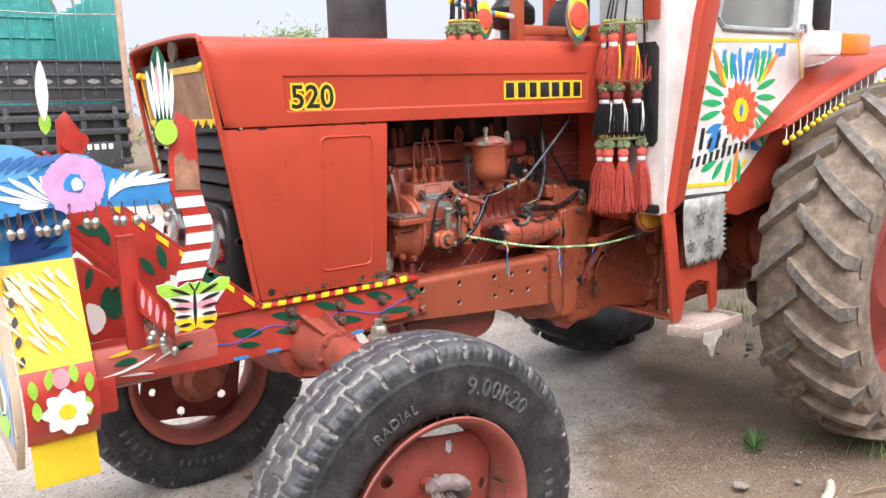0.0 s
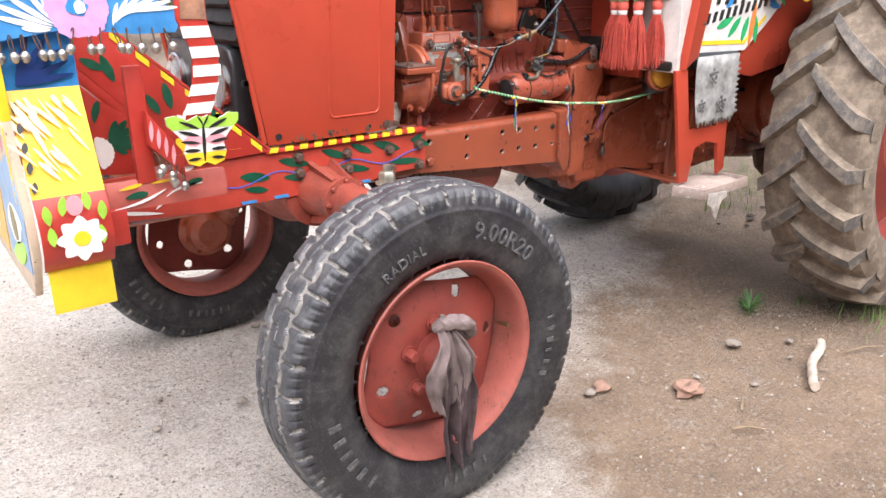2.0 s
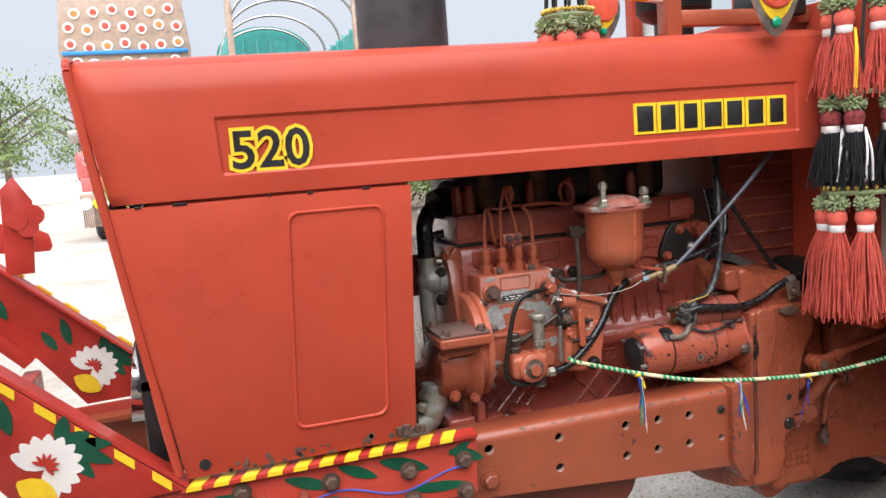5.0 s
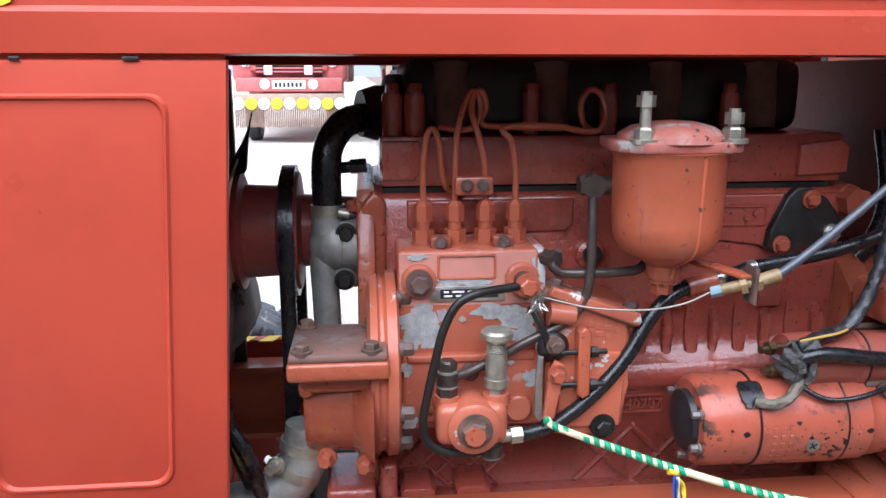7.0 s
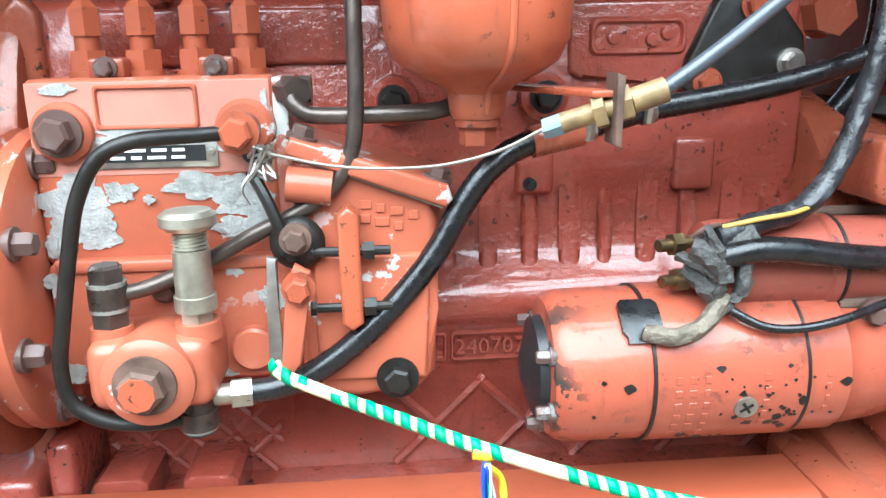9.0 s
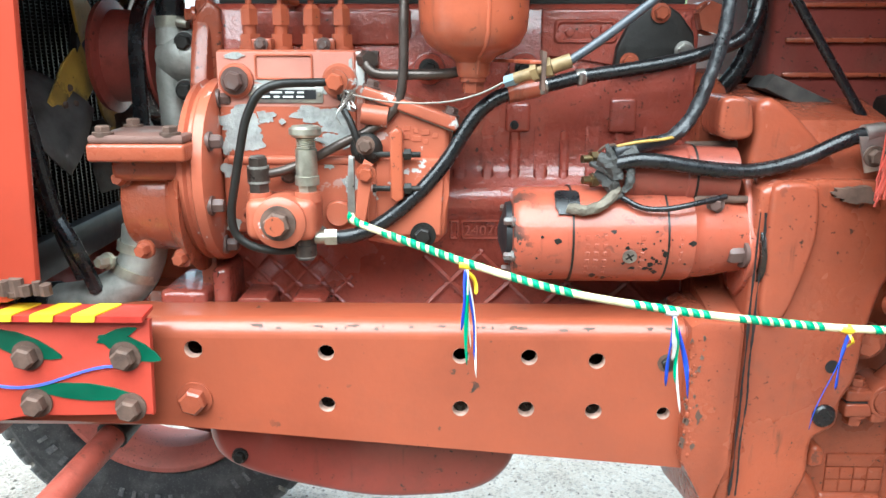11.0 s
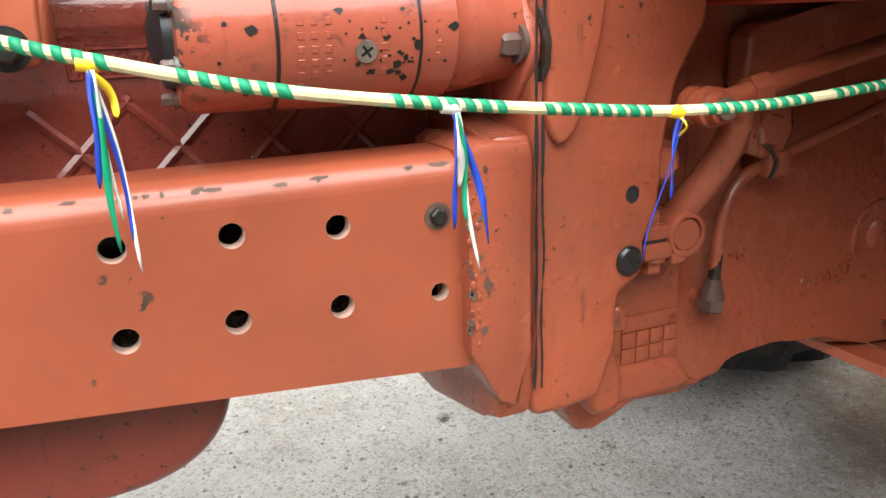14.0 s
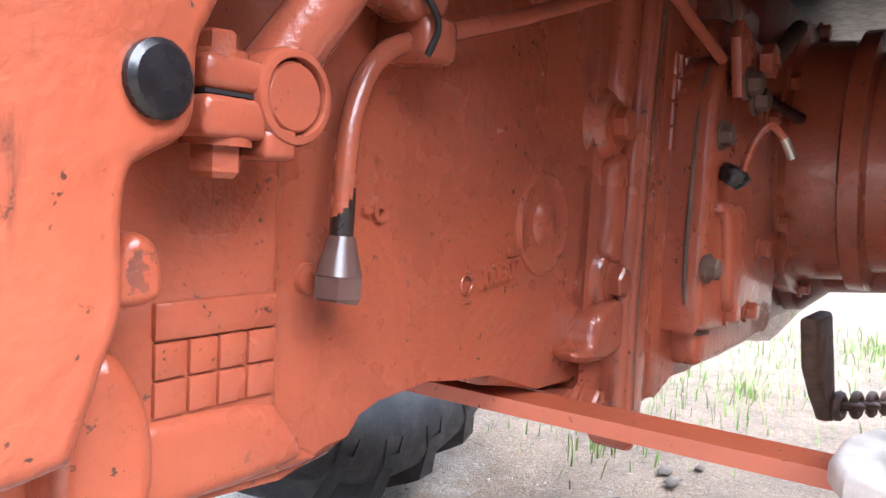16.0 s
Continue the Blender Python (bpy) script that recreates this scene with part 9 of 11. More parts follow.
        prism(bm, [(s * 0.47 - 0.062, 1.36), (s * 0.47 - 0.045, 1.335), (s * 0.47 + 0.045, 1.335), (s * 0.47 + 0.062, 1.36), (s * 0.47 + 0.062, 1.69), (s * 0.47 + 0.045, 1.715), (s * 0.47 - 0.045, 1.715), (s * 0.47 - 0.062, 1.69)], 0.808, 0.818, "x", 0.004)
        part("quarter_window", bm, M_INK, wing)
    for y in (-0.52, 0.0, 0.52):
        bm = B()
        box(bm, 0.765, 0.805, y - 0.022, y + 0.022, 1.79, 2.36, 0.004)
        part("windscreen_post", bm, M_HOOD, tractor)
    bm = B()
    box(bm, 0.785, 0.79, -0.50, 0.50, 1.80, 2.34)
    ws = part("windscreen", bm, M_GLASS, tractor)
    ws.visible_shadow = False
    bm = B()
    box(bm, 0.72, 1.95, -0.62, 0.62, 2.36, 2.44, 0.03)
    part("cab_roof", bm, M_PANEL, tractor, "white cab roof")
    bm = B()
    box(bm, 1.70, 1.74, -0.56, 0.56, 1.5, 2.36, 0.008)
    part("cab_rear_wall", bm, M_PANEL, tractor)
    bm = B()
    prism(bm, [(1.73, 1.62), (1.95, 1.66), (1.95, 2.36), (1.73, 2.36)], -0.570, -0.555, "y", 0.003)
    rq = part("rear_quarter", bm, M_PANEL, tractor, "white rear quarter panel")
    bm = B()
    prism(bm, [(1.78, 1.80), (1.80, 1.78), (1.92, 1.78), (1.93, 2.3), (1.78, 2.3)], -0.576, -0.568, "y", 0.003)
    part("rear_side_window", bm, M_INK, rq)
    for p, q in (((1.63, 1.72), (1.70, 1.80)),):
        bm = B()
        box(bm, 1.66, 1.70, -0.60, -0.572, 1.755, 1.80, 0.006)
        tube(bm, [(1.66, -0.60, 1.775), (1.62, -0.605, 1.762), (1.585, -0.60, 1.765)], 0.007, 8)
        part("door_handle", bm, M_CHROME, door)
    # Floor's underside shade is put into its dark colour; front end shades the gearbox.
    bm = B()
    box(bm, 0.80, 1.5, -0.545, 0.545, 1.085, 1.12, 0.01)
    part("cab_floor", bm, M_DARK, tractor, "cab floor plate, coloured dark for the shade under it")
    # fender: inner wall, sloping top, lip
    bm = B()
    prism(bm, [(1.16, 1.06), (1.30, 1.03), (1.62, 1.08), (2.30, 1.25), (2.45, 1.70), (1.74, 1.62), (1.70, 1.56), (1.32, 1.30), (1.25, 1.20)], -0.560, -0.548, "y", 0.003)
    fen = part("fender", bm, M_HOOD, tractor, "red sheet-metal fender over the rear tyre")
    bm = B()
    inner, outer = [(1.30, -0.565, 1.32), (1.70, -0.565, 1.575), (2.10, -0.565, 1.70), (2.55, -0.565, 1.74)], [(1.285, -0.75, 1.395), (1.65, -0.75, 1.51), (2.08, -0.75, 1.63), (2.55, -0.75, 1.70)]
    va, vb = [bm.verts.new(p) for p in inner], [bm.verts.new(p) for p in outer]
    for i in range(3):
        bm.faces.new((va[i], va[i + 1], vb[i + 1], vb[i]))
    top = part("fender_top", bm, M_HOOD, fen)
    top.modifiers.new("thickness", "SOLIDIFY").thickness = 0.006
    bm = B()
    tube(bm, [(1.285, -0.752, 1.393), (1.65, -0.752, 1.508), (2.08, -0.752, 1.628), (2.55, -0.752, 1.698)], 0.011, 8)
    part("fender_lip", bm, M_HOOD, fen)
    bm = B()
    box(bm, 1.56, 1.71, -0.74, -0.66, 1.66, 1.755, 0.01)
    lamp = part("side_lamp", bm, M_WHITE, fen, "white and amber side lamp")
    amber = Nodes("amber_plastic")
    part("amber_lens", box(B(), 1.712, 1.95, -0.742, -0.658, 1.665, 1.752, 0.012), amber.done((0.75, 0.20, 0.03), 0.2, 0, amber.noise(120), 0.1), lamp)
    # hanging rubber flap with toothed edges and cast rosettes
    def flap_y(x, z):
        return -0.599 - 0.005 * math.sin(22 * (x - 0.885)) - 0.004 * math.sin(17 * z)
    teeth = [(0.893, 1.135)] + [(0.888 + 0.020 * t / 6, 1.135 - 0.245 * t / 6) for t in range(1, 7)]
    for i in range(11):
        teeth += [(0.912 + 0.0205 * i, 0.893 + 0.006 * (i % 3)), (0.922 + 0.0205 * i, 0.872 + 0.005 * (i % 2))]
    teeth += [(1.150, 0.905)]
    for i in range(10):
        teeth += [(1.172 - 0.004 * (i % 2), 0.915 + 0.020 * i), (1.148, 0.926 + 0.020 * i)]
    teeth += [(1.150, 1.135)]
    bm = B()
    ring = [bm.verts.new((x, flap_y(x, z), z)) for x, z in teeth]
    es = [bm.edges.new((ring[i], ring[(i + 1) % len(ring)])) for i in range(len(ring))]
    bmesh.ops.triangle_fill(bm, use_beauty=True, use_dissolve=False, edges=es)
    fl = tagged(part("mud_flap", bm, plain("grey_rubber_sheet", (0.30, 0.30, 0.285), 0.75, 0, 0.5, 22, 0.6)), "grey toothed rubber flap hanging below the door", "mud flap")
    fl.modifiers.new("thickness", "SOLIDIFY").thickness = 0.005
    bm = B()
    for cx, cz, size in ((0.985, 1.06, 1.0), (0.925, 0.955, 0.8), (1.045, 0.95, 1.1)):
        for k in range(11):
            a = radians(33 * k)
            q = 0.024 * size if k % 2 else 0.013 * size
            bmesh.ops.create_icosphere(bm, subdivisions=1, radius=0.007 * size, matrix=Matrix.Translation((cx + q * math.cos(a), -0.609, cz + 1.1 * q * math.sin(a))) @ Matrix.Diagonal((1, 0.6, 1, 1)))
    part_each("rubber_rosette", bm, plain("dark_grey_rubber", (0.10, 0.10, 0.095), 0.7, 0, 0.4, 60, 0.3), fl)
    # step frame
    bm = B()
    prism(bm, [(0.80, 1.09), (0.87, 1.09), (0.905, 0.86), (1.08, 0.86), (1.10, 1.05), (1.14, 1.05), (1.155, 0.68), (1.115, 0.66), (1.10, 0.79), (1.02, 0.81), (0.95, 0.79), (0.925, 0.66), (0.875, 0.66), (0.845, 0.85)], -0.575, -0.560, "y", 0.003)
    st = part("step_frame", bm, M_HOOD, tractor, "red plate step bracket")
    worn = paint("worn_step", (0.42, 0.33, 0.28), 0.5, 2.6, 0.6, 0.3, 40, (0.50, 0.47, 0.43), coat=0.0)
    tread = part("step_tread", prism(B(), [(0.87, -0.575), (1.02, -0.50), (1.15, -0.50), (1.16, -0.60), (1.14, -0.655), (0.93, -0.655)], 0.640, 0.650, "z", 0.003), worn, st, "worn step plate with bare metal")
    for p, q in (((0.90, -0.672), (1.20, -0.655)), ((1.20, -0.655), (1.19, -0.52)), ((0.86, -0.56), (0.90, -0.672))):
        a, b = Vector((*p, 0)), Vector((*q, 0))
        w = Vector((0, 0, 1)).cross((b - a).normalized()) * 0.006
        part("step_rim", prism(B(), [(a - w).xy, (b - w).xy, (b + w).xy, (a + w).xy], 0.612, 0.652, "z", 0.002), worn, tread)
    part("step_end", prism(B(), [(0.985, -0.500), (0.998, -0.472), (1.030, -0.458), (1.085, -0.458), (1.125, -0.470), (1.14, -0.500), (1.13, -0.54), (1.0, -0.54)], 0.612, 0.634, "z", 0.007, 4), plain("rubbed_pale_steel", (0.52, 0.49, 0.45), 0.5, 0.3, 0.3, 40, 0.4), st, "pale rubbed end of the step plate")
    bm = B()
    prism(bm, [(0.915, 0.632), (1.03, 0.628), (1.035, 0.605), (1.005, 0.595), (0.99, 0.575), (0.978, 0.52), (0.955, 0.545), (0.945, 0.575), (0.915, 0.592)], -0.684, -0.679, "y", 0.001)
    part("hanging_lug", bm, plain("torn_pale_sheet", (0.46, 0.42, 0.38), 0.6, 0.3, 0.4, 30, 0.4), st, "torn pale rubber tongue")


build_cab()


def build_stacks():
    bm = lathe(B(), [(1.70, 0.095), (1.74, 0.10), (2.20, 0.10), (2.24, 0.085), (2.30, 0.04), (2.5, 0.04)], (-0.145, -0.03, 0), (0, 0, 1), 32)
    part("exhaust_silencer", bm, plain("soot_black_steel", (0.05, 0.05, 0.052), 0.5, 0.3, 0.4, 8, 0.2), tractor, "soot-black exhaust silencer")
    bm = lathe(B(), [(1.70, 0.045), (1.79, 0.048), (1.80, 0.075), (1.815, 0.088), (1.87, 0.088), (1.90, 0.06), (1.95, 0.05)], (0.553, -0.03, 0), (0, 0, 1), 36)
    pc = part("air_precleaner", bm, M_INK, tractor, "black ribbed air pre-cleaner")
    bm = B()
    for i in range(8):
        lathe(bm, [(-0.0015, 0.088), (0.0, 0.0915), (0.0015, 0.088)], (0.553, -0.03, 1.818 + 0.006 * i), (0, 0, 1), 36)
    part("rib", bm, M_INK, pc)
    bm = B()
    prism(bm, [(0.66, 1.77), (0.68, 1.86), (0.72, 1.90), (0.76, 1.90), (0.76, 1.77)], -0.25, -0.10, "y", 0.01)
    part("wiper_box", bm, M_INK, tractor, "black box before the windscreen")
    # striped rod
    rod = thing("striped_rod", "rod bound with red, blue, yellow and white tape", "decoration")
    pts = spline([(0.12, -0.20, 1.86), (0.22, -0.20, 1.835), (0.42, -0.20, 1.815)], 12)
    cols = (M_YELLOW, M_BLUE, M_WHITE, M_GREEN, M_MAROON, M_BLUE, M_YELLOW, M_WHITE)
    for i in range(len(cols)):
        k = i * 3
        part("tape_band", tube(B(), [pts[k], pts[k + 1], pts[k + 2], pts[min(k + 3, len(pts) - 1)]], 0.010, 10, 1, False), cols[i], rod)
    bm = B()
    box(bm, 0.405, 0.445, -0.22, -0.18, 1.71, 2.1, 0.004)
    part("mirror_post", bm, M_RED, tractor, "red mirror post")
    bm = B()
    box(bm, 0.445, 0.80, -0.215, -0.185, 1.755, 1.79, 0.004)
    part("cross_bar", bm, M_RED, tractor)


build_stacks()

# ---- tassels ----
M_TRED = plain("coral_wool", (0.58, 0.10, 0.07), 0.9, 0, 0.25, 60, 0.3)
M_TBLK = plain("black_wool", (0.012, 0.012, 0.014), 0.8, 0, 0.4, 60, 0.3)
M_TGRN = plain("grey_green_wool", (0.26, 0.31, 0.16), 0.95, 0, 0.3, 60, 0.4)
M_TWHT = plain("white_thread", (0.70, 0.68, 0.66), 0.7, 0, 0.1, 60, 0.2)


def tassel(name, parent, p, length, wool, seed, ribbon=None):
    """One tassel as a part: thread skirt, with its pompom, knot ball and white binding below it."""
    rnd = random.Random(seed)
    x, y, z = p
    bm = B()
    for i in range(150):
        a, q = rnd.uniform(0, 2 * math.pi), math.sqrt(rnd.random())
        r0, r1 = 0.013 * q, (0.036 + 0.016 * rnd.random()) * q
        l = length * rnd.uniform(0.86, 1.03)
        sway = rnd.uniform(-0.007, 0.007)
        tube(bm, [(x + r0 * math.cos(a), y + r0 * math.sin(a), z - 0.062), (x + 0.7 * r1 * math.cos(a) + sway, y + 0.7 * r1 * math.sin(a), z - 0.062 - (l - 0.06) * 0.4), (x + r1 * math.cos(a) - sway, y + r1 * math.sin(a), z - l)], 0.00125, 3, 3)
    sk = part(name, bm, wool, parent)
    bm = B()
    for i in range(110):
        v = Vector((rnd.gauss(0, 1), rnd.gauss(0, 1), rnd.gauss(0, 1) * 0.75)).normalized()
        o = Vector((x, y, z - 0.008))
        cyl(bm, o + 0.004 * v, o + rnd.uniform(0.021, 0.027) * v, 0.0035, 0.0022, 4)
    part("pompom", bm, M_TGRN, sk, "grey-green fluffy pompom")
    part("knot_ball", lathe(B(), [(-0.023, 0.006), (-0.018, 0.016), (-0.006, 0.021), (0.008, 0.019), (0.018, 0.010), (0.02, 0.0)], (x, y, z - 0.036), (0, 0, 1), 16), wool if wool is M_TRED else plain("striped_wool", (0.20, 0.03, 0.03), 0.9, 0, 0.8, 90), sk)
    part("binding", lathe(B(), [(-0.010, 0.014), (-0.006, 0.0165), (0.006, 0.0165), (0.010, 0.014)], (x, y, z - 0.060), (0, 0, 1), 14), M_TWHT, sk)
    if ribbon:
        bm = B()
        for k in range(2):
            dx = rnd.uniform(-0.02, 0.02)
            tube(bm, [(x + 0.01, y - 0.018, z - 0.06), (x + dx, y - 0.036, z - 0.11), (x + dx * 1.6, y - 0.034, z - length * 0.92)], 0.0022, 4, 4)
        part("thread_tail", bm, ribbon, sk)


def garland(name, cx, cy, tiers, seed):
    g = thing(name, "hanging garland of coral and black wool tassels with grey-green pompoms", "garland")
    for k, (z, rx, ry, length, wool, n, ribbon) in enumerate(tiers):
        pts = [(cx + rx * math.cos(2 * math.pi * i / 24), cy + ry * math.sin(2 * math.pi * i / 24), z + 0.004) for i in range(25)]
        part("ring_cord", tube(B(), pts, 0.006, 6, 1), M_TGRN, g)
        bm = B()
        for i in range(44):
            a = 2 * math.pi * i / 44
            lathe(bm, [(-0.006, 0), (0, 0.006), (0.006, 0)], (cx + (rx + 0.004) * math.cos(a), cy + (ry + 0.004) * math.sin(a), z + 0.014), (-math.sin(a), math.cos(a), 0), 8)
        tagged(part("bead_string", bm, plain("mixed_beads", (0.50, 0.36, 0.06), 0.35, 0, 0.8, 120), g), kind="stuff")
        for i in range(n):
            a = 2 * math.pi * (i + 0.35) / n
            tassel("tassel", g, (cx + rx * math.cos(a), cy + ry * math.sin(a), z - 0.01), length, wool, seed + 31 * k + i, ribbon)
    bm = B()
    for k in range(10):
        a = 2 * math.pi * k / 10
        pts = [(cx + 0.02 * math.cos(a), cy + 0.02 * math.sin(a), tiers[0][0] + 0.45)]
        for z, rx, ry, *_ in tiers:
            pts.append((cx + rx * math.cos(a), cy + ry * math.sin(a), z))
        tube(bm, pts, 0.004, 5, 3)
    part_each("hanging_string", bm, M_TBLK, g)
    return g


garland("tassel_garland", 0.850, -0.400, ((1.78, 0.155, 0.075, 0.20, M_TRED, 10, M_YELLOW), (1.575, 0.165, 0.078, 0.185, M_TBLK, 11, M_TWHT), (1.365, 0.175, 0.080, 0.258, M_TRED, 12, None)), 5)
garland("small_tassel_garland", 0.165, -0.22, ((1.775, 0.05, 0.04, 0.05, M_TRED, 5, None),), 90)


def medallion(x, y, z, r):
    m = thing("medallion", "heart-shaped reflector medallion with red oval and green gem", "ornament", (0, 0, 0), "medallions")
    body = [(x + r * 0.78 * math.cos(t) * (1.0 if math.sin(t) > -0.2 else 1.0 + 0.35 * (math.sin(t) + 0.2)), z + r * 1.25 * math.sin(t)) for t in (2 * math.pi * i / 28 for i in range(28))]
    part("backing", prism(B(), body, y, y + 0.006, "y", 0.001), M_STEEL, m)
    part("yellow_ring", prism(B(), [(x + (p[0] - x) * 0.86, z + 0.012 + (p[1] - z) * 0.8) for p in body], y - 0.003, y, "y", 0.001), M_YELLOW, m)
    part("red_oval", lathe(B(), [(0, r * 0.66), (0.006, r * 0.6), (0.010, r * 0.3), (0.011, 0)], (x, y - 0.003, z + r * 0.15), (0, -1, 0), 24), plain("red_reflector", (0.60, 0.09, 0.05), 0.3), m)
    part("green_gem", lathe(B(), [(0, r * 0.16), (0.005, r * 0.1), (0.006, 0)], (x, y - 0.003, z - r * 0.86), (0, -1, 0), 12), plain("green_glass_gem", (0.01, 0.30, 0.15), 0.15), m)


medallion(0.575, -0.36, 1.80, 0.075)
medallion(0.235, -0.24, 1.79, 0.055)

# yellow bobble fringe under the fender lip
fringe_pts = spline([(1.29, -0.758, 1.385), (1.48, -0.758, 1.446), (1.65, -0.758, 1.50), (1.85, -0.758, 1.556), (2.08, -0.758, 1.620), (2.3, -0.758, 1.65)], 4)
proto = None
for i, p in enumerate(fringe_pts):
    if proto is None:
        proto = thing("fringe_bobble", "small yellow bobble hanging on a cord", "fringe", tuple(p), "bobbles under the fender")
        part("cord", tube(B(), [(0, 0, 0.004), (0.004, 0, -0.02), (0, 0, -0.045)], 0.002, 5, 4), M_WHITE, proto)
        part("bobble", lathe(B(), [(-0.066, 0.0), (-0.062, 0.010), (-0.053, 0.013), (-0.045, 0.008), (-0.042, 0)], (0, 0, 0), (0, 0, 1), 12), M_YELLOW, proto)
    else:
        copy_thing(proto, Matrix.Translation(p))


# ---- cord with ribbons, amber lamp, rag ----


def build_cord():
    cord = thing("bunting_rope", "plaited green and white cord with ribbon ends, tied across the engine", "cord")
    pts = spline([(0.088, -0.298, 1.070), (0.094, -0.3025, 1.0635), (0.125, -0.316, 1.0545), (0.170, -0.333, 1.0425), (0.219, -0.352, 1.0300), (0.32, -0.381, 1.0080), (0.43, -0.395, 0.9930), (0.52, -0.399, 0.9835), (0.609, -0.400, 0.9760), (0.70, -0.401, 0.9745), (0.80, -0.401, 0.9800), (0.878, -0.400, 0.9860)], 22)
    part("core", tube(B(), pts, 0.0042, 10, 1, False), plain("cream_cord", (0.56, 0.48, 0.28), 0.7, 0, 0.25, 50, 0.4), cord)
    green = plain("green_thread", (0.008, 0.225, 0.10), 0.6, 0, 0.45, 90)
    run, bands, band = 0.0, [], None
    for i in range(len(pts) - 1):
        d, u, v = frame_of(pts[i + 1] - pts[i])
        u = (Vector((0, 0, 1)) - d * d.z).normalized()
        v = d.cross(u)
        for k in range(4):
            t = k / 4
            p = pts[i].lerp(pts[i + 1], t)
            at = run + t * (pts[i + 1] - pts[i]).length
            if any(a < p.x < b for a, b in ((0.108, 0.128), (0.235, 0.262), (0.335, 0.385), (0.470, 0.500), (0.585, 0.635), (0.745, 0.765))):
                band = None
                continue
            if band is None:
                band = []
                bands.append(band)
            a = 2 * math.pi * at / 0.0118 + 1.1 * noise.noise((at * 30, 1.7, 0))
            r = u * math.cos(a) + v * math.sin(a)
            hw = 0.0036 + 0.0016 * noise.noise((at * 70, 4.1, 0))
            band.append((p + 0.0046 * r - hw * d, p + 0.0046 * r + hw * d))
        run += (pts[i + 1] - pts[i]).length
    for band in bands:
        if len(band) < 3:
            continue
        bm, prev = B(), None
        for a, b in band:
            row = (bm.verts.new(a), bm.verts.new(b))
            if prev:
                bm.faces.new((prev[0], prev[1], row[1], row[0]))
            prev = row
        ob = part("green_binding", bm, green, cord, "green thread wound round the cord")
        ob.modifiers.new("thickness", "SOLIDIFY").thickness = 0.0008
    rib = plain("blue_ribbon", (0.012, 0.045, 0.36), 0.5)
    grn = plain("green_ribbon", (0.01, 0.27, 0.13), 0.5)
    wht = plain("white_ribbon", (0.62, 0.60, 0.55), 0.6)
    knots = (
        ((0.219, -0.358, 1.0245), ((rib, 0.070, -0.004, 0.0034), (grn, 0.112, 0.001, 0.0030), (wht, 0.092, 0.004, 0.0018), (rib, 0.105, 0.010, 0.0018), (wht, 0.125, 0.013, 0.0020), (M_YELLOW, 0.028, 0.012, 0.0036))),
        ((0.432, -0.401, 0.988), ((rib, 0.078, -0.004, 0.0028), (wht, 0.050, 0.002, 0.0034), (grn, 0.075, 0.008, 0.0026), (wht, 0.108, 0.013, 0.0020), (rib, 0.090, 0.021, 0.0032))),
        ((0.611, -0.406, 0.972), ((rib, 0.060, -0.010, 0.0030), (rib, 0.110, -0.027, 0.0008), (M_YELLOW, 0.016, 0.001, 0.0030))),
    )
    for i, ((x, y, z), sets) in enumerate(knots):
        for mat, l, dx, w in sets:
            bm, prev = B(), None
            for k in range(15):
                t = k / 14
                cx = x + dx * t ** 0.7 + 0.0012 * math.sin(6 * t + 2.3 * i + dx * 400)
                cy = y - 0.004 * math.sin(4 * t + dx * 200)
                tw = 0.8 * math.sin(5 * t + dx * 150)
                ww = 0.72 * w * (0.6 + 0.5 * math.sin(3.1 * t)) * (1 if k < 14 else 0.4)
                row = [bm.verts.new((cx + e * ww * math.cos(tw), cy + e * ww * math.sin(tw), z - l * t + 0.3 * e * ww)) for e in (-1, 1)]
                if prev:
                    bm.faces.new((prev[0], prev[1], row[1], row[0]))
                prev = row
            ob = part("ribbon", bm, mat, cord)
            ob.modifiers.new("thickness", "SOLIDIFY").thickness = 0.0005
        part("ribbon_knot", lathe(B(), [(-0.008, 0.0044), (-0.003, 0.0047), (0.0, 0.0055), (0.003, 0.0047), (0.005, 0.0044)], (x, y + 0.006, z + 0.003), (1, 0, -0.1), 12), M_YELLOW if i != 1 else wht, cord)


build_cord()


def build_amber_lamp():
    lamp = thing("amber_lamp", "round amber indicator lamp with red ring on a threaded stem", "lamp")
    o = (0.865, -0.455, 1.062)
    part("ring", lathe(B(), [(-0.02, 0.052), (-0.012, 0.060), (0.008, 0.060), (0.014, 0.052), (0.004, 0.05)], o, (-0.3, -1, 0.1), 32), M_RED, lamp)
    am = Nodes("amber_dome")
    part("dome", lathe(B(), [(0.004, 0.051), (0.022, 0.045), (0.034, 0.028), (0.038, 0.0)], o, (-0.3, -1, 0.1), 28), am.done((0.45, 0.20, 0.02), 0.12, 0.2, am.noise(60), 0.1), lamp)
    part("body", lathe(B(), [(-0.075, 0.02), (-0.06, 0.045), (-0.02, 0.052)], o, (-0.3, -1, 0.1), 28), M_INK, lamp)
    bm = B()
    cyl(bm, (0.875, -0.42, 1.03), (0.875, -0.42, 0.995), 0.045, 0.045, 24)
    part("mount_cup", bm, M_INK, lamp)
    bm = B()
    cyl(bm, (0.876, -0.40, 1.0), (0.876, -0.40, 0.985), 0.012, n=6)
    for i in range(6):
        lathe(bm, [(0, 0.006), (0.0015, 0.0075), (0.003, 0.006)], (0.876, -0.40, 0.965 + 0.0033 * i), (0, 0, 1), 14)
    part_each("threaded_stem", bm, M_STEEL, lamp)
    bm = B()
    tube(bm, [(0.876, -0.40, 0.985), (0.95, -0.36, 0.99), (1.1, -0.30, 1.02)], 0.012, 8)
    part("lamp_bracket", bm, M_DARK, lamp)


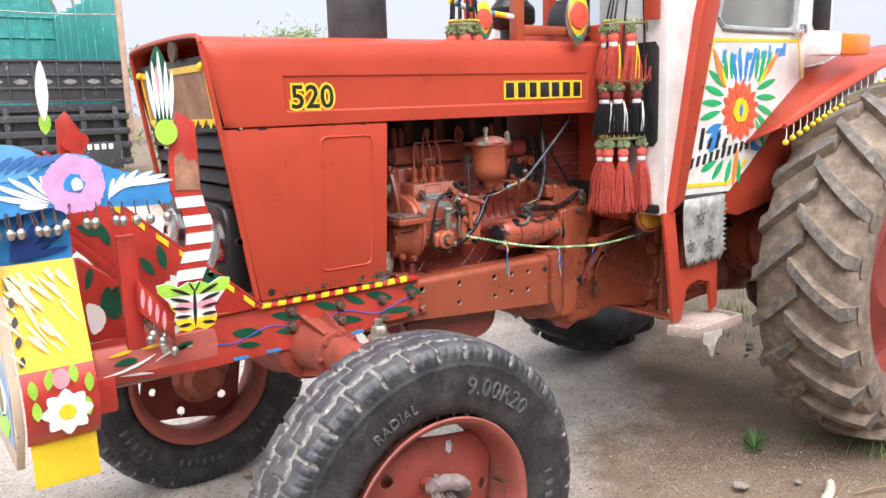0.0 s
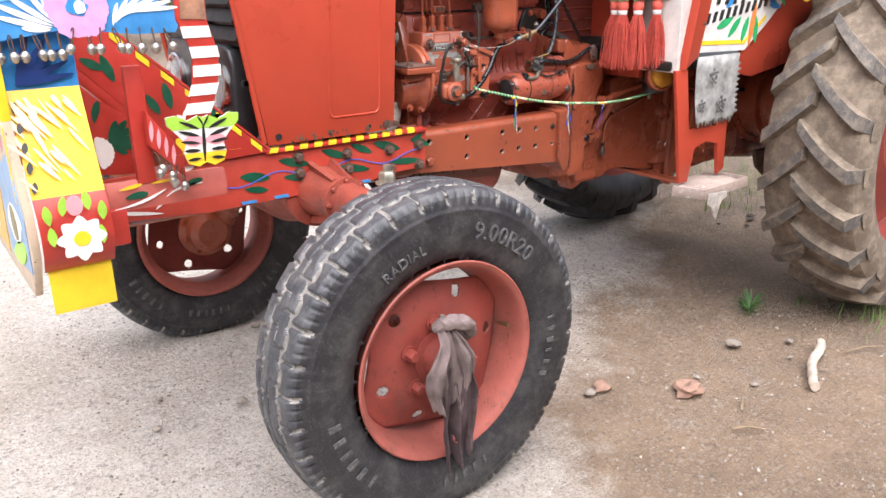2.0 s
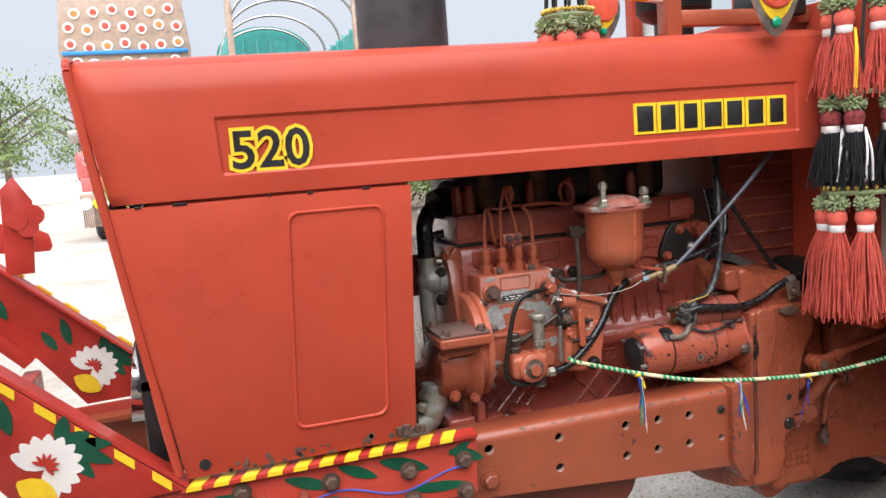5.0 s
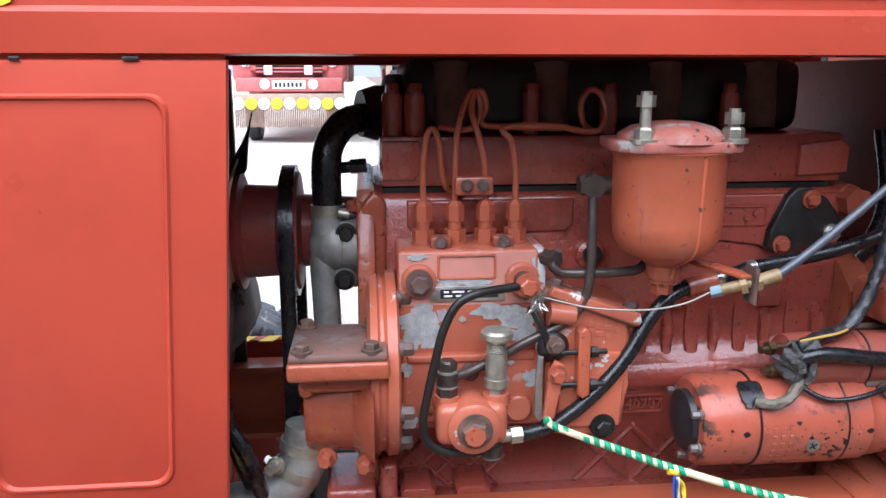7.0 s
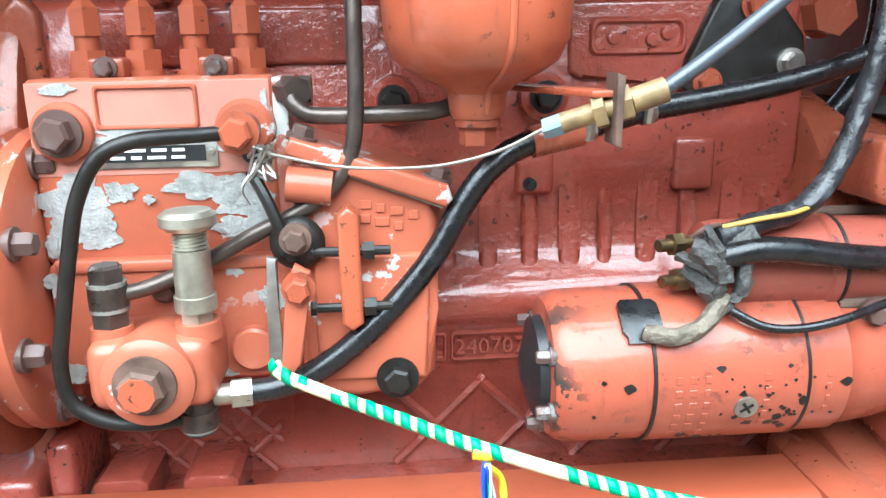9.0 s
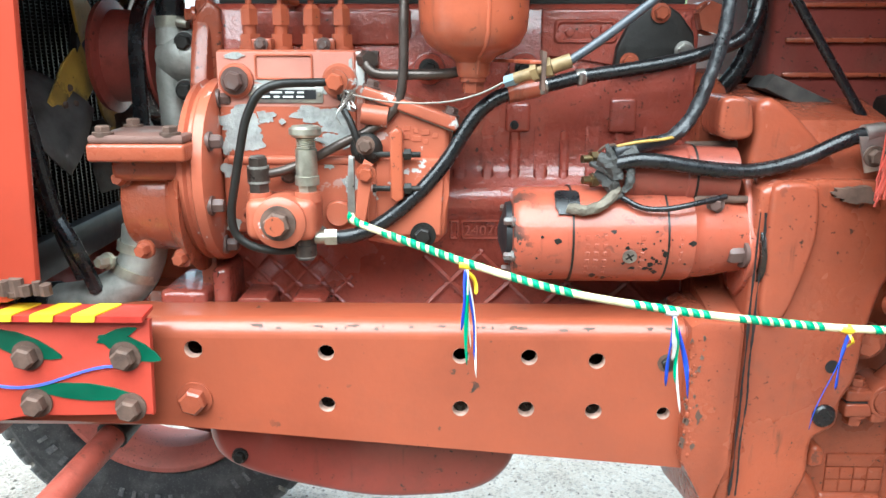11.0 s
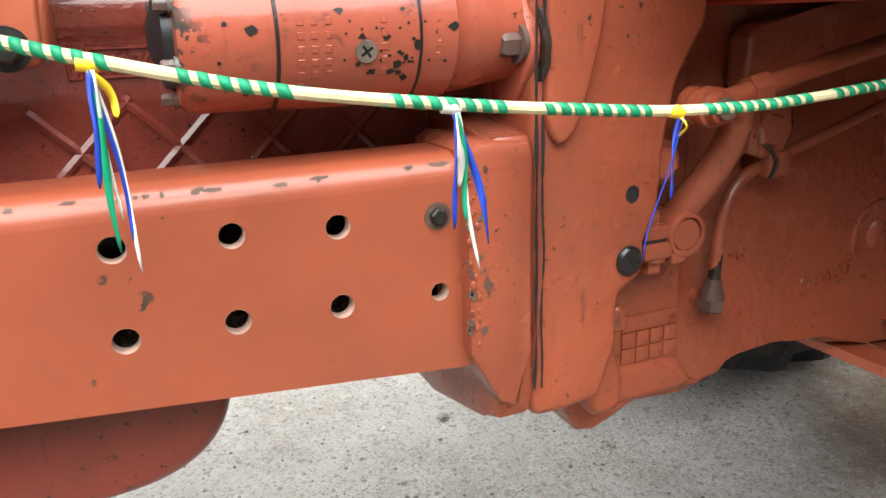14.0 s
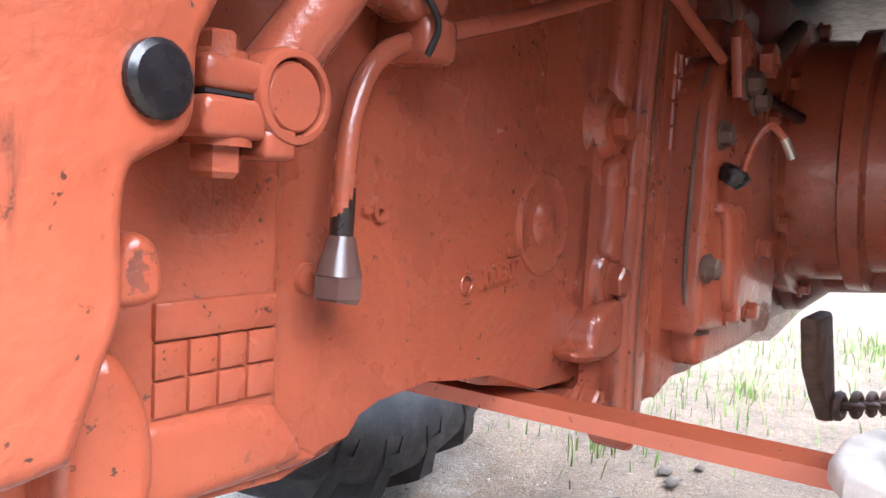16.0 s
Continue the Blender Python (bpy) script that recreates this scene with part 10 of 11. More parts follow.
build_amber_lamp()


def build_rag():
    """A twisted rag tied on the hub: a short pale flap over a longer dark one, both torn at the hem."""
    def flap(cx, top, length, y, spread, lean, seed, torn):
        bm, rows = B(), []
        nu, nv = 44, 40
        for j in range(nv + 1):
            t = j / nv
            half = 0.020 + spread * step01(t * 1.9) * (1 - 0.35 * step01((t - 0.6) / 0.4))
            row = []
            for i in range(nu + 1):
                u = 2 * i / nu - 1
                hem = torn * (0.5 + noise.noise((u * 5, seed, 0)) + 0.5 * noise.noise((u * 17, seed, 2)))
                fold = 0.016 * math.sin(6 * u + 1.7 * t + seed) * (0.3 + t) + 0.007 * math.sin(15 * u - 4 * t + seed) + 0.006 * noise.noise((u * 4, t * 6, seed))
                x = cx + half * u + lean * t + 0.006 * noise.noise((u * 2, t * 5, seed + 4))
                z = top - (length - hem) * t + 0.012 * math.cos(2.2 * u) * (1 - t)
                row.append(bm.verts.new((x, y - 0.022 * math.sin(math.pi * min(1, t * 1.2)) + fold + 0.03 * max(0, 0.2 - t) * 4, z)))
            rows.append(row)
        holes = {(29 + seed, 14 + seed), (30 + seed, 14 + seed), (30 + seed, 15 + seed), (31 + seed, 25), (32 + seed, 25), (32 + seed, 26), (34, 9), (35, 9), (35, 10)}
        for j in range(nv):
            for i in range(nu):
                if (j, i) in holes or (j > nv - 7 and noise.noise((i * 0.45, seed, 9)) > 0.25 + 0.08 * (nv - j)):
                    continue
                bm.faces.new((rows[j][i], rows[j][i + 1], rows[j + 1][i + 1], rows[j + 1][i]))
        loose = [v for v in bm.verts if not v.link_faces]
        bmesh.ops.delete(bm, geom=loose, context="VERTS")
        return bm
    pale = plain("mauve_grey_cloth", (0.17, 0.130, 0.122), 0.95, 0, 0.4, 18, 0.8, 260)
    dark = plain("damp_dark_cloth", (0.075, 0.050, 0.052), 0.95, 0, 0.5, 22, 0.8, 260)
    rag = tagged(part("rag", flap(-0.505, 0.592, 0.27, -0.935, 0.062, 0.012, 1, 0.05), pale), "torn mauve-grey cloth rag tied on the wheel hub", "cloth")
    rag.modifiers.new("thickness", "SOLIDIFY").thickness = 0.003
    under = part("under_flap", flap(-0.486, 0.575, 0.45, -0.918, 0.036, 0.020, 3, 0.06), dark, rag, "longer darker torn strip")
    under.modifiers.new("thickness", "SOLIDIFY").thickness = 0.003
    bm = tube(B(), [(-0.52, -0.905, 0.570), (-0.505, -0.935, 0.592), (-0.475, -0.945, 0.592), (-0.448, -0.940, 0.572), (-0.432, -0.925, 0.548), (-0.44, -0.905, 0.528)], 0.019, 14, 10)
    for v in bm.verts:
        v.co += 0.006 * Vector((noise.noise(v.co * 60), noise.noise(v.co * 60 + Vector((5, 0, 0))), noise.noise(v.co * 60 + Vector((0, 7, 0)))))
    part("rag_knot", bm, pale, rag)


build_rag()

# ---- yard: trucks behind, trees, grass, stones ----
M_TEAL = paint("worn_teal_paint", (0.03, 0.30, 0.27), 0.5, 1.8, 0.3, 0.1, 12, (0.50, 0.52, 0.50))
M_SOOT = paint("scuffed_black_paint", (0.022, 0.022, 0.026), 0.5, 1.6, 0.3, 0.1, 12, (0.55, 0.54, 0.52))
M_TRUCKRED = paint("truck_red_paint", (0.55, 0.12, 0.11), 0.45, 0.6, 0.35, 0.05, 10)
M_WOOD = plain("carved_brown_wood", (0.22, 0.14, 0.10), 0.7, 0, 0.5, 6, 0.4, 30)
M_PATT = paint("patterned_board", (0.40, 0.28, 0.20), 0.6, 2.2, 0.4, 0.1, 6, (0.15, 0.20, 0.22))


def cargo_truck():
    t = thing("cargo_truck", "parked truck seen from behind, black tailgate and open teal cargo bed", "truck")
    x0, x1, y0, y1 = 0.35, 2.86, 14.0, 20.0
    gate = part("tailgate", box(B(), x0, x1, y0, y0 + 0.06, 1.80, 2.58, 0.01), M_SOOT, t, "scuffed black ribbed tailgate")
    for i in range(7):
        x = x0 + (x1 - x0) * i / 6
        part("gate_rib", box(B(), x - 0.025, x + 0.025, y0 - 0.04, y0, 1.80, 2.58, 0.008), M_SOOT, gate)
    for z in (1.82, 2.06, 2.30, 2.56):
        part("gate_bar", box(B(), x0, x1, y0 - 0.05, y0, z - 0.02, z + 0.02, 0.008), M_SOOT, gate)
    for i in range(6):
        x = x0 + (x1 - x0) * (i + 0.5) / 6
        bm = B()
        slab(bm, leaf_pts(x - 0.12, 2.18, 0, 0.24, 0.10), plane((0, y0 - 0.002, 0), *NEARP), 0.01)
        part("gate_motif", bm, M_STEEL, gate)
    part("bed_floor", box(B(), x0, x1, y0, y1, 1.62, 1.76, 0.01), M_SOOT, t)
    head = part("headboard", prism(B(), [(x0, 1.7), (x1, 1.7), (x1, 4.3)] + [((x0 + x1) / 2 + (x1 - x0) / 2 * math.cos(a), 4.3 + 0.75 * math.sin(a)) for a in (math.pi * i / 16 for i in range(1, 16))] + [(x0, 4.3)], y1 - 0.05, y1, "y"), M_TEAL, t, "teal sheet headboard with worn patches")
    for i in range(8):
        x = x0 + (x1 - x0) * i / 7
        part("headboard_rib", box(B(), x - 0.02, x + 0.02, y1 - 0.09, y1 - 0.05, 1.7, 4.7 if 0 < i < 7 else 4.3, 0.006), M_TEAL, head)
    for z in (2.5, 3.0, 3.5, 4.0):
        part("headboard_bar", box(B(), x0, x1, y1 - 0.085, y1 - 0.05, z - 0.02, z + 0.02, 0.006), M_TEAL, head)
    for x in (x0, x1 - 0.06):
        w = part("side_wall", box(B(), x, x + 0.06, y0, y1, 1.7, 4.0, 0.01), M_TEAL, t)
        for k in range(8):
            y = y0 + 0.4 + 0.75 * k
            part("wall_rib", box(B(), x - 0.03, x + 0.09, y - 0.03, y + 0.03, 1.7, 4.05, 0.008), M_TEAL, w)
        part("rear_post", box(B(), x - 0.03, x + 0.09, y0 - 0.06, y0 + 0.06, 1.0, 4.6, 0.015), M_PATT, t, "patterned rear corner post")
    for k in range(4):
        y = y0 + 1.9 * k
        pts = [((x0 + x1) / 2 + (x1 - x0) / 2 * math.cos(a), y, 4.0 + 0.95 * math.sin(a)) for a in (math.pi * i / 14 for i in range(15))]
        part("hoop", tube(B(), pts, 0.03, 8, 2), M_STEEL, t, "bare steel canopy hoop")
    part("cross_rope", tube(B(), [(x0, y0, 3.45), ((x0 + x1) / 2, y0, 3.42), (x1, y0, 3.45)], 0.012, 6), M_STEEL, t)
    bm = B()
    for z in (0.62, 0.95, 1.22, 1.5):
        box(bm, x0 + 0.05, x1 - 0.05, y0 - 0.08, y0 + 0.05, z - 0.06, z + 0.06, 0.01)
    for x in (x0 + 0.3, x0 + 0.9, x1 - 0.9, x1 - 0.3):
        box(bm, x - 0.05, x + 0.05, y0 - 0.06, y0 + 0.04, 0.6, 1.7, 0.01)
    part("rear_underside", box(B(), x0 + 0.04, x1 - 0.04, y0 + 0.08, y0 + 0.14, 0.55, 1.62, 0.01), M_SOOT, t)
    part("rear_bumper", bm, M_SOOT, t, "black welded rear bumper frame")
    part("skirt_panel", box(B(), x1 - 1.25, x1 - 0.25, y0 - 0.1, y0 - 0.085, 0.48, 1.02, 0.005), M_SOOT, t)
    for i in range(6):
        part("white_bar", box(B(), x1 - 1.15 + 0.13 * i, x1 - 1.07 + 0.13 * i, y0 - 0.104, y0 - 0.1, 0.88, 0.98), M_WHITE, t, "plate writing as plain white bars") if i == 0 else part("white_bar", box(B(), x1 - 1.15 + 0.13 * i, x1 - 1.07 + 0.13 * i, y0 - 0.104, y0 - 0.1, 0.88, 0.98), M_WHITE, t)
    for x in (x0 + 0.3, x1 - 0.3):
        for y in (15.6, 16.8, 21.2):
            part("wheel", lathe(B(), [(-0.14, 0.28), (-0.15, 0.45), (-0.1, 0.52), (0.1, 0.52), (0.15, 0.45), (0.14, 0.28)], (x, y, 0.52), (1, 0, 0), 28), M_TYRE, t)
    part("cab", box(B(), x0 + 0.05, x1 - 0.05, 20.1, 22.0, 0.8, 3.2, 0.1), M_TRUCKRED, t)


def decorated_truck():
    t = thing("decorated_truck", "parked red truck with carved crown board and round reflectors", "truck")
    cx, y = -1.72, 18.0
    part("cab_body", box(B(), cx - 1.12, cx + 1.12, y + 0.2, y + 2.0, 0.9, 3.2, 0.06), M_TRUCKRED, t)
    crown = part("crown_board", prism(B(), [(cx - 1.25, 3.15), (cx + 1.25, 3.15), (cx + 1.42, 4.2), (cx + 1.3, 5.4), (cx - 1.3, 5.4), (cx - 1.42, 4.2)], y - 0.2, y + 0.1, "y", 0.03), M_PATT, t, "carved wooden crown board with painted panels")
    for r, (z, n, half) in enumerate(((3.55, 6, 0.95), (3.95, 7, 1.05), (4.35, 7, 1.15), (4.75, 7, 1.15), (5.1, 6, 1.0))):
        for i in range(n):
            x = cx - half + 2 * half * i / (n - 1)
            o = (x, y - 0.2, z + 0.05 * math.sin(i * 2.1 + r))
            d = part("reflector", lathe(B(), [(0, 0.125), (0.03, 0.115), (0.035, 0.08)], o, (0, -1, 0), 14), M_WHITE, crown)
            part("reflector_face", lathe(B(), [(0.03, 0.08), (0.05, 0.06), (0.055, 0)], o, (0, -1, 0), 12), plain("truck_reflector_red", (0.62, 0.08, 0.05), 0.35) if (i + r) % 4 else M_ORANGE, d)
    for k in range(9):
        a = math.pi * (0.12 + 0.76 * k / 8)
        o = (cx - 0.75 * math.cos(a), y - 0.21, 3.85 - 0.62 * math.sin(a))
        part("heart_plate", lathe(B(), [(0, 0.15), (0.025, 0.12), (0.03, 0.05), (0.03, 0)], o, (0, -1, 0), 10), M_TRUCKRED, crown)
    part("crown_beam", box(B(), cx - 1.35, cx + 1.35, y - 0.28, y - 0.18, 4.15, 4.24, 0.02), M_BLUE, crown)
    for x in (cx - 1.1, cx + 1.0):
        part("side_pillar", box(B(), x - 0.16, x + 0.16, y - 0.25, y + 0.2, 2.0, 3.6, 0.03), M_WOOD, t, "carved brown cab pillar")
    for x in (cx - 1.05, cx + 1.05):
        part("round_sign", lathe(B(), [(0, 0.24), (0.03, 0.22), (0.031, 0)], (x, y - 0.28, 3.35), (0, -1, 0), 20), plain("truck_sign_red", (0.6, 0.05, 0.04), 0.4), t)
    part("windscreen", box(B(), cx - 0.85, cx + 0.85, y - 0.02, y + 0.22, 2.55, 3.05, 0.02), plain("dark_windscreen", (0.10, 0.12, 0.13), 0.15), t)
    bm = B()
    slab(bm, leaf_pts(cx - 0.3, 2.7, 10, 0.6, 0.22), plane((0, y - 0.025, 0), *NEARP), 0.004)
    part("screen_emblem", bm, M_WHITE, t)
    bm = B()
    prism(bm, [(cx - 0.85, 1.55), (cx + 0.85, 1.55), (cx + 0.82, 2.25), (cx + 0.6, 2.5), (cx - 0.6, 2.5), (cx - 0.82, 2.25)], y - 1.3, y + 0.25, "y", 0.08, 3)
    bon = part("bonnet", bm, M_TRUCKRED, t, "faded red bonnet with white emblem")
    bm = B()
    slab(bm, disc_pts(cx, 2.12, 0.42, 20, 0.45, 0.2), plane((0, y - 1.305, 0), *NEARP), 0.006)
    part("bonnet_emblem", bm, M_WHITE, bon)
    for s in (-1, 1):
        part("wing", box(B(), cx + s * 0.98 - 0.28, cx + s * 0.98 + 0.28, y - 1.2, y + 0.3, 1.3, 2.0, 0.15, seg=4), M_TRUCKRED, t)
        lamp = part("headlamp", lathe(B(), [(0, 0.15), (0.04, 0.14), (0.05, 0.12), (0.03, 0.1), (0.02, 0)], (cx + s * 0.95, y - 1.2, 1.78), (0, -1, 0), 20), M_CHROME, t)
        part("fog_lamp", lathe(B(), [(0, 0.12), (0.06, 0.11), (0.08, 0.06), (0.085, 0)], (cx + s * 0.52, y - 1.45, 1.28), (0, -1, 0), 16), M_WHITE, t)
        part("mirror", box(B(), cx + s * 1.32 - 0.12, cx + s * 1.32 + 0.12, y - 0.35, y - 0.3, 2.2, 2.5, 0.03), M_STEEL, t)
        part("front_wheel", lathe(B(), [(-0.14, 0.28), (-0.15, 0.45), (-0.1, 0.5), (0.1, 0.5), (0.15, 0.45), (0.14, 0.28)], (cx + s * 0.9, y - 0.4, 0.5), (1, 0, 0), 28), M_TYRE, t)
    part("grille_back", box(B(), cx - 0.72, cx + 0.72, y - 1.33, y - 1.29, 1.5, 1.95), M_INK, t)
    for i in range(6):
        part("grille_bar", box(B(), cx - 0.72, cx + 0.72, y - 1.37, y - 1.33, 1.53 + 0.075 * i, 1.565 + 0.075 * i, 0.006), M_TRUCKRED, t)
    for x in (cx - 0.45, cx + 0.42):
        part("grille_post", box(B(), x - 0.09, x + 0.09, y - 1.40, y - 1.33, 1.48, 1.97, 0.02), M_WHITE, t)
    bump = part("front_bumper", box(B(), cx - 1.15, cx + 1.15, y - 1.5, y - 1.3, 1.12, 1.42, 0.03), M_TRUCKRED, t)
    pl = part("number_plate", box(B(), cx - 0.36, cx + 0.36, y - 1.53, y - 1.5, 1.18, 1.36, 0.01), M_WHITE, bump)
    for i in range(7):
        part("plate_bar", box(B(), cx - 0.30 + 0.088 * i, cx - 0.25 + 0.088 * i, y - 1.535, y - 1.53, 1.22, 1.32), M_INK, bump)
    skirt = part("skirt_board", box(B(), cx - 1.2, cx + 1.2, y - 1.52, y - 1.44, 0.82, 1.08, 0.02), M_PATT, t, "painted scalloped skirt board")
    for i in range(9):
        x = cx - 1.1 + 0.275 * i
        part("scallop", lathe(B(), [(0, 0.135), (0.03, 0.12), (0.035, 0.06)], (x, y - 1.52, 0.86), (0, -1, 0), 14), M_YELLOW if i % 2 else M_WHITE, skirt)
    bm = B()
    for i in range(60):
        x = cx - 1.18 + 0.04 * i
        box(bm, x, x + 0.03, y - 1.50, y - 1.48, 0.34 + 0.04 * random.random(), 0.82)
    tagged(part("hanging_fringe", bm, M_WOOD, t, "dusty hanging chain fringe"), kind="stuff")
    body = part("cargo_body", box(B(), cx - 1.2, cx + 1.25, y + 2.1, y + 8.5, 1.3, 3.9, 0.03), M_PATT, t)
    for k in range(9):
        part("body_rib", box(B(), cx + 1.25, cx + 1.31, y + 2.2 + 0.75 * k, y + 2.3 + 0.75 * k, 1.3, 3.95, 0.01), M_WOOD, body)
    part("tarpaulin", prism(B(), [(cx - 1.2, 3.9), (cx + 1.25, 3.9)] + [(cx + 0.02 + 1.23 * math.cos(a), 3.9 + 0.9 * math.sin(a)) for a in (math.pi * i / 12 for i in range(1, 12))], y + 2.1, y + 8.4, "y"), plain("green_canvas", (0.08, 0.16, 0.08), 0.85, 0, 0.4, 2, 0.3, 10), t)


cargo_truck()
decorated_truck()


def leafy(name, x, y, h, r, seed, label, cat, dense=2600, size=0.16):
    rnd = random.Random(seed)
    tr = thing(name, label, cat, (x, y, 0))
    bm = B()
    tube(bm, [(0, 0, -0.05), (0.06, 0.02, h * 0.25), (-0.05, 0.05, h * 0.5), (0.05, 0, h * 0.8)], 0.035 * h, 8, 5, True, 0.35)
    for k in range(7):
        a, z = rnd.uniform(0, 6.3), h * rnd.uniform(0.3, 0.7)
        tube(bm, [(0, 0, z), (0.4 * r * math.cos(a), 0.4 * r * math.sin(a), z + 0.1 * h), (0.8 * r * math.cos(a), 0.8 * r * math.sin(a), z + 0.2 * h)], 0.012 * h, 6, 3, True, 0.4)
    part("trunk", bm, plain("grey_brown_bark", (0.13, 0.10, 0.075), 0.9, 0, 0.4, 8, 0.6, 20), tr)
    clumps = [(Vector((rnd.gauss(0, 0.42) * r, rnd.gauss(0, 0.42) * r, h * rnd.uniform(0.35, 0.95))), r * rnd.uniform(0.22, 0.45)) for _ in range(22)]
    verts, faces = [], []
    for i in range(dense):
        c, cr = rnd.choice(clumps)
        p = c + Vector((rnd.gauss(0, 1), rnd.gauss(0, 1), rnd.gauss(0, 0.8))) * cr * 0.55
        u = Vector((rnd.gauss(0, 1), rnd.gauss(0, 1), rnd.gauss(0, 1))).normalized()
        v = u.orthogonal().normalized()
        s = size * rnd.uniform(0.5, 1.2)
        k = len(verts)
        verts += [p - u * s, p + v * s * 0.35, p + u * s, p - v * s * 0.35]
        faces.append((k, k + 1, k + 2, k + 3))
    me = bpy.data.meshes.new("crown")
    me.from_pydata(verts, [], faces)
    lf = Nodes("hazy_foliage_" + str(seed))
    geo = lf.n.new("ShaderNodeNewGeometry")
    me.materials.append(lf.done(lf.mix(geo.outputs["Random Per Island"], (0.09, 0.14, 0.04), (0.20, 0.26, 0.09)), 0.7, 0))
    ob = new("crown", me)
    ob.parent = tr


for i, (x, y, h, r) in enumerate(((-9.5, 43, 6.5, 2.6), (-6.0, 48, 7, 3.2), (13.0, 27, 4.6, 2.0), (9.2, 45, 4.2, 2.2), (21.0, 36, 4.0, 2.4), (27.5, 34, 4.0, 2.4), (33.0, 30, 4.5, 2.8), (12.6, 40, 4.6, 2.2), (36, 22, 5, 2.8))):
    leafy("tree", x, y, h, r, 40 + i, "hazy light-green leafy tree at the edge of the yard", "tree")
for i, (x, y, h, r) in enumerate(((7.5, 15.5, 1.7, 1.1), (5.2, 17.5, 1.5, 1.0), (9.5, 13.5, 1.5, 1.1), (11.5, 11.0, 1.3, 1.0), (3.6, 20.5, 1.4, 0.9), (14, 10, 1.6, 1.2))):
    leafy("shrub", x, y, h, r, 70 + i, "low pale-green wild shrub", "shrub", 1500, 0.10)


def grass_patch():
    rnd = random.Random(12)
    verts, faces = [], []
    spots = [(3.3, 0.7, 0.7, 240), (3.9, 0.3, 0.8, 320), (3.0, 1.3, 0.6, 120), (4.6, 1.2, 1.2, 520), (3.6, 1.9, 1.0, 260), (2.75, 0.45, 0.3, 60), (5.5, 0.0, 1.2, 500), (1.68, -0.72, 0.05, 22), (1.74, -0.98, 0.14, 60), (1.40, -0.62, 0.04, 18), (5.0, 3.2, 1.6, 500), (8.0, 6.0, 3.5, 900), (6.5, 10.5, 4.0, 900)]
    for x, y, r, n in spots:
        for _ in range(int((1.0 if x > 2.5 else 0.9) * n)):
            a, q = rnd.uniform(0, 6.3), r * abs(rnd.gauss(0, 0.6))
            px, py = x + q * math.cos(a), y + q * math.sin(a)
            h = rnd.uniform(0.02, 0.085) * (0.6 if r < 0.1 else 1.0) * (1.3 if x > 2.5 and rnd.random() < 0.12 else 1.0)
            t, w = rnd.uniform(0, 6.3), rnd.uniform(0.0014, 0.0032) * (1 + 0.25 * max(0, x - 4))
            lean = h * (rnd.uniform(0.1, 0.7) if x > 2.5 else rnd.uniform(0.6, 1.9))
            dx, dy = math.cos(t), math.sin(t)
            k = len(verts)
            verts += [(px - w * dy, py + w * dx, -0.01), (px + w * dy, py - w * dx, -0.01), (px + 0.35 * lean * dx + 0.8 * w * dy, py + 0.35 * lean * dy - 0.8 * w * dx, 0.55 * h), (px + 0.35 * lean * dx - 0.8 * w * dy, py + 0.35 * lean * dy + 0.8 * w * dx, 0.55 * h), (px + lean * dx, py + lean * dy, h)]
            faces += [(k, k + 1, k + 2, k + 3), (k + 3, k + 2, k + 4)]
    me = bpy.data.meshes.new("grass")
    me.from_pydata(verts, [], faces)
    lf = Nodes("grass_blades")
    geo = lf.n.new("ShaderNodeNewGeometry")
    me.materials.append(lf.done(lf.mix(geo.outputs["Random Per Island"], (0.07, 0.15, 0.022), (0.20, 0.26, 0.07)), 0.6, 0))
    tagged(new("grass", me), "sparse fresh green grass tufts", "grass", kind="stuff")


grass_patch()


def weed(x, y, seed):
    rnd = random.Random(seed)
    bm = B()
    for i in range(16):
        a = rnd.uniform(0, 6.3)
        slab(bm, leaf_pts(0.004, 0, 0, rnd.uniform(0.05, 0.10), 0.009), Matrix.Translation((x, y, 0.0)) @ Matrix.Rotation(a, 4, "Z") @ Matrix.Rotation(-rnd.uniform(0.2, 1.1), 4, "Y"), 0.0006)
    tagged(part("weed", bm, plain("weed_green", (0.05, 0.13, 0.03), 0.6)), "small bright-green weed growing in the dirt", "weed", "weeds")


weed(1.40, -0.62, 1)
weed(1.43, -0.60, 2)


def rock(name, x, y, r, seed, mat, label, cat, squash=0.6, group=""):
    bm = B()
    broken = name == "clay_clod"
    bmesh.ops.create_icosphere(bm, subdivisions=2, radius=r)
    for v in bm.verts:
        k = 1 + (0.8 if broken else 0.35) * noise.noise((v.co.x / r * 1.3 + seed, v.co.y / r * 1.3, v.co.z / r * 1.3 + seed))
        v.co = Vector((v.co.x * k * 1.2, v.co.y * k, v.co.z * k * squash))
    bmesh.ops.translate(bm, vec=(x, y, r * squash * 0.55), verts=bm.verts)
    return tagged(part(name, bm, mat, None, "", 8 if broken else 25), label, cat, group)


M_STONE = plain("pale_stone", (0.25, 0.215, 0.18), 0.9, 0, 0.25, 30, 0.5, 60)
M_CLAY = plain("dry_clay", (0.27, 0.165, 0.12), 0.95, 0, 0.3, 25, 0.6, 60)
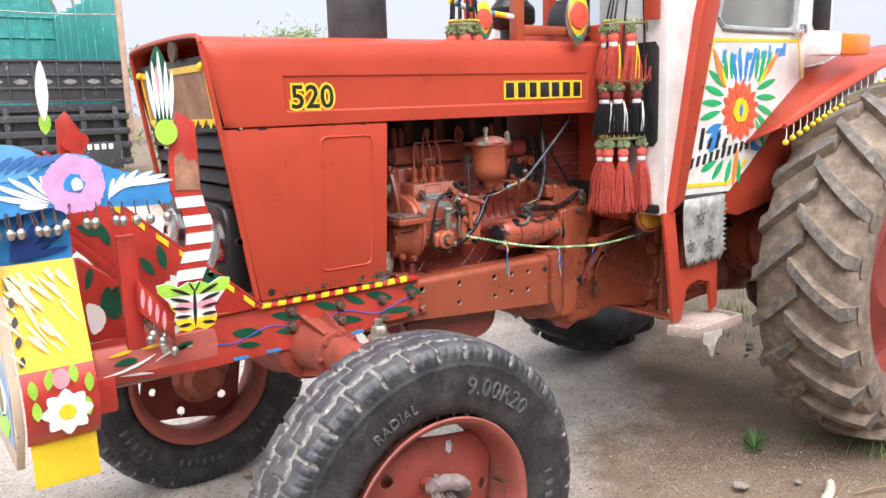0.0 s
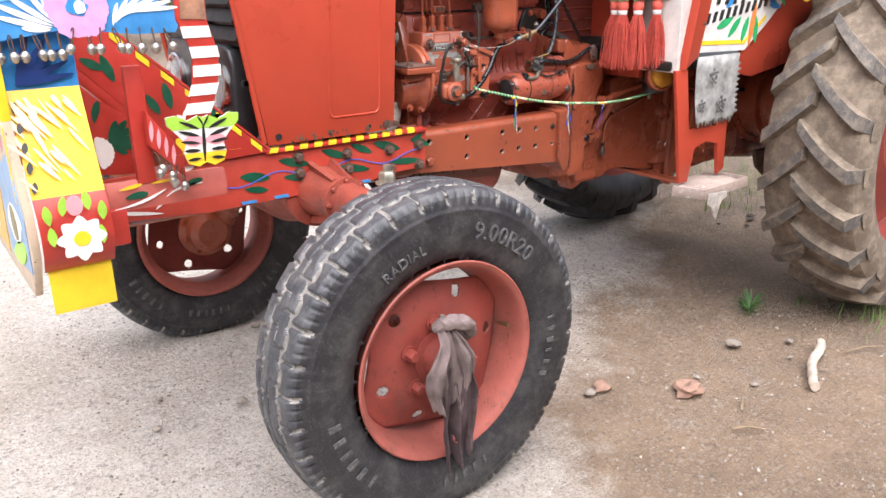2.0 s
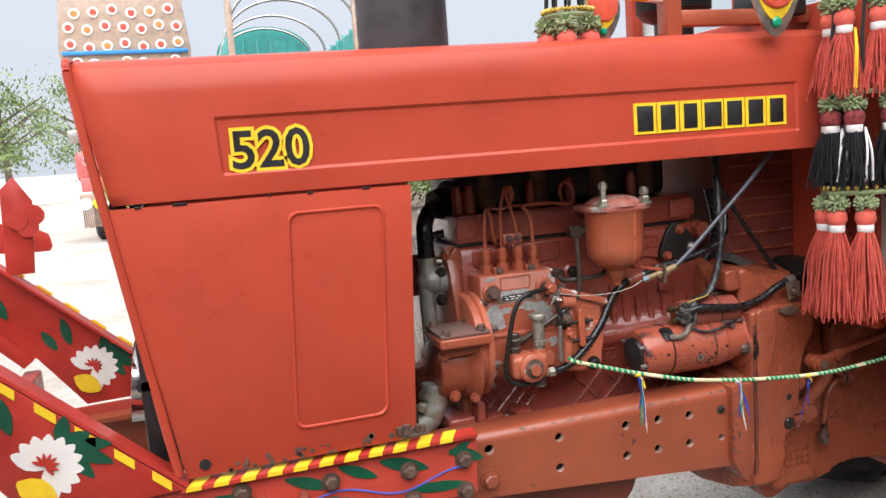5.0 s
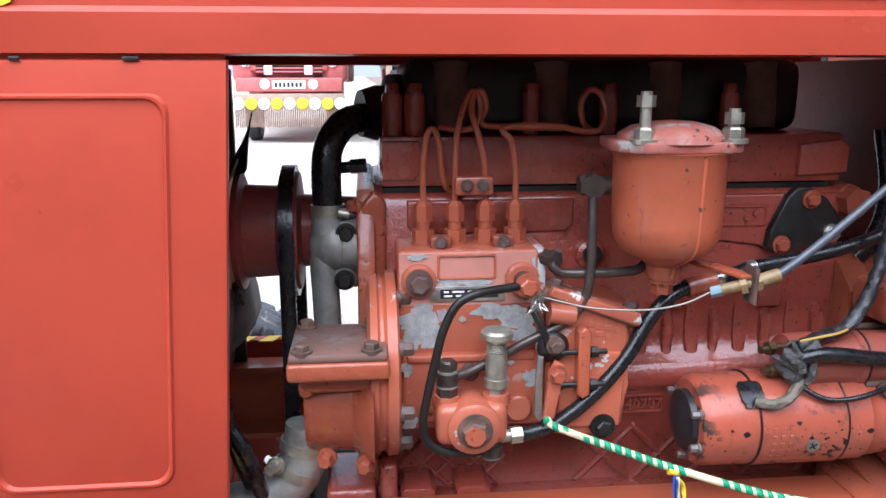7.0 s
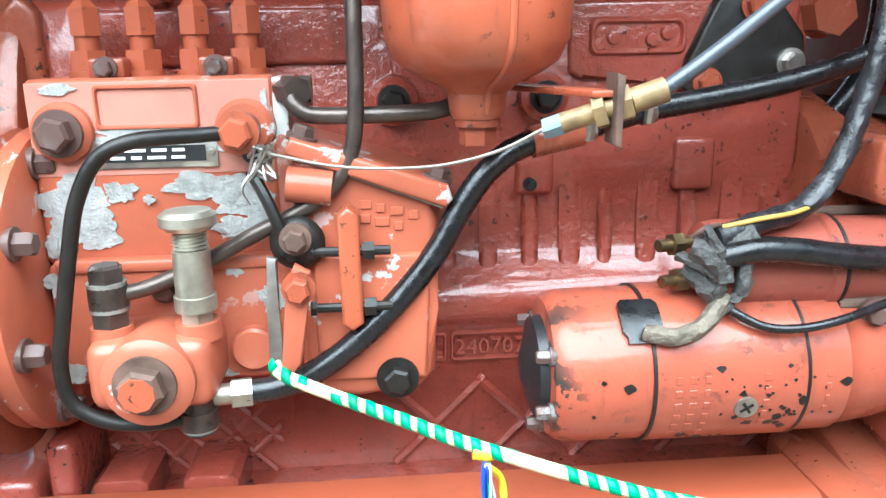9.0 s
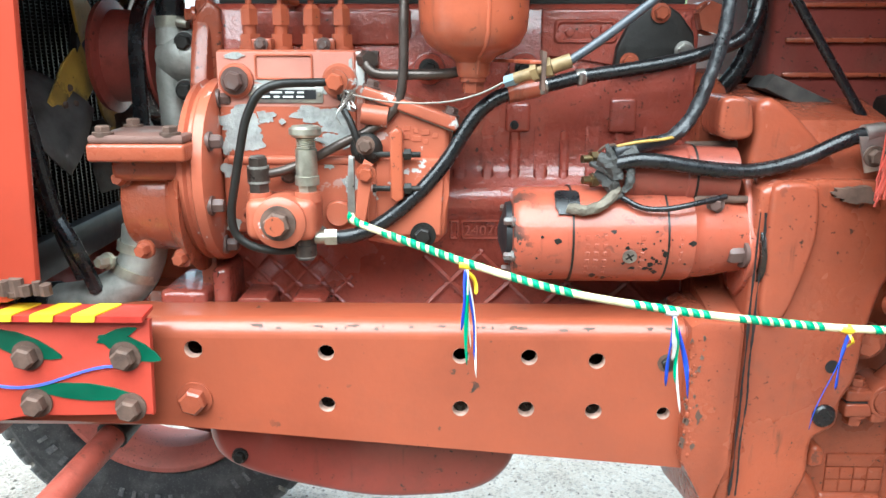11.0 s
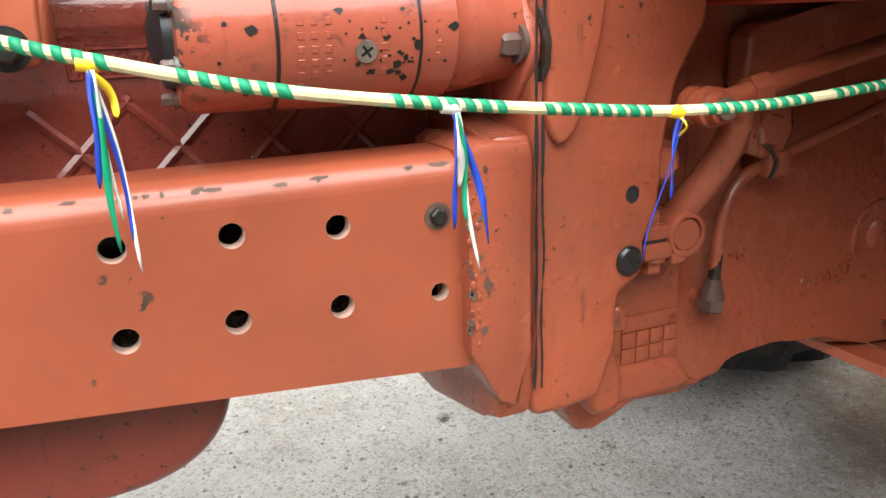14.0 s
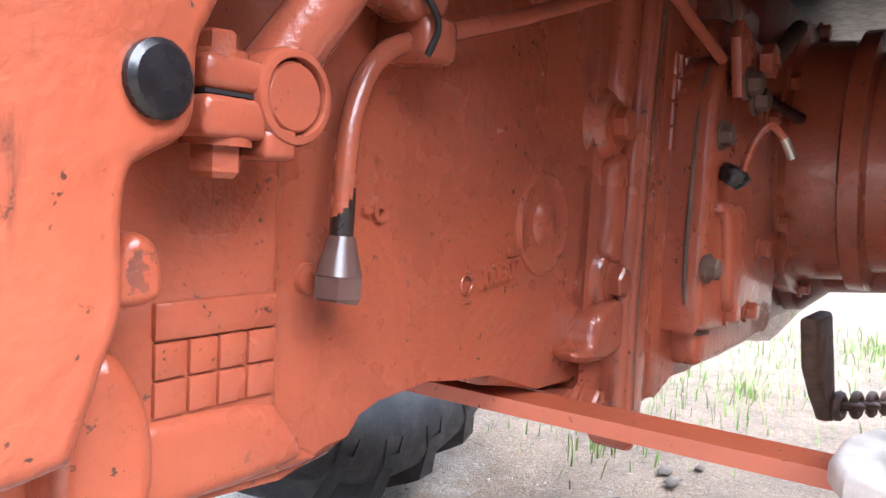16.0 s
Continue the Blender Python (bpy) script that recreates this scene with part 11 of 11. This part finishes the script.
for i, (x, y, r) in enumerate(((1.048, -0.781, 0.028), (0.30, -0.70, 0.02), (0.15, 0.553, 0.016), (-0.416, 0.591, 0.018), (0.70, -0.86, 0.012), (1.25, -0.90, 0.014), (0.82, -1.02, 0.013), (-0.72, 0.02, 0.018), (-1.02, 0.02, 0.014), (-0.95, 0.22, 0.012), (0.95, 0.9, 0.014), (1.12, -0.98, 0.010))):
    rock("stone", x, y, r, i, M_STONE, "small pale stone on the dirt", "stone", 0.6, "loose stones")
for i, (x, y, r) in enumerate(((0.598, -0.905, 0.046), (0.36, -0.70, 0.030), (-0.06, 0.33, 0.035), (0.0, 0.30, 0.042), (0.05, 0.34, 0.03), (0.03, 0.28, 0.022), (-0.09, 0.29, 0.02), (-0.19, 0.31, 0.016), (0.20, 0.36, 0.018))):
    rock("clay_clod", x, y, r, 20 + i, M_CLAY, "broken lump of dry brown clay", "clod", 0.55, "clay lumps")


def dead_leaf(x, y, r, seed):
    """A curled scrap of dead leaf or sheet lying on the soil."""
    rnd = random.Random(seed)
    bm, n = B(), 9
    mid = bm.verts.new((x, y, 0.004 + 0.3 * r))
    ring = []
    for k in range(n):
        a = 2 * math.pi * k / n
        q = r * rnd.uniform(0.6, 1.3)
        ring.append(bm.verts.new((x + 1.5 * q * math.cos(a), y + 0.8 * q * math.sin(a), rnd.uniform(-0.004, 0.004) + rnd.uniform(0.0, 0.45) * r)))
    for k in range(n):
        bm.faces.new((mid, ring[k], ring[(k + 1) % n]))
    ob = tagged(part("dead_leaf", bm, M_LITTER, None, "", 20), "curled dark brown dead leaf on the soil", "leaf", "dead leaves")
    ob.modifiers.new("thickness", "SOLIDIFY").thickness = 0.002


M_LITTER = plain("dead_leaf_brown", (0.065, 0.048, 0.036), 0.8, 0, 0.5, 60, 0.5)
for i, (x, y, r) in enumerate(((2.62, 0.17, 0.030), (2.70, 0.22, 0.024), (2.50, 0.12, 0.016), (2.80, 0.15, 0.020), (2.40, 0.24, 0.013), (2.92, 0.28, 0.018))):
    dead_leaf(x, y, r, 40 + i)


def bone_stick():
    bm = B()
    pts = [(1.30, -1.0, 0.02), (1.24, -1.035, 0.024), (1.12, -1.07, 0.022), (1.0, -1.14, 0.02), (0.95, -1.175, 0.018)]
    tube(bm, pts, 0.017, 10, 5)
    for v in bm.verts:
        v.co += 0.006 * Vector((noise.noise(v.co * 30), noise.noise(v.co * 30 + Vector((5, 0, 0))), noise.noise(v.co * 30 + Vector((9, 0, 0)))))
    tagged(part("dry_branch", bm, plain("bleached_wood", (0.50, 0.42, 0.34), 0.85, 0, 0.3, 18, 0.6, 60)), "short bleached piece of branch lying on dirt", "branch")
    for i, (x, y, l, a) in enumerate(((1.33, -1.09, 0.16, -20), (0.62, -1.10, 0.08, 30), (0.72, 0.02, 0.10, 60), (-0.30, -1.40, 0.09, 40), (0.50, -1.15, 0.10, -40), (0.60, 0.15, 0.12, 10), (1.0, 0.3, 0.06, -30))):
        bm = B()
        c, s = math.cos(radians(a)), math.sin(radians(a))
        tube(bm, [(x, y, 0.004), (x + 0.5 * l * c, y + 0.5 * l * s, 0.012), (x + l * c, y + l * s, 0.004)], 0.004, 6, 4)
        tagged(part("twig", bm, plain("dry_twig", (0.26, 0.19, 0.12), 0.9, 0, 0.3)), "thin dry twig on the ground", "twig", "twigs")


bone_stick()


def gravel():
    rnd = random.Random(21)
    verts, faces = [], []
    base = [(1, 0, 0), (0.3, 0.9, 0.1), (-0.8, 0.5, 0), (-0.7, -0.6, 0.05), (0.35, -0.9, 0), (0.1, 0.1, 0.8)]
    tri = [(0, 1, 5), (1, 2, 5), (2, 3, 5), (3, 4, 5), (4, 0, 5)]
    for i in range(15000):
        if i < 12500:
            x, y = rnd.uniform(-1.8, 2.4), rnd.uniform(-1.7, 2.2)
        else:
            x, y = rnd.uniform(-3, 6), rnd.uniform(-1.7, 6)
        s = 0.0022 + 0.006 * rnd.random() ** 3
        a = rnd.uniform(0, 6.3)
        c, q = math.cos(a) * s, math.sin(a) * s
        z = 0.022 * noise.noise((x * 0.8, y * 0.8, 0)) + 0.012 * noise.noise((x * 2.4, y * 2.4, 4)) - 0.011
        k = len(verts)
        verts += [(x + p[0] * c - p[1] * q, y + p[0] * q + p[1] * c, z + p[2] * s * rnd.uniform(0.7, 1.3)) for p in base]
        faces += [(k + a, k + b, k + d) for a, b, d in tri]
    me = bpy.data.meshes.new("gravel")
    me.from_pydata(verts, [], faces)
    gm = Nodes("gravel_bits")
    geo = gm.n.new("ShaderNodeNewGeometry")
    me.materials.append(gm.done(gm.mix(geo.outputs["Random Per Island"], (0.13, 0.11, 0.09), (0.46, 0.41, 0.35)), 0.9, 0))
    tagged(new("gravel", me), "fine loose gravel scattered over the dirt", "gravel", kind="stuff")


gravel()
